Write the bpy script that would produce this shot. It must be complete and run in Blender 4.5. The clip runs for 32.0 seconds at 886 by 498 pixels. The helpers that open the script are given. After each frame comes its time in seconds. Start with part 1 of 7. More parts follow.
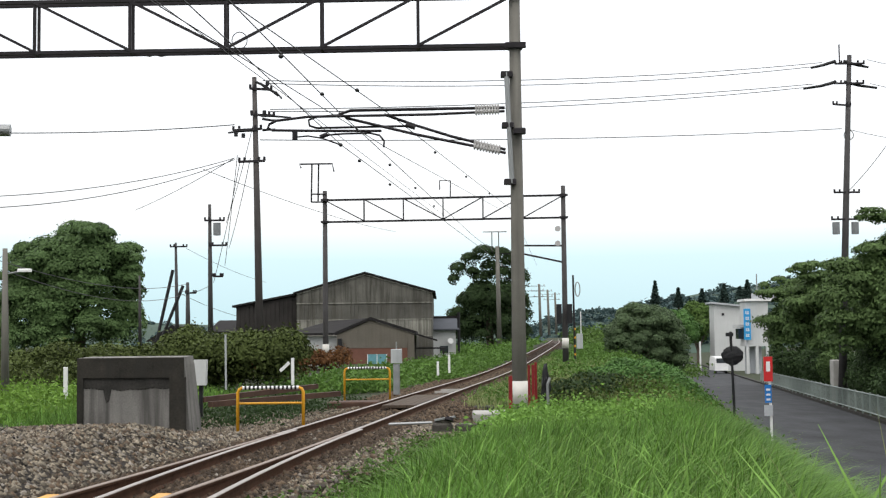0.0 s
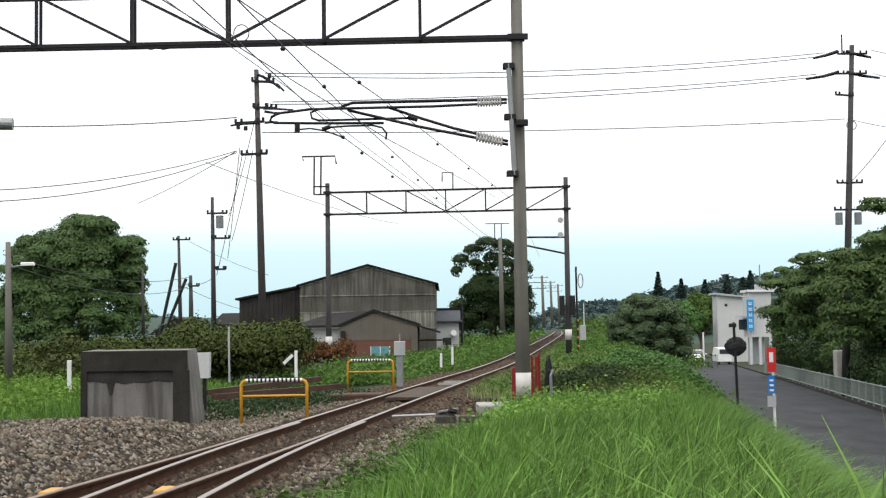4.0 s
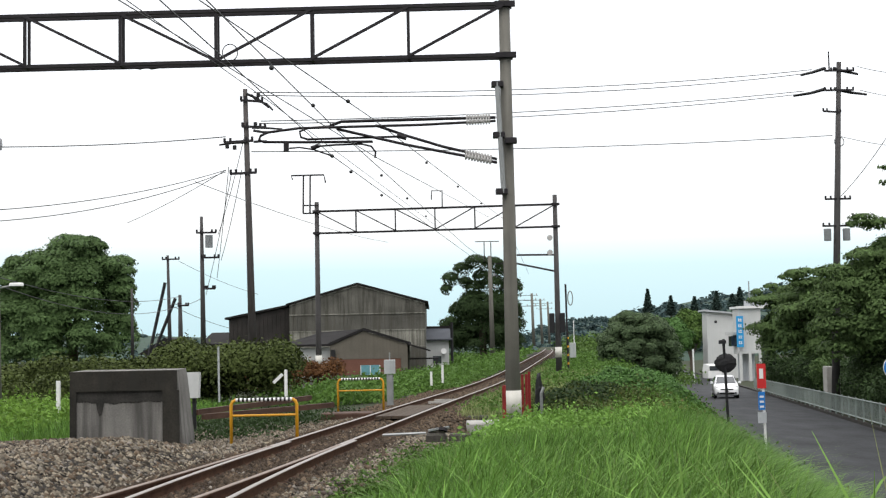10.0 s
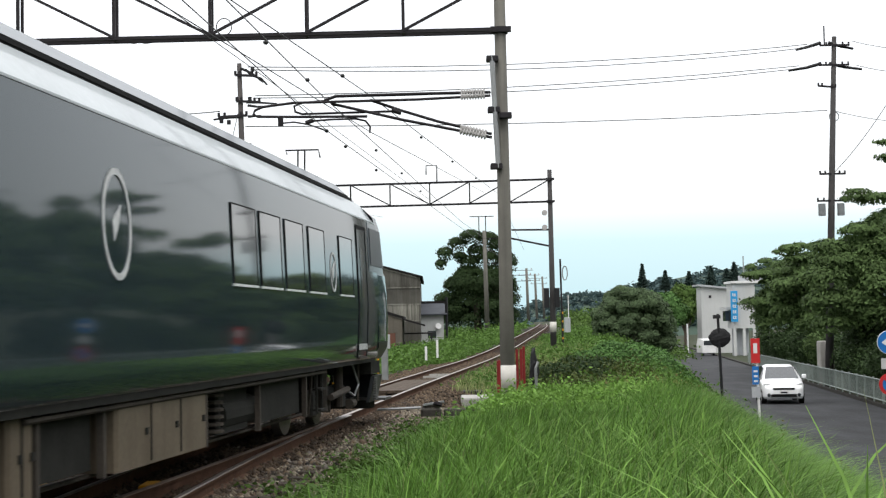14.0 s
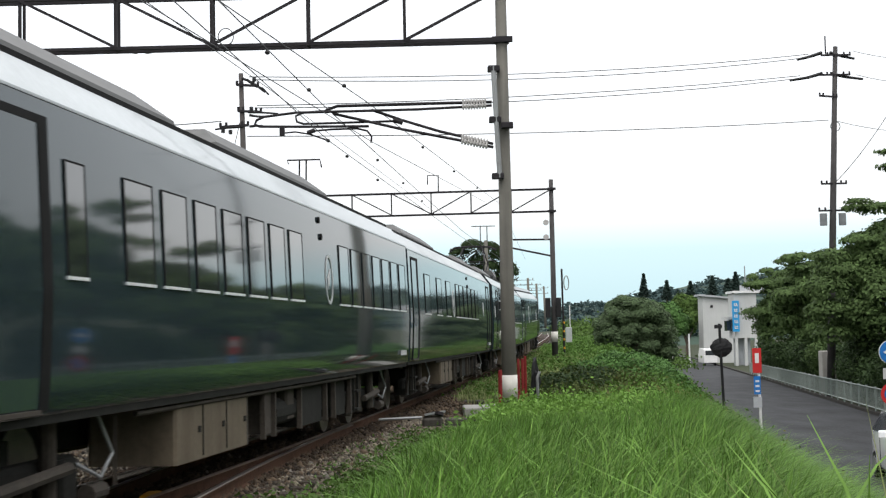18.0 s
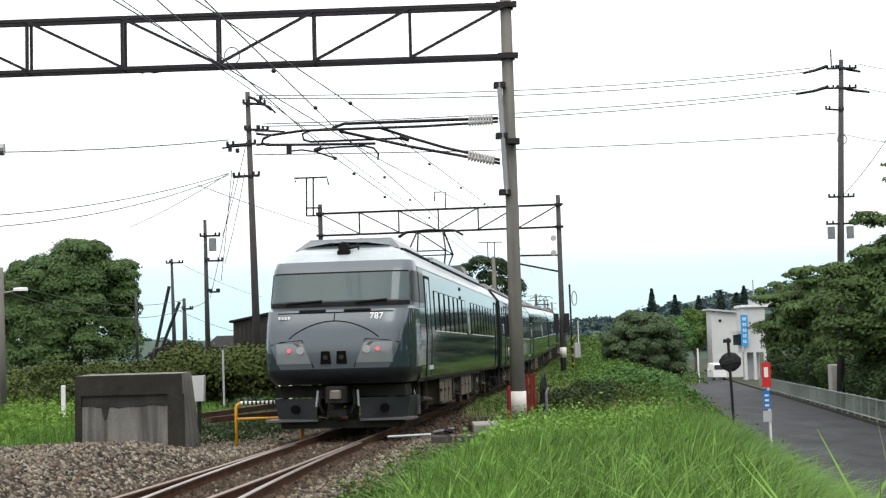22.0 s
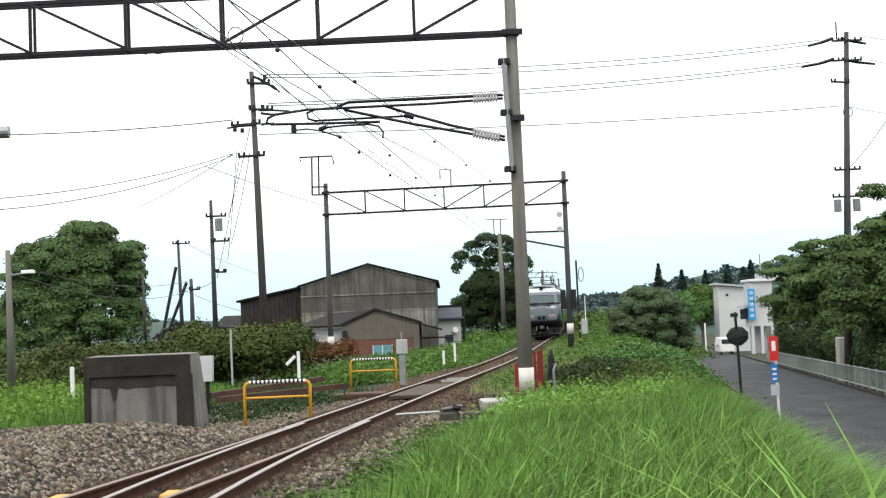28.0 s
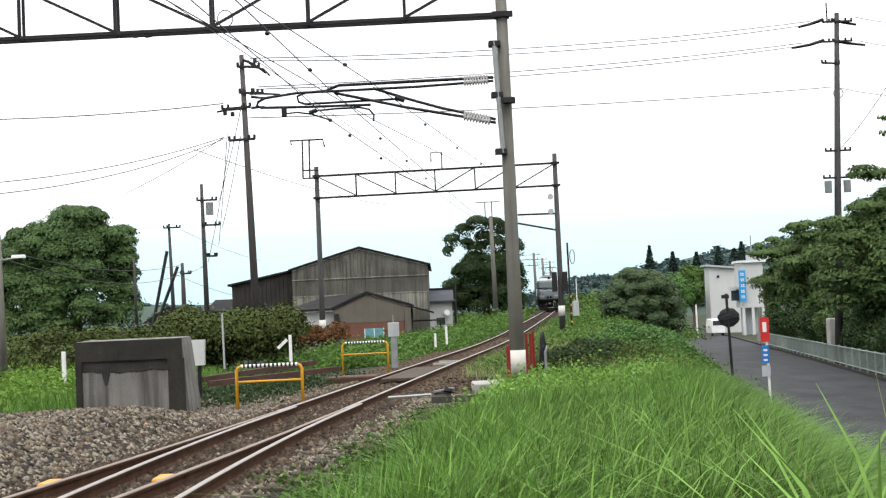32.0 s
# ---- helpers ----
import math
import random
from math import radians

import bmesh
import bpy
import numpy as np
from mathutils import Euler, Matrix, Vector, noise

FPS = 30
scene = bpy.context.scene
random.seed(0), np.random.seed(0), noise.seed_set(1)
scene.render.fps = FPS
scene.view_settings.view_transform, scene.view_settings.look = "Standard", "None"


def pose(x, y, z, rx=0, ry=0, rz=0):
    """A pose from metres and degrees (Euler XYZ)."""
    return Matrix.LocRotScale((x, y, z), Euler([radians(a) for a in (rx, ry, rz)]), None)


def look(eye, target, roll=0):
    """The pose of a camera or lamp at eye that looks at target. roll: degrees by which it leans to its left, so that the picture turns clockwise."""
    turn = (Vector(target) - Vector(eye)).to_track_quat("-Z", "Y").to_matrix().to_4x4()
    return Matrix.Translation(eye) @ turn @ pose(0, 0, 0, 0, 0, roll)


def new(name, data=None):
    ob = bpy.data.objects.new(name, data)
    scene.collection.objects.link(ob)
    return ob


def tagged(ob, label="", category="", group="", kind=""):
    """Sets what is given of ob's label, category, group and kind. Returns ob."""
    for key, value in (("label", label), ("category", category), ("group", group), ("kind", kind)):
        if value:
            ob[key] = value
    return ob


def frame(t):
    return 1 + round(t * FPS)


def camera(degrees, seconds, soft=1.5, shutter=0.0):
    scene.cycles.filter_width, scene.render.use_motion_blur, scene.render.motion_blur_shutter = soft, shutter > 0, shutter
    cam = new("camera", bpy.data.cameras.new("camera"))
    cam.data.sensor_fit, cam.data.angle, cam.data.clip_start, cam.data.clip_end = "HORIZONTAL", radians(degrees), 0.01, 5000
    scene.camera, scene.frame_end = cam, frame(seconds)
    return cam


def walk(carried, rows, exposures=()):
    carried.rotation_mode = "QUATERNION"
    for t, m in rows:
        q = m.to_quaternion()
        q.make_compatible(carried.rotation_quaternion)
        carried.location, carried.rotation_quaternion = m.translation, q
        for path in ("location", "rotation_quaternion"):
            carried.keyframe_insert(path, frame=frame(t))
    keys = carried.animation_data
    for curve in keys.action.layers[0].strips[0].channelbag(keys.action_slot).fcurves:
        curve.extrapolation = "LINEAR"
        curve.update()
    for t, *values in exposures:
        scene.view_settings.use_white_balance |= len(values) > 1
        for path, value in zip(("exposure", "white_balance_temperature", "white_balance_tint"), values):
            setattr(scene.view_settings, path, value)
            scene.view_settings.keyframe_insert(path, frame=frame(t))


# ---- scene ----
# Camera: held by hand at one spot beside the line, turning a little.
EYE = (0.0, 0.0, 1.5)
TURNS = [
    (0, 93.750, 0.599, 0.039),
    (0.5, 93.720, 0.616, 0.075),
    (1, 93.502, 0.668, 0.131),
    (1.5, 93.260, 0.659, 0.172),
    (2, 93.066, 0.726, 0.206),
    (2.5, 92.993, 0.730, 0.230),
    (3, 92.995, 0.754, 0.224),
    (3.5, 93.208, 0.772, 0.197),
    (5.5, 93.706, 0.942, 0.077),
    (6, 93.804, 0.932, 0.046),
    (6.5, 93.846, 0.962, 0.014),
    (7, 93.933, 1.019, -0.021),
    (7.5, 93.965, 1.034, -0.051),
    (8, 93.974, 1.070, -0.088),
    (8.5, 94.002, 1.054, -0.124),
    (9, 94.047, 1.090, -0.158),
    (9.5, 94.095, 1.135, -0.191),
    (10, 94.159, 1.143, -0.239),
    (10.5, 94.241, 1.117, -0.264),
    (11, 94.283, 1.197, -0.288),
    (11.5, 94.254, 1.217, -0.319),
    (12, 94.160, 1.232, -0.349),
    (12.5, 93.907, 1.259, -0.364),
    (13, 93.586, 1.230, -0.391),
    (13.5, 93.338, 1.217, -0.439),
    (14, 93.133, 1.161, -0.454),
    (14.5, 92.988, 1.122, -0.464),
    (16.5, 92.868, 1.061, -0.472),
    (17, 92.894, 1.030, -0.480),
    (17.5, 93.268, 1.114, -0.429),
    (18, 93.532, 1.154, -0.396),
    (18.5, 93.768, 1.224, -0.356),
    (19, 93.942, 1.243, -0.324),
    (19.5, 94.015, 1.292, -0.278),
    (20, 94.084, 1.311, -0.241),
    (20.5, 94.084, 1.422, -0.187),
    (21, 94.134, 1.470, -0.147),
    (21.5, 94.186, 1.505, -0.099),
    (22, 94.215, 1.617, -0.056),
    (22.5, 94.192, 1.651, -0.007),
    (23, 94.154, 1.650, 0.041),
    (23.5, 94.097, 1.776, 0.100),
    (24, 93.958, 1.780, 0.128),
    (24.5, 93.719, 1.835, 0.172),
    (25, 93.650, 1.896, 0.208),
    (25.5, 93.629, 1.936, 0.247),
    (27.5, 93.573, 2.235, 0.292),
    (28, 93.311, 2.274, 0.240),
    (28.5, 93.164, 2.352, 0.174),
    (29, 92.823, 2.406, 0.094),
    (29.5, 92.721, 2.449, 0.039),
    (30, 92.690, 2.493, -0.019),
    (30.5, 92.704, 2.539, -0.054),
    (31, 92.680, 2.580, -0.073),
    (31.5, 92.606, 2.533, -0.095),
    (32, 92.599, 2.556, -0.102),
]
cam = camera(35.0, 32.0, soft=1.25, shutter=0.12)
walk(cam, [(t, pose(*EYE, a, b, c)) for t, a, b, c in TURNS],
     exposures=[(0.0, 0.0), (20.0, 0.0), (23.0, 0.26), (32.0, 0.30)])

# ---- light: bright overcast sky, very soft sun ----
world = bpy.data.worlds.new("overcast_sky")
scene.world = world
world.use_nodes = True
wn, wl = world.node_tree.nodes, world.node_tree.links
wn.clear()
sky = wn.new("ShaderNodeTexSky")
sky.sky_type, sky.sun_disc = "NISHITA", False
sky.sun_elevation, sky.sun_rotation = radians(58), radians(215)
sky.dust_density, sky.air_density = 4.0, 1.0
bg_sky = wn.new("ShaderNodeBackground")
bg_sky.inputs[1].default_value = 0.05
wl.new(sky.outputs[0], bg_sky.inputs[0])
coord = wn.new("ShaderNodeTexCoord")
sep = wn.new("ShaderNodeSeparateXYZ")
wl.new(coord.outputs["Generated"], sep.inputs[0])
ramp = wn.new("ShaderNodeValToRGB")
ramp.color_ramp.elements[0].position, ramp.color_ramp.elements[0].color = 0.0, (0.60, 0.84, 0.91, 1)
ramp.color_ramp.elements[1].position, ramp.color_ramp.elements[1].color = 0.085, (1.0, 1.0, 1.0, 1)
e = ramp.color_ramp.elements.new(0.058)
e.color = (0.66, 0.88, 0.94, 1)
for place, level in ((0.30, 1.25), (1.0, 2.5)):
    e = ramp.color_ramp.elements.new(place)
    e.color = (level, level, level, 1)
wl.new(sep.outputs["Z"], ramp.inputs[0])
bg_cloud = wn.new("ShaderNodeBackground")
bg_cloud.inputs[1].default_value = 1.0
wl.new(ramp.outputs[0], bg_cloud.inputs[0])
add = wn.new("ShaderNodeAddShader")
wl.new(bg_sky.outputs[0], add.inputs[0])
wl.new(bg_cloud.outputs[0], add.inputs[1])
wout = wn.new("ShaderNodeOutputWorld")
wl.new(add.outputs[0], wout.inputs[0])

sun = new("sun", bpy.data.lights.new("sun", "SUN"))
sun.data.energy, sun.data.angle, sun.data.color = 0.8, radians(25), (1.0, 0.97, 0.92)
sun.matrix_world = look((20, -30, 60), (0, 10, 0))


# ---- materials ----
def mat(name, base, rough=0.8, metal=0.0, dark=0.75, light=1.2, scale=6.0, fine=60.0, bump=0.15, per="", spread=0.25,
        coat=0.0, stretch=(1, 1, 1), spec=0.22, streak=0.0, streak_color=(0.02, 0.02, 0.018), space="Object"):
    """A surface with colour varied at two scales and fine relief. per: 'object' or 'island' varies whole pieces."""
    m = bpy.data.materials.new(name)
    m.use_nodes = True
    n, l = m.node_tree.nodes, m.node_tree.links
    b = n["Principled BSDF"]
    b.inputs["Roughness"].default_value, b.inputs["Metallic"].default_value = rough, metal
    b.inputs["Specular IOR Level"].default_value = spec
    if coat:
        b.inputs["Coat Weight"].default_value, b.inputs["Coat Roughness"].default_value = coat, 0.05
        b.inputs["Coat IOR"].default_value = 1.55 if coat > 0.85 else 1.5
    tc = n.new("ShaderNodeTexCoord")
    mp = n.new("ShaderNodeMapping")
    mp.inputs["Scale"].default_value = stretch
    if space == "World":
        geo = n.new("ShaderNodeNewGeometry")
        l.new(geo.outputs["Position"], mp.inputs[0])
    else:
        l.new(tc.outputs["Object"], mp.inputs[0])
    big, small = n.new("ShaderNodeTexNoise"), n.new("ShaderNodeTexNoise")
    for node, sc in ((big, scale), (small, fine)):
        node.inputs["Scale"].default_value, node.inputs["Detail"].default_value = sc, 5.0
        l.new(mp.outputs[0], node.inputs[0])
    mix = n.new("ShaderNodeMix")
    mix.data_type = "FLOAT"
    mix.inputs[0].default_value = 0.4
    l.new(big.outputs[0], mix.inputs[2])
    l.new(small.outputs[0], mix.inputs[3])
    rng = n.new("ShaderNodeMapRange")
    rng.inputs[1].default_value, rng.inputs[2].default_value = 0.3, 0.7
    rng.inputs[3].default_value, rng.inputs[4].default_value = dark, light
    l.new(mix.outputs[0], rng.inputs[0])
    factor = rng.outputs[0]
    if per:
        src = n.new("ShaderNodeObjectInfo") if per == "object" else n.new("ShaderNodeNewGeometry")
        r2 = n.new("ShaderNodeMapRange")
        r2.inputs[3].default_value, r2.inputs[4].default_value = 1 - spread, 1 + spread
        l.new(src.outputs["Random" if per == "object" else "Random Per Island"], r2.inputs[0])
        mul = n.new("ShaderNodeMath")
        mul.operation = "MULTIPLY"
        l.new(factor, mul.inputs[0])
        l.new(r2.outputs[0], mul.inputs[1])
        factor = mul.outputs[0]
    vec = n.new("ShaderNodeVectorMath")
    vec.operation = "SCALE"
    vec.inputs[0].default_value = base
    l.new(factor, vec.inputs["Scale"])
    colour = vec.outputs[0]
    if streak:
        # rain streaks and stains that run down the surface
        mp2 = n.new("ShaderNodeMapping")
        mp2.inputs["Scale"].default_value = (5, 5, 0.35)
        l.new(tc.outputs["Object"], mp2.inputs[0])
        st = n.new("ShaderNodeTexNoise")
        st.inputs["Scale"].default_value, st.inputs["Detail"].default_value = 1.0, 6.0
        l.new(mp2.outputs[0], st.inputs[0])
        r3 = n.new("ShaderNodeMapRange")
        r3.inputs[1].default_value, r3.inputs[2].default_value = 0.45, 0.68
        r3.inputs[4].default_value = streak
        l.new(st.outputs[0], r3.inputs[0])
        cm = n.new("ShaderNodeMix")
        cm.data_type = "RGBA"
        cm.inputs[7].default_value = (*streak_color, 1)
        l.new(r3.outputs[0], cm.inputs[0])
        l.new(colour, cm.inputs[6])
        colour = cm.outputs[2]
    l.new(colour, b.inputs["Base Color"])
    if bump:
        bp = n.new("ShaderNodeBump")
        bp.inputs["Strength"].default_value, bp.inputs["Distance"].default_value = bump, 0.02
        l.new(small.outputs[0], bp.inputs["Height"])
        l.new(bp.outputs[0], b.inputs["Normal"])
    return m


def leaf_mat(name, base, dark=0.6, light=1.35, trans=0.22, spread=0.25, scale=0.6):
    m = mat(name, base, rough=0.65, dark=dark, light=light, scale=scale, fine=8.0, bump=0, per="island", spread=spread, spec=0.10, space="World")
    n, l = m.node_tree.nodes, m.node_tree.links
    b = n["Principled BSDF"]
    tr = n.new("ShaderNodeBsdfTranslucent")
    l.new(b.inputs["Base Color"].links[0].from_socket, tr.inputs[0])
    mx = n.new("ShaderNodeMixShader")
    mx.inputs[0].default_value = trans
    l.new(b.outputs[0], mx.inputs[1])
    l.new(tr.outputs[0], mx.inputs[2])
    l.new(mx.outputs[0], n["Material Output"].inputs[0])
    return m


def glow(name, color, strength):
    m = bpy.data.materials.new(name)
    m.use_nodes = True
    b = m.node_tree.nodes["Principled BSDF"]
    b.inputs["Base Color"].default_value = (*color, 1)
    b.inputs["Emission Color"].default_value, b.inputs["Emission Strength"].default_value = (*color, 1), strength
    return m


POLE_DARK = mat("dark_weathered_pole", (0.052, 0.049, 0.049), dark=0.7, light=1.25, scale=2.0, fine=45, bump=0.1, streak=0.3)
CONCRETE = mat("pole_concrete", (0.130, 0.124, 0.108), dark=0.8, light=1.15, scale=2.0, fine=45, bump=0.1, streak=0.35)
WHITE_PAINT = mat("white_paint", (0.521, 0.504, 0.462), rough=0.5, dark=0.85, light=1.08, scale=4, streak=0.15, streak_color=(0.2, 0.18, 0.15))
MOSSY = mat("mossy_blackened_concrete", (0.021, 0.019, 0.015), dark=0.3, light=1.7, scale=3.0, fine=25, bump=0.25, streak=0.95, streak_color=(0.018, 0.017, 0.014))
STAINED = mat("stained_concrete", (0.165, 0.158, 0.146), dark=0.6, light=1.2, scale=1.6, fine=30, bump=0.25, streak=0.8, streak_color=(0.035, 0.033, 0.03))
DARK_CONCRETE = mat("blackened_concrete", (0.018, 0.017, 0.015), dark=0.35, light=2.2, scale=2.5, fine=30, bump=0.25)
PALE_CONCRETE = mat("pale_concrete", (0.286, 0.279, 0.258), dark=0.75, light=1.15, scale=2.0, fine=30, bump=0.2)
DARK_STEEL = mat("weathered_steel", (0.017, 0.015, 0.017), rough=0.6, metal=0.2, dark=0.7, light=1.4, scale=3, fine=40, bump=0.1)
GALV = mat("galvanised_steel", (0.252, 0.260, 0.260), rough=0.45, metal=0.6, dark=0.8, light=1.15, scale=5, fine=50)
WIRE = mat("wire_metal", (0.03, 0.03, 0.03), rough=0.5, metal=0.5, bump=0)
INSULATOR = mat("insulator_porcelain", (0.36, 0.35, 0.34), rough=0.25, dark=0.9, light=1.05)
RAIL_SIDE = mat("rusty_rail", (0.060, 0.031, 0.019), spec=0.1, rough=0.9, dark=0.6, light=1.4, scale=5, fine=60, bump=0.3)
RAIL_TOP = mat("polished_rail_head", (0.33, 0.28, 0.25), rough=0.36, metal=1.0, dark=0.85, light=1.1, scale=4, fine=40, bump=0.02)
RAIL_DULL = mat("dull_rail_head", (0.20, 0.15, 0.12), rough=0.5, metal=0.5, dark=0.7, light=1.15, scale=4, fine=40, bump=0.05)
SLEEPER = mat("weathered_sleeper", (0.042, 0.031, 0.024), rough=0.9, dark=0.6, light=1.4, scale=4, fine=50, bump=0.4, per="object", stretch=(1, 6, 6))
PLANK = mat("brown_plank", (0.057, 0.042, 0.030), rough=0.85, dark=0.65, light=1.3, scale=3, fine=40, bump=0.4, per="object", stretch=(6, 1, 6))
RUST_PLATE = mat("rusty_plate", (0.063, 0.035, 0.024), rough=0.8, dark=0.6, light=1.3, scale=2, fine=30, bump=0.2)
STONE_DARK = mat("oily_ballast_stone", (0.035, 0.025, 0.017), rough=0.95, dark=0.7, light=1.3, scale=3, fine=40, bump=0.3, per="island", spread=0.6, space="World", spec=0.2)
STONE_BROWN = mat("rusty_ballast_stone", (0.067, 0.048, 0.032), rough=0.95, dark=0.7, light=1.3, scale=3, fine=40, bump=0.3, per="island", spread=0.6, space="World", spec=0.2)
STONE = mat("ballast_stone", (0.105, 0.090, 0.068), spec=0.2, rough=0.95, dark=0.45, light=1.5, scale=3, fine=40, bump=0.3, per="island", spread=1.0, space="World")
STONE_PALE = mat("ballast_stone_pale", (0.144, 0.129, 0.111), rough=0.95, dark=0.75, light=1.25, scale=3, fine=40, bump=0.3, per="island", spread=0.5, space="World")
# Near-black: the shade in the gaps between loose stones is in this colour.
SHADED_GRAVEL = mat("shaded_ballast_bed", (0.013, 0.010, 0.007), rough=0.95, dark=0.5, light=1.5, scale=8, fine=35, bump=0.9, space="World")
SOIL = mat("grassy_soil", (0.022, 0.028, 0.011), rough=0.95, dark=0.6, light=1.35, scale=0.5, fine=12, bump=0.7, space="World")
ASPHALT = mat("asphalt", (0.024, 0.025, 0.027), rough=0.85, dark=0.55, light=2.0, scale=1.1, fine=18, bump=0.2, space="World", spec=0.15, stretch=(1, 0.3, 1))
GREY_BOARD = mat("weathered_grey_cladding", (0.088, 0.086, 0.074), rough=0.9, dark=0.6, light=1.35, scale=0.8, fine=20, bump=0.15, streak=0.6, streak_color=(0.05, 0.045, 0.035))
GABLE_BOARD = mat("blackened_gable_cladding", (0.105, 0.102, 0.087), rough=0.9, dark=0.5, light=1.4, scale=0.8, fine=20, bump=0.15, streak=0.7, streak_color=(0.03, 0.028, 0.022))
PALE_BOARD = mat("pale_weathered_cladding", (0.210, 0.206, 0.176), rough=0.9, dark=0.6, light=1.3, scale=0.8, fine=20, bump=0.15, streak=0.75, streak_color=(0.05, 0.047, 0.036))
BLACK_BOARD = mat("blackened_cladding", (0.029, 0.026, 0.024), rough=0.9, dark=0.5, light=1.6, scale=0.8, fine=20, bump=0.15, streak=0.3)
TAN_BOARD = mat("tan_board", (0.105, 0.095, 0.078), rough=0.9, dark=0.8, light=1.2, scale=0.7, fine=12, streak=0.3, streak_color=(0.07, 0.06, 0.045))
ROOF_DARK = mat("dark_roof_sheet", (0.015, 0.014, 0.014), spec=0.15, rough=0.85, dark=0.7, light=1.4, scale=1, fine=15)
BRICK_RED = mat("red_brown_cladding", (0.126, 0.059, 0.042), rough=0.9, dark=0.7, light=1.25, scale=1, fine=14, bump=0.2)
WHITE_WALL = mat("off_white_wall", (0.454, 0.462, 0.454), rough=0.85, dark=0.88, light=1.06, scale=0.5, fine=10, streak=0.15, streak_color=(0.3, 0.3, 0.28))
GREY_WALL = mat("pale_grey_wall", (0.353, 0.370, 0.386), rough=0.85, dark=0.85, light=1.1, scale=0.5, fine=10, streak=0.25, streak_color=(0.22, 0.22, 0.22))
GLASS_DARK = mat("dark_window_glass", (0.03, 0.035, 0.04), rough=0.06, dark=0.9, light=1.1, bump=0, spec=0.8)
TEAL = mat("teal_window", (0.10, 0.24, 0.27), rough=0.3, dark=0.8, light=1.15)
YELLOW = mat("yellow_paint", (0.521, 0.252, 0.017), rough=0.45, dark=0.85, light=1.1, scale=8, streak=0.15, streak_color=(0.2, 0.09, 0.02))
BLACK = mat("black_paint", (0.012, 0.012, 0.013), rough=0.5, dark=0.8, light=1.3)
WHITE = mat("white_finish", (0.630, 0.630, 0.622), rough=0.45, dark=0.92, light=1.05)
RED = mat("red_paint", (0.17, 0.014, 0.014), rough=0.6, dark=0.75, light=1.2, scale=6)
RED_SIGN = mat("red_sign", (0.462, 0.025, 0.025), rough=0.5, dark=0.9, light=1.06)
BLUE_SIGN = mat("blue_sign", (0.017, 0.143, 0.420), rough=0.45, dark=0.9, light=1.08)
SKY_SIGN = mat("bright_blue_sign", (0.025, 0.252, 0.521), rough=0.5, dark=0.9, light=1.06)
GREY_BOX = mat("grey_cabinet_paint", (0.336, 0.353, 0.353), rough=0.55, dark=0.88, light=1.08, streak=0.15)
FENCE_GREY = mat("pale_green_fence_steel", (0.23, 0.27, 0.25), rough=0.5, metal=0.2, dark=0.85, light=1.1)
BARK = mat("bark", (0.085, 0.07, 0.055), rough=0.95, dark=0.6, light=1.4, scale=4, fine=30, bump=0.5, stretch=(4, 4, 1))
LEAF_DEEP = leaf_mat("deep_green_leaves", (0.029, 0.050, 0.018))
LEAF_TREE = leaf_mat("tree_leaves", (0.064, 0.112, 0.026), trans=0.15)
LEAF_FRESH = leaf_mat("fresh_green_leaves", (0.072, 0.138, 0.028))
LEAF_BRIGHT = leaf_mat("bright_weed_leaves", (0.115, 0.205, 0.034))
LEAF_LIME = leaf_mat("lime_weed_leaves", (0.132, 0.242, 0.048))
LEAF_HEDGE = leaf_mat("hedge_leaves", (0.054, 0.072, 0.020), trans=0.12)
LEAF_BUSH = leaf_mat("blue_green_bush_leaves", (0.068, 0.140, 0.038), trans=0.15)
LEAF_RED = leaf_mat("reddish_hedge_leaves", (0.102, 0.048, 0.019))
GRASS = leaf_mat("grass_blades", (0.084, 0.168, 0.032), dark=0.35, light=1.6, trans=0.33, spread=0.5, scale=1.1)
GRASS_DRY = leaf_mat("pale_dry_grass", (0.192, 0.218, 0.090), trans=0.3)
# Far greens are shifted to blue: the distance haze is in their colour.
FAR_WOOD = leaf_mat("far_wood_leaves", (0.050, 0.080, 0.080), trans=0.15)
CONIFER = leaf_mat("conifer_needles", (0.029, 0.048, 0.040), trans=0.1)
HILL = mat("hazed_hillside", (0.045, 0.070, 0.054), rough=1.0, dark=0.7, light=1.25, scale=0.03, fine=0.4, bump=0, space="World")


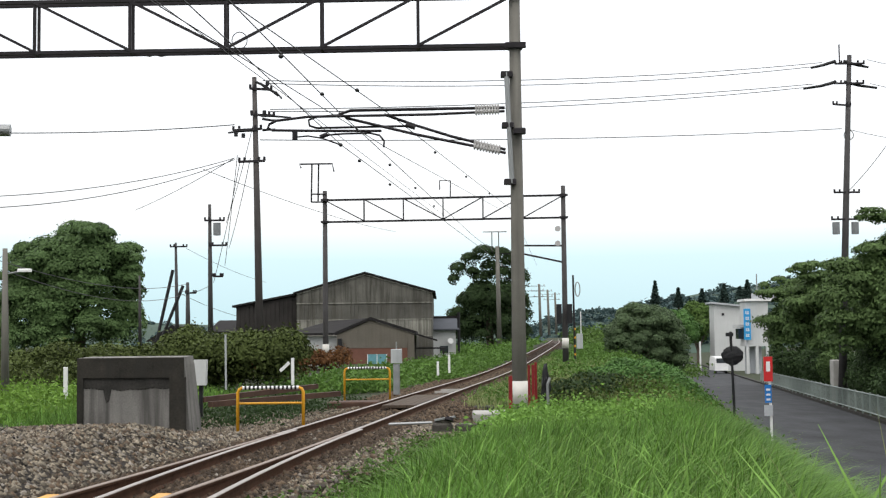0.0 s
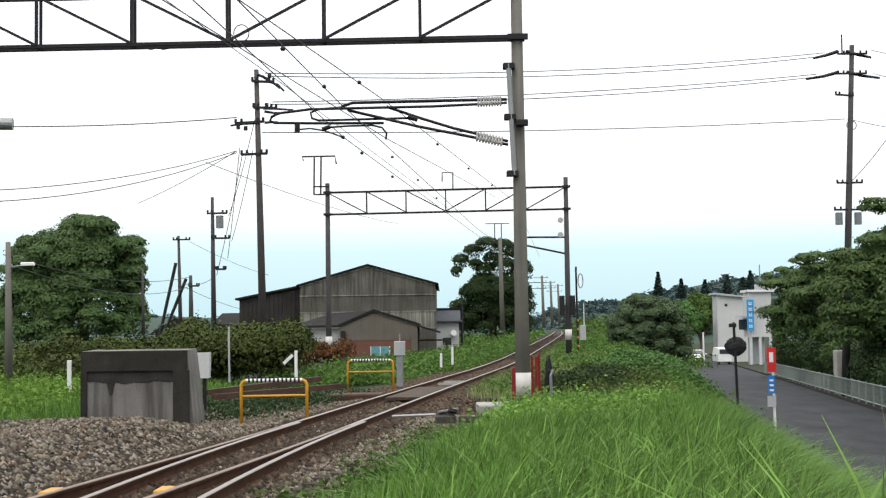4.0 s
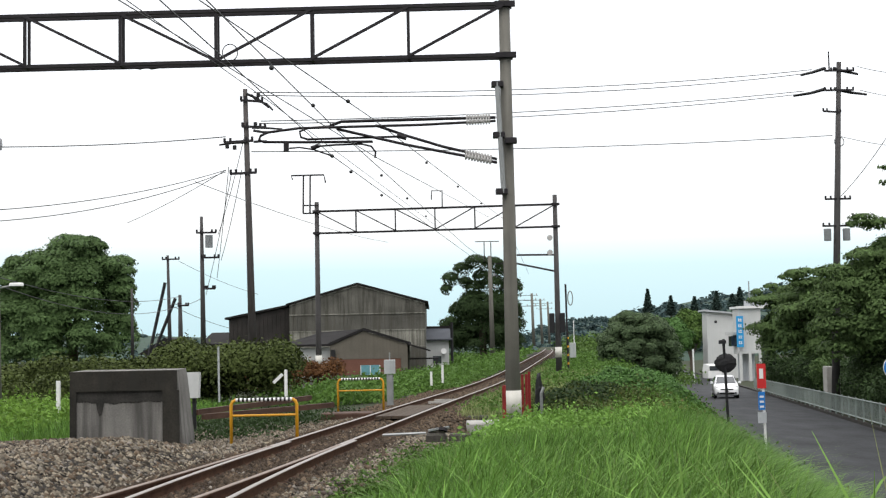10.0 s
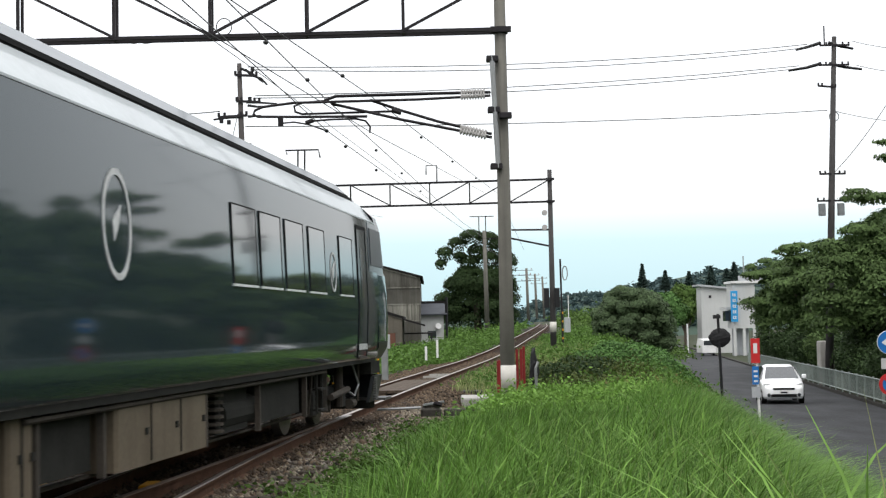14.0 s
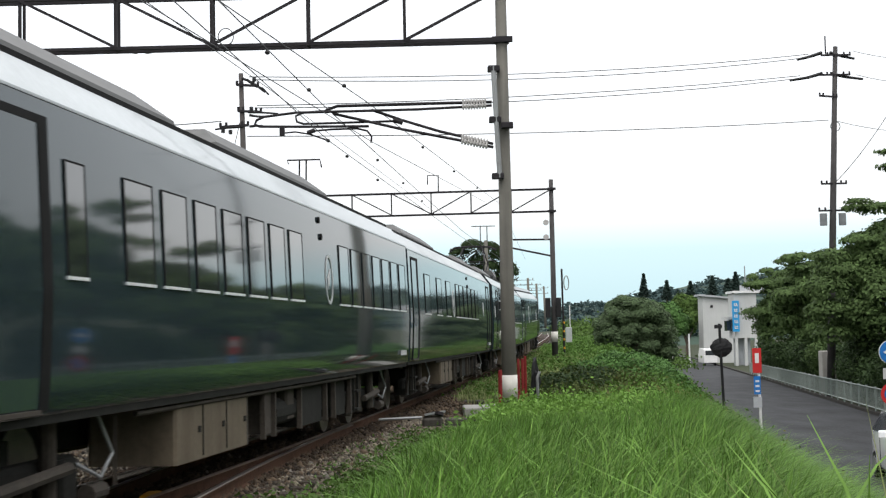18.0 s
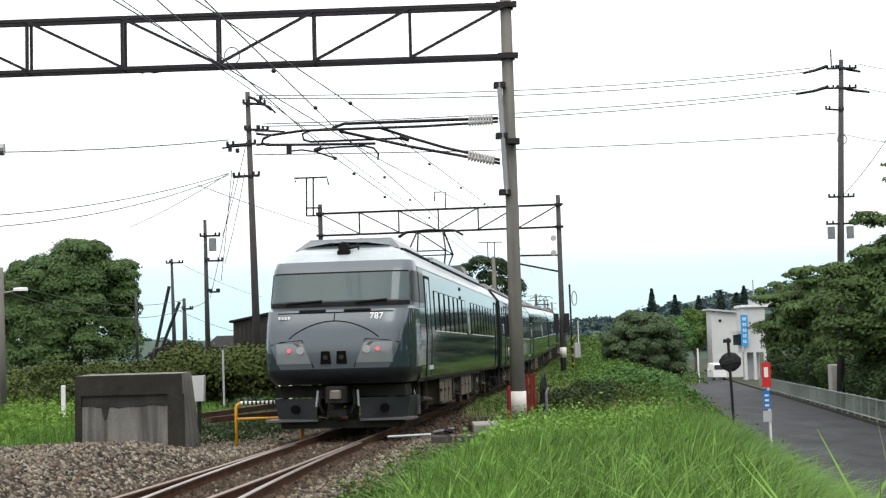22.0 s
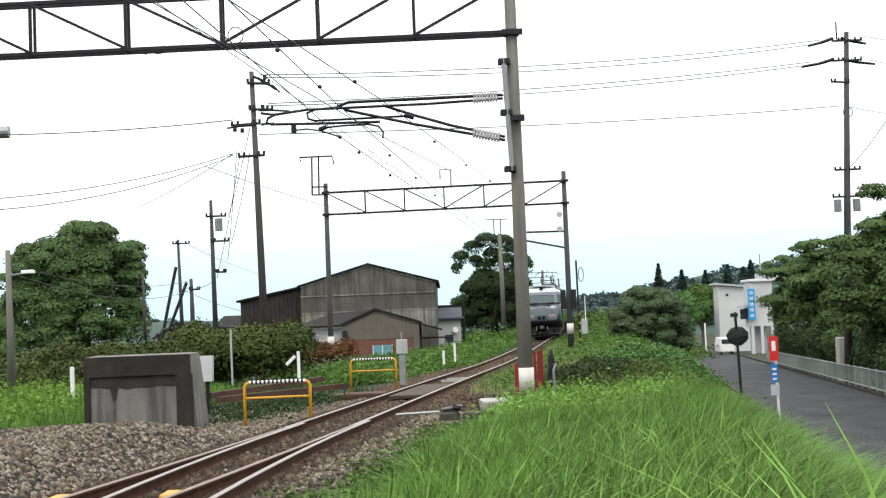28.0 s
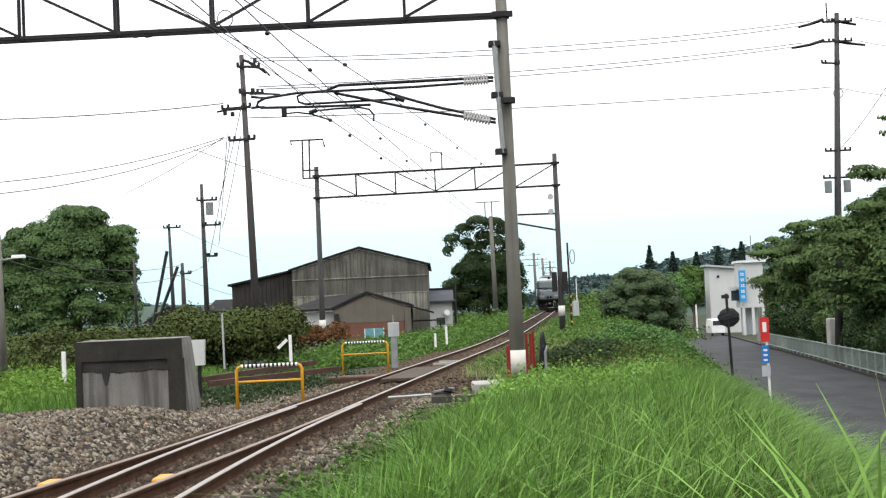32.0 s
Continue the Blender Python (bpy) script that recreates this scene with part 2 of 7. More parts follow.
# ---- mesh helpers ----
class Geo:
    """Gathers vertices and faces for one mesh."""

    def __init__(self):
        self.v, self.f = [], []

    def poly(self, pts):
        k = len(self.v)
        self.v += [tuple(p) for p in pts]
        self.f.append(tuple(range(k, k + len(pts))))
        return self

    def box(self, x0, x1, y0, y1, z0, z1, m=None, bevel=0.0):
        """A block; bevel cuts its upright and top edges."""
        b = min(bevel, 0.45 * min(x1 - x0, y1 - y0))
        if b > 0:
            ring = [(x0 + b, y0), (x1 - b, y0), (x1, y0 + b), (x1, y1 - b), (x1 - b, y1), (x0 + b, y1), (x0, y1 - b), (x0, y0 + b)]
            cx, cy = (x0 + x1) / 2, (y0 + y1) / 2
            top = [(x + (b if x < cx else -b) * 0.7, y + (b if y < cy else -b) * 0.7) for x, y in ring]
            rings = [[(x, y, z0) for x, y in ring], [(x, y, z1 - b) for x, y in ring], [(x, y, z1) for x, y in top]]
        else:
            ring = [(x0, y0), (x1, y0), (x1, y1), (x0, y1)]
            rings = [[(x, y, z) for x, y in ring] for z in (z0, z1)]
        if m:
            rings = [[tuple(m @ Vector(p)) for p in r] for r in rings]
        return self.loft(rings, True, True)

    def loft(self, rings, cap0=False, cap1=False, closed=True):
        k, n = len(self.v), len(rings[0])
        for r in rings:
            self.v += [tuple(p) for p in r]
        for i in range(len(rings) - 1):
            for j in range(n if closed else n - 1):
                a, b = k + i * n + j, k + i * n + (j + 1) % n
                self.f.append((a, b, b + n, a + n))
        if cap0:
            self.f.append(tuple(range(k + n - 1, k - 1, -1)))
        if cap1:
            self.f.append(tuple(range(k + (len(rings) - 1) * n, k + len(rings) * n)))
        return self

    def tube(self, pts, r, sides=8, r1=None):
        """A round bar along the points; r1: radius at the far end."""
        pts = [Vector(p) for p in pts]
        rings, n = [], len(pts)
        r1 = r if r1 is None else r1
        ref = None
        for i, p in enumerate(pts):
            d = (pts[min(i + 1, n - 1)] - pts[max(i - 1, 0)]).normalized()
            if ref is None:
                ref = d.orthogonal().normalized()
            ref = (ref - d * ref.dot(d)).normalized()
            o = d.cross(ref)
            rad = r + (r1 - r) * i / max(1, n - 1)
            rings.append([p + (ref * math.cos(2 * math.pi * j / sides) + o * math.sin(2 * math.pi * j / sides)) * rad for j in range(sides)])
        return self.loft(rings, True, True)

    def bar(self, a, b, w, h):
        """A square bar from a to b, w wide and h high."""
        a, b = Vector(a), Vector(b)
        d = (b - a).normalized()
        side = d.cross(Vector((0, 0, 1)))
        side = side.normalized() if side.length > 1e-4 else Vector((1, 0, 0))
        up = side.cross(d)
        rings = [[p + side * sx * w / 2 + up * sz * h / 2 for sx, sz in ((-1, -1), (1, -1), (1, 1), (-1, 1))] for p in (a, b)]
        return self.loft(rings, True, True)

    def disc(self, c, axis, r, depth, sides=20):
        c, axis = Vector(c), Vector(axis).normalized()
        return self.tube([c - axis * depth / 2, c + axis * depth / 2], r, sides)

    def blob(self, c, r, seed=0, rough=0.2, seg=8):
        """An uneven rounded lump."""
        rnd = random.Random(seed)
        rx, ry, rz = r if isinstance(r, tuple) else (r, r, r)
        rings = []
        for i in range(1, seg):
            a = math.pi * i / seg
            rings.append([(c[0] + rx * math.sin(a) * math.cos(2 * math.pi * j / seg) * (1 + rnd.uniform(-rough, rough)),
                           c[1] + ry * math.sin(a) * math.sin(2 * math.pi * j / seg) * (1 + rnd.uniform(-rough, rough)),
                           c[2] - rz * math.cos(a) * (1 + rnd.uniform(-rough, rough))) for j in range(seg)])
        return self.loft(rings, True, True)

    def mesh(self, name, material, smooth=False):
        me = bpy.data.meshes.new(name)
        me.from_pydata(self.v, [], self.f)
        me.materials.append(material)
        if smooth:
            me.shade_smooth()
        me.update()
        return me


def part(name, geo, material, parent=None, label="", smooth=False):
    ob = new(name, geo.mesh(name, material, smooth))
    if parent:
        ob.parent = parent
    if label:
        ob["label"] = label
    return ob


def thing(name, label, category, at=(0, 0, 0), group="", kind="", turn=0.0):
    """An Empty at the base of a thing, which carries its parts."""
    ob = new(name)
    ob.empty_display_size = 0.2
    ob.matrix_world = pose(*at, 0, 0, turn)
    return tagged(ob, label, category, group, kind)


def cloud(name, verts, faces, material):
    """A mesh from numpy arrays of vertices and equal faces."""
    me = bpy.data.meshes.new(name)
    nf, k = faces.shape
    me.vertices.add(len(verts))
    me.vertices.foreach_set("co", verts.astype(np.float32).ravel())
    me.loops.add(nf * k)
    me.loops.foreach_set("vertex_index", faces.astype(np.int32).ravel())
    me.polygons.add(nf)
    me.polygons.foreach_set("loop_start", (np.arange(nf) * k).astype(np.int32))
    me.materials.append(material)
    me.update(calc_edges=True)
    return me


def rand_dirs(rng, n):
    d = rng.normal(size=(n, 3))
    return d / np.linalg.norm(d, axis=1, keepdims=True)


def leaves(rng, centers, size, flat=0.5, outward=None, loose=0.7):
    """Small folded leaf shapes (two triangles a leaf) at the centres, turned at random or facing outward more or less."""
    n = len(centers)
    d = rand_dirs(rng, n)
    if outward is not None:
        o = outward + rand_dirs(rng, n) * loose
        o /= np.linalg.norm(o, axis=1, keepdims=True) + 1e-9
        d = np.cross(o, d)
        d /= np.linalg.norm(d, axis=1, keepdims=True) + 1e-9
        q = np.cross(o, d)
    else:
        d[:, 2] *= flat
        d /= np.linalg.norm(d, axis=1, keepdims=True)
        q = np.cross(d, rand_dirs(rng, n))
        q /= np.linalg.norm(q, axis=1, keepdims=True) + 1e-9
    s = size * rng.uniform(0.6, 1.4, (n, 1))
    w = np.cross(d, q) * s * 0.12
    v = np.stack([centers - d * s, centers + q * s * 0.5 + w, centers + d * s, centers - q * s * 0.5 + w], 1).reshape(-1, 3)
    f = np.arange(4 * n).reshape(n, 4)
    return v, f


def crown_points(rng, blobs, n, shell=0.55):
    """Points in the outer, mostly upper part of a group of ellipsoids (x, y, z, rx, ry, rz), and the way each leaf faces."""
    b = np.array(blobs)
    wgt = b[:, 3] * b[:, 4] + b[:, 4] * b[:, 5]
    pick = rng.choice(len(b), n, p=wgt / wgt.sum())
    d = rand_dirs(rng, n)
    under = (d[:, 2] < -0.05) & (rng.uniform(0, 1, n) < 0.72)
    d[under, 2] *= -1
    r = shell + (1.06 - shell) * rng.uniform(0, 1, (n, 1)) ** 0.6
    r *= np.where(rng.uniform(0, 1, (n, 1)) < 0.10, rng.uniform(1.0, 1.28, (n, 1)), 1.0)
    o = d + np.array((0, 0, 0.35))
    return b[pick, :3] + d * b[pick, 3:6] * r, o / np.linalg.norm(o, axis=1, keepdims=True)


def lumpy(rng, c, r, n, small=0.33, flat=1.0):
    """A big ellipsoid broken up into a core and n separate tufts of uneven size on its surface."""
    out = [(*c, r[0] * 0.66, r[1] * 0.66, r[2] * 0.66)]
    for d in rand_dirs(rng, n):
        if d[2] < -0.55:
            d[2] *= -1
        k = rng.uniform(0.55, 1.35) * small
        q = rng.uniform(0.70, 0.86)
        out.append((c[0] + d[0] * r[0] * q, c[1] + d[1] * r[1] * q, c[2] + d[2] * r[2] * q, r[0] * k, r[1] * k, r[2] * k * flat))
    return out


def limbs(rng, base, height, r, crown, n=7):
    g = Geo()
    x, y, z = base
    fork = z + height * 0.45
    g.tube([(x, y, z - 0.3), (x + 0.03 * height * rng.uniform(-1, 1), y, z + height * 0.25), (x, y, fork)], r, 9, r * 0.75)
    for i in range(n):
        a = 2 * math.pi * i / n + rng.uniform(-0.3, 0.3)
        rad = rng.uniform(0.45, 0.8)
        tip = Vector((crown[0] + crown[3] * rad * math.cos(a), crown[1] + crown[4] * rad * math.sin(a), crown[2] + crown[5] * rng.uniform(-0.1, 0.6)))
        b = Vector((x, y, fork - rng.uniform(0, 0.2) * height))
        mid = b.lerp(tip, 0.5) + Vector((0, 0, 0.08 * height))
        g.tube([b, mid, tip], r * 0.45, 6, r * 0.12)
    return g


def tree(name, label, base, height, crown, lumps, count, leaf, material, seed, trunk=0.3, shell=0.55, extra=(), small=0.33, flat=1.0):
    """A tree: tapered trunk with limbs and a crown of leaves over many lumps. crown: centre and radii."""
    rng = np.random.default_rng(seed)
    root = thing(name, label, "tree", base)
    inv = Matrix.Translation(-Vector(base))
    t = part("trunk", limbs(rng, base, height, trunk, crown), BARK, root)
    blobs = lumpy(rng, crown[:3], crown[3:], lumps, small, flat) + [tuple(e) for e in extra]
    c, o = crown_points(rng, blobs, count, shell)
    v, f = leaves(rng, c, leaf, outward=o, loose=0.5)
    cr = new("crown", cloud("crown", v, f, material))
    cr.parent = root
    for o in (t, cr):
        o.matrix_parent_inverse = inv
    return root


def wire(name, label, pts, r=0.012, sag=0.0, group="overhead wires", material=None, n=14, category="wire"):
    """A hanging wire through the points; sag in metres for each span."""
    out = []
    for a, b in zip(pts, pts[1:]):
        a, b = Vector(a), Vector(b)
        for i in range(n):
            u = i / n
            p = a.lerp(b, u)
            p.z -= sag * 4 * u * (1 - u)
            out.append(p)
    out.append(Vector(pts[-1]))
    return tagged(part(name, Geo().tube(out, r, 5), material or WIRE), label, category, group)


# ---- lie of the land ----
def line_x(y):
    """Centre of the main track."""
    if y > 70:
        d = y - 70
        k = min(d, 105)
        return 2.962 + 0.126 * k - 0.00022 * k * k + 0.0798 * (d - k)
    if y < 0:
        return -5.311 + 0.1564 * y
    return -4.5 + 0.094 * y + 0.00018 * y * y - (0.0012 * (26 - y) ** 2 if y < 26 else 0.0)


def line_z(y):
    """Height of the rail heads."""
    z = 0.0
    for y0, y1, s0, s1 in ((55, 80, 0.0, 0.02), (80, 90, 0.02, 0.0185), (90, 125, 0.0185, 0.011), (125, 170, 0.011, 0.003), (170, 400, 0.003, 0.003)):
        if y > y0:
            k = min(y, y1) - y0
            z += s0 * k + 0.5 * (s1 - s0) / (y1 - y0) * k * k
    return z


def loop_x(y):
    """Centre of the loop track, which leaves the main one towards the viewer."""
    d = 23.5 - y
    return line_x(y) + (0.0042 * d * d if d > 0 else 0.0)


def road_left(y):
    return 4.1 + 0.141 * y + (0.00006 * (y - 110) ** 2 * -1 if y > 110 else 0)


def road_right(y):
    return road_left(y) + 5.1


def road_z(y):
    return -1.62 - 0.0045 * y if y < 200 else -2.52


def smooth(a, b, x):
    t = min(1.0, max(0.0, (x - a) / (b - a)))
    return t * t * (3 - 2 * t)


def land_z(x, y):
    u = x - line_x(y)
    rz, lz = road_z(y), line_z(y)
    left_level = -0.35 + 0.2 * smooth(60, 140, y)
    bed = lz - 0.22
    if u < 0:
        z = bed + (left_level - bed) * smooth(1.7, 5.0, -u)
        if y < 30:
            heap = smooth(1.2, 3.0, -u) * (1 - smooth(9.0, 12.5, -u)) * smooth(1, 6, y) * (1 - smooth(22.0, 26.5, y + 0.25 * u))
            z += (0.45 + 0.05 * math.sin(x * 1.7) * math.cos(y * 1.3)) * heap
        z += 0.2 * smooth(3.5, 7.0, -u) * (1 - smooth(12, 18, -u)) * smooth(42, 60, y) * (1 - smooth(100, 120, y))
    else:
        edge = road_left(y) - 0.45
        top = lz - 0.35 + 0.1 * smooth(2.0, 4.0, u) * (1 - smooth(40, 70, y))
        shoulder = line_x(y) + 2.2 + 0.55 * max(0.0, edge - line_x(y) - 2.2)
        if u < 2.2:
            z = bed + (top - bed) * smooth(1.4, 2.2, u)
        else:
            z = top + (rz - 0.03 - top) * smooth(shoulder, edge, x)
        if x > edge:
            z = rz - 0.03
        if x > road_right(y) + 6:
            z = rz - 0.03 + 0.05 * min(60, x - road_right(y) - 6)
    if y > 260:
        z += (y - 260) * 0.004
    return z


# ---- ground, one sheet to the horizon ----
def span(a, b, step):
    return list(np.arange(a, b, step))


def build_ground():
    us = [-1500, -700, -350, -200, -120, -80, -60, -45] + span(-36, -14, 2) + span(-14, 14, 0.4) + span(14, 40, 2) + [40, 50, 60, 80, 120, 200, 350, 700, 1500]
    ys = [-1500, -700, -300, -150, -80, -40, -20, -10] + span(-5, 60, 0.6) + span(60, 130, 2) + span(130, 300, 6) + [300, 360, 450, 600, 900, 1500, 3000]
    v = np.array([(line_x(y) + u, y, land_z(line_x(y) + u, y)) for y in ys for u in us])
    n = len(us)
    i, j = np.meshgrid(np.arange(len(ys) - 1), np.arange(n - 1), indexing="ij")
    a = (i * n + j).ravel()
    f = np.stack([a, a + 1, a + n + 1, a + n], 1)
    me = cloud("ground", v, f, SOIL)
    me.shade_smooth()
    tagged(new("ground", me), "uneven green grassy ground beside the railway", "ground", kind="structure")


def strip(name, left, right, height, ys, material, thick=0.12):
    """A slab along the way between two side lines."""
    g = Geo()
    g.loft([[(left(y), y, height(y) - thick), (right(y), y, height(y) - thick), (right(y), y, height(y)), (left(y), y, height(y))] for y in ys], True, True)
    return part(name, g, material)


def build_road():
    ys = [-150, -80, -40, -10] + span(0, 200, 5) + [200, 230, 260]
    r = strip("road", road_left, road_right, lambda y: road_z(y) + 0.02, ys, ASPHALT)
    tagged(r, "narrow grey asphalt lane beside the railway bank", "road", kind="structure")
    k = strip("kerb", lambda y: road_right(y) - 0.02, lambda y: road_right(y) + 0.22, lambda y: road_z(y) + 0.14, ys, MOSSY, 0.3)
    tagged(k, "low concrete kerb along the lane", "kerb", kind="structure")
    k = strip("kerb", lambda y: road_left(y) - 0.25, lambda y: road_left(y) + 0.02, lambda y: road_z(y) + 0.10, ys, MOSSY, 0.3)
    tagged(k, "narrow concrete edging along the grass bank", "kerb", kind="structure")


build_ground()
build_road()


# ---- railway track ----
def rail_geo(fx, y0, y1, off, zoff=0.0):
    g, h = Geo(), Geo()
    prof = [(-0.064, -0.153), (0.064, -0.153), (0.064, -0.142), (0.012, -0.125), (0.009, -0.042), (0.034, -0.034), (0.034, -0.006),
            (-0.034, -0.006), (-0.034, -0.034), (-0.009, -0.042), (-0.012, -0.125), (-0.064, -0.142)]
    cap = [(-0.035, -0.012), (0.035, -0.012), (0.035, -0.006), (0.026, 0.0), (-0.026, 0.0), (-0.035, -0.006)]
    ys = span(y0, y1, 1.5 if y1 < 80 else 2.5) + [y1]
    g.loft([[(fx(y) + off + a, y, line_z(y) + zoff + b) for a, b in prof] for y in ys], True, True)
    h.loft([[(fx(y) + off + a, y, line_z(y) + zoff + b) for a, b in cap] for y in ys], True, True)
    return g, h


def build_track():
    root = thing("railway_track", "single railway track with rusty rails and turnout on brown ballast", "railway track", kind="structure")
    for off in (-0.5675, 0.5675):
        for a, b, top, word in ((-140, 23.4, RAIL_DULL, "dull brown rail head"), (23.405, 280, RAIL_TOP, "polished rail head")):
            g, h = rail_geo(line_x, a, b, off)
            r = part("rail", g, RAIL_SIDE, root, "rust-brown running rail")
            part("rail_head", h, top, r, word)
    for off in (-0.5675, 0.5675):
        g, h = rail_geo(lambda y: loop_x(y) + 0.075 * (1 if off > 0 else 1), -30, 24.5, off, -0.004)
        r = part("rail", g, RAIL_SIDE, root, "rust-brown turnout rail")
        part("rail_head", h, RAIL_TOP, r, "polished rail head")
    # yellow rail markers by the turnout
    for off in (-0.5675, 0.5675):
        y = 14.2
        x = line_x(y) + off - 0.10
        g = Geo().box(x - 0.10, x + 0.05, y - 0.22, y + 0.22, -0.13, -0.012, bevel=0.015)
        g.box(x - 0.105, x + 0.055, y - 0.13, y - 0.08, -0.2, -0.02).box(x - 0.105, x + 0.055, y + 0.08, y + 0.13, -0.2, -0.02)
        part("rail_marker", g, YELLOW, root, "yellow painted rail marker")
    g = Geo().box(-1.05, 1.05, -0.11, 0.11, -0.14, 0.0, bevel=0.015)
    me = g.mesh("sleeper", SLEEPER)
    y = 4.0
    k = 0
    while y < 95:
        o = new("sleeper", me)
        o.parent = root
        wide = 1.0 + 0.35 * smooth(24, 14, y) * (1 if y < 24 else 0)
        o.matrix_local = pose(line_x(y) + (0.25 if y < 24 else 0), y, line_z(y) - 0.155, 0, 0, -5.5 - 0.02 * y) @ Matrix.Diagonal((wide, 1, 1, 1))
        y += 0.6 if y < 60 else 0.75
        k += 1
    g = Geo()
    while y < 260:
        m = pose(line_x(y), y, line_z(y) - 0.155, 1.0, 0, -7)
        g.box(-1.05, 1.05, -0.11, 0.11, -0.14, 0.0, m)
        y += 1.2
    for i in range(46):
        y = 3.4 - 0.6 * i
        g.box(-1.05, 1.05, -0.11, 0.11, -0.14, 0.0, pose(line_x(y), y, -0.155, 0, 0, -9))
        g.box(-1.05, 1.05, -0.11, 0.11, -0.14, 0.0, pose(loop_x(y) + 0.075, y, -0.157, 0, 0, 3 + 0.5 * i))
    tagged(part("far_sleepers", g, SLEEPER, root), kind="stuff")


build_track()

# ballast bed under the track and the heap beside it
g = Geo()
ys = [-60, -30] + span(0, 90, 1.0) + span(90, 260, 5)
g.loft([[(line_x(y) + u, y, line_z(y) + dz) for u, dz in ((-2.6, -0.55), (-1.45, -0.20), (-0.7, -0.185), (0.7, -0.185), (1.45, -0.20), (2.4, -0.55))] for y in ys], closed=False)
tagged(part("shaded_ballast_bed", g, SHADED_GRAVEL), "ballast bed under the rails, near-black for the shade between stones", "ballast", kind="structure")
g = Geo()
g.loft([[(loop_x(y) + u, y, dz) for u, dz in ((-1.6, -0.45), (-1.3, -0.192), (1.3, -0.192), (1.9, -0.45))] for y in span(-30, 21, 1.0)], closed=False)
tagged(part("shaded_ballast_bed", g, SHADED_GRAVEL), "ballast bed under the loop track, near-black for the shade between stones", "ballast", kind="structure")


def stones(name, n, box, size, material, seed, keep):
    rng = np.random.default_rng(seed)
    x = rng.uniform(box[0], box[1], n)
    y = rng.uniform(box[2], box[3], n)
    pts = []
    for a, b in zip(x, y):
        xx = line_x(b) + a
        if keep(a, b):
            z = land_z(xx, b)
            if abs(a) < 2.4:
                z = max(z, line_z(b) - (0.158 if abs(a) < 1.1 else 0.175) - 0.3 * max(0, abs(a) - 1.45))
            pts.append((xx, b, z))
    c = np.array(pts)
    n = len(c)
    base = np.array([(1, 0, 0), (0, 1, 0), (-1, 0, 0), (0, -1, 0), (0, 0, 1), (0, 0, -1)], float)
    tri = np.array([(0, 1, 4), (1, 2, 4), (2, 3, 4), (3, 0, 4), (1, 0, 5), (2, 1, 5), (3, 2, 5), (0, 3, 5)])
    v = base[None] * rng.uniform(0.55, 1.3, (n, 6, 1)) + rng.normal(0, 0.15, (n, 6, 3))
    an = rng.uniform(0, 6.28, n)
    ca, sa = np.cos(an)[:, None], np.sin(an)[:, None]
    v = np.stack([v[..., 0] * ca - v[..., 1] * sa, v[..., 0] * sa + v[..., 1] * ca, v[..., 2] * 0.75], 2)
    v = v * (size * rng.uniform(0.5, 1.35, (n, 1, 1))) + c[:, None, :]
    f = (tri[None] + (np.arange(n) * 6)[:, None, None]).reshape(-1, 3)
    return tagged(new(name, cloud(name, v.reshape(-1, 3), f, material)), "loose brown and grey ballast stones", "ballast", kind="stuff")


# stony sheet of the heap under the loose stones, near-black like their shaded gaps
us, ys = [u for u in span(-14, 14, 0.4) if -9.7 < u < -1.2], [y for y in span(-5, 60, 0.6) if 2 < y < 31]
keep = lambda u, y: u > -9.5 + 0.3 * max(0, y - 24)
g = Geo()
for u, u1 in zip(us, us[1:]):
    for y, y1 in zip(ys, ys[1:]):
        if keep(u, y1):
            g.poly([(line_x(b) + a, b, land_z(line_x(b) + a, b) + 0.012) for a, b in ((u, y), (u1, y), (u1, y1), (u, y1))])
tagged(part("ballast_heap", g, SHADED_GRAVEL), "low heap of crushed stone beside the track, near-black for the shade between stones", "ballast", kind="structure")

stones("ballast_stones", 14000, (-5.5, -1.3, 24, 36), 0.045, STONE, 6, lambda u, y: True)
stones("ballast_stones", 60000, (-9.5, 2.3, 8, 30), 0.050, STONE, 3, lambda u, y: abs(u + 0.1) > 1.2 and u > -9.3 + 0.3 * max(0, y - 24) and (u < 1.9 or (u * 7 + y * 3) % 1 < 0.3))
stones("ballast_stones", 8000, (-9.5, 2.4, 8, 30), 0.050, STONE_PALE, 4, lambda u, y: abs(u + 0.1) > 1.3 or u * 37 % 1 < 0.15)
stones("ballast_stones", 22000, (-9.5, 2.4, 8, 30), 0.052, STONE_BROWN, 14, lambda u, y: u > -9.3 + 0.3 * max(0, y - 24))
stones("ballast_stones", 17000, (-1.5, 1.3, 6, 30), 0.045, STONE_DARK, 15, lambda u, y: True)
stones("ballast_stones", 16000, (-2.3, 2.1, 30, 75), 0.05, STONE_BROWN, 5, lambda u, y: True)


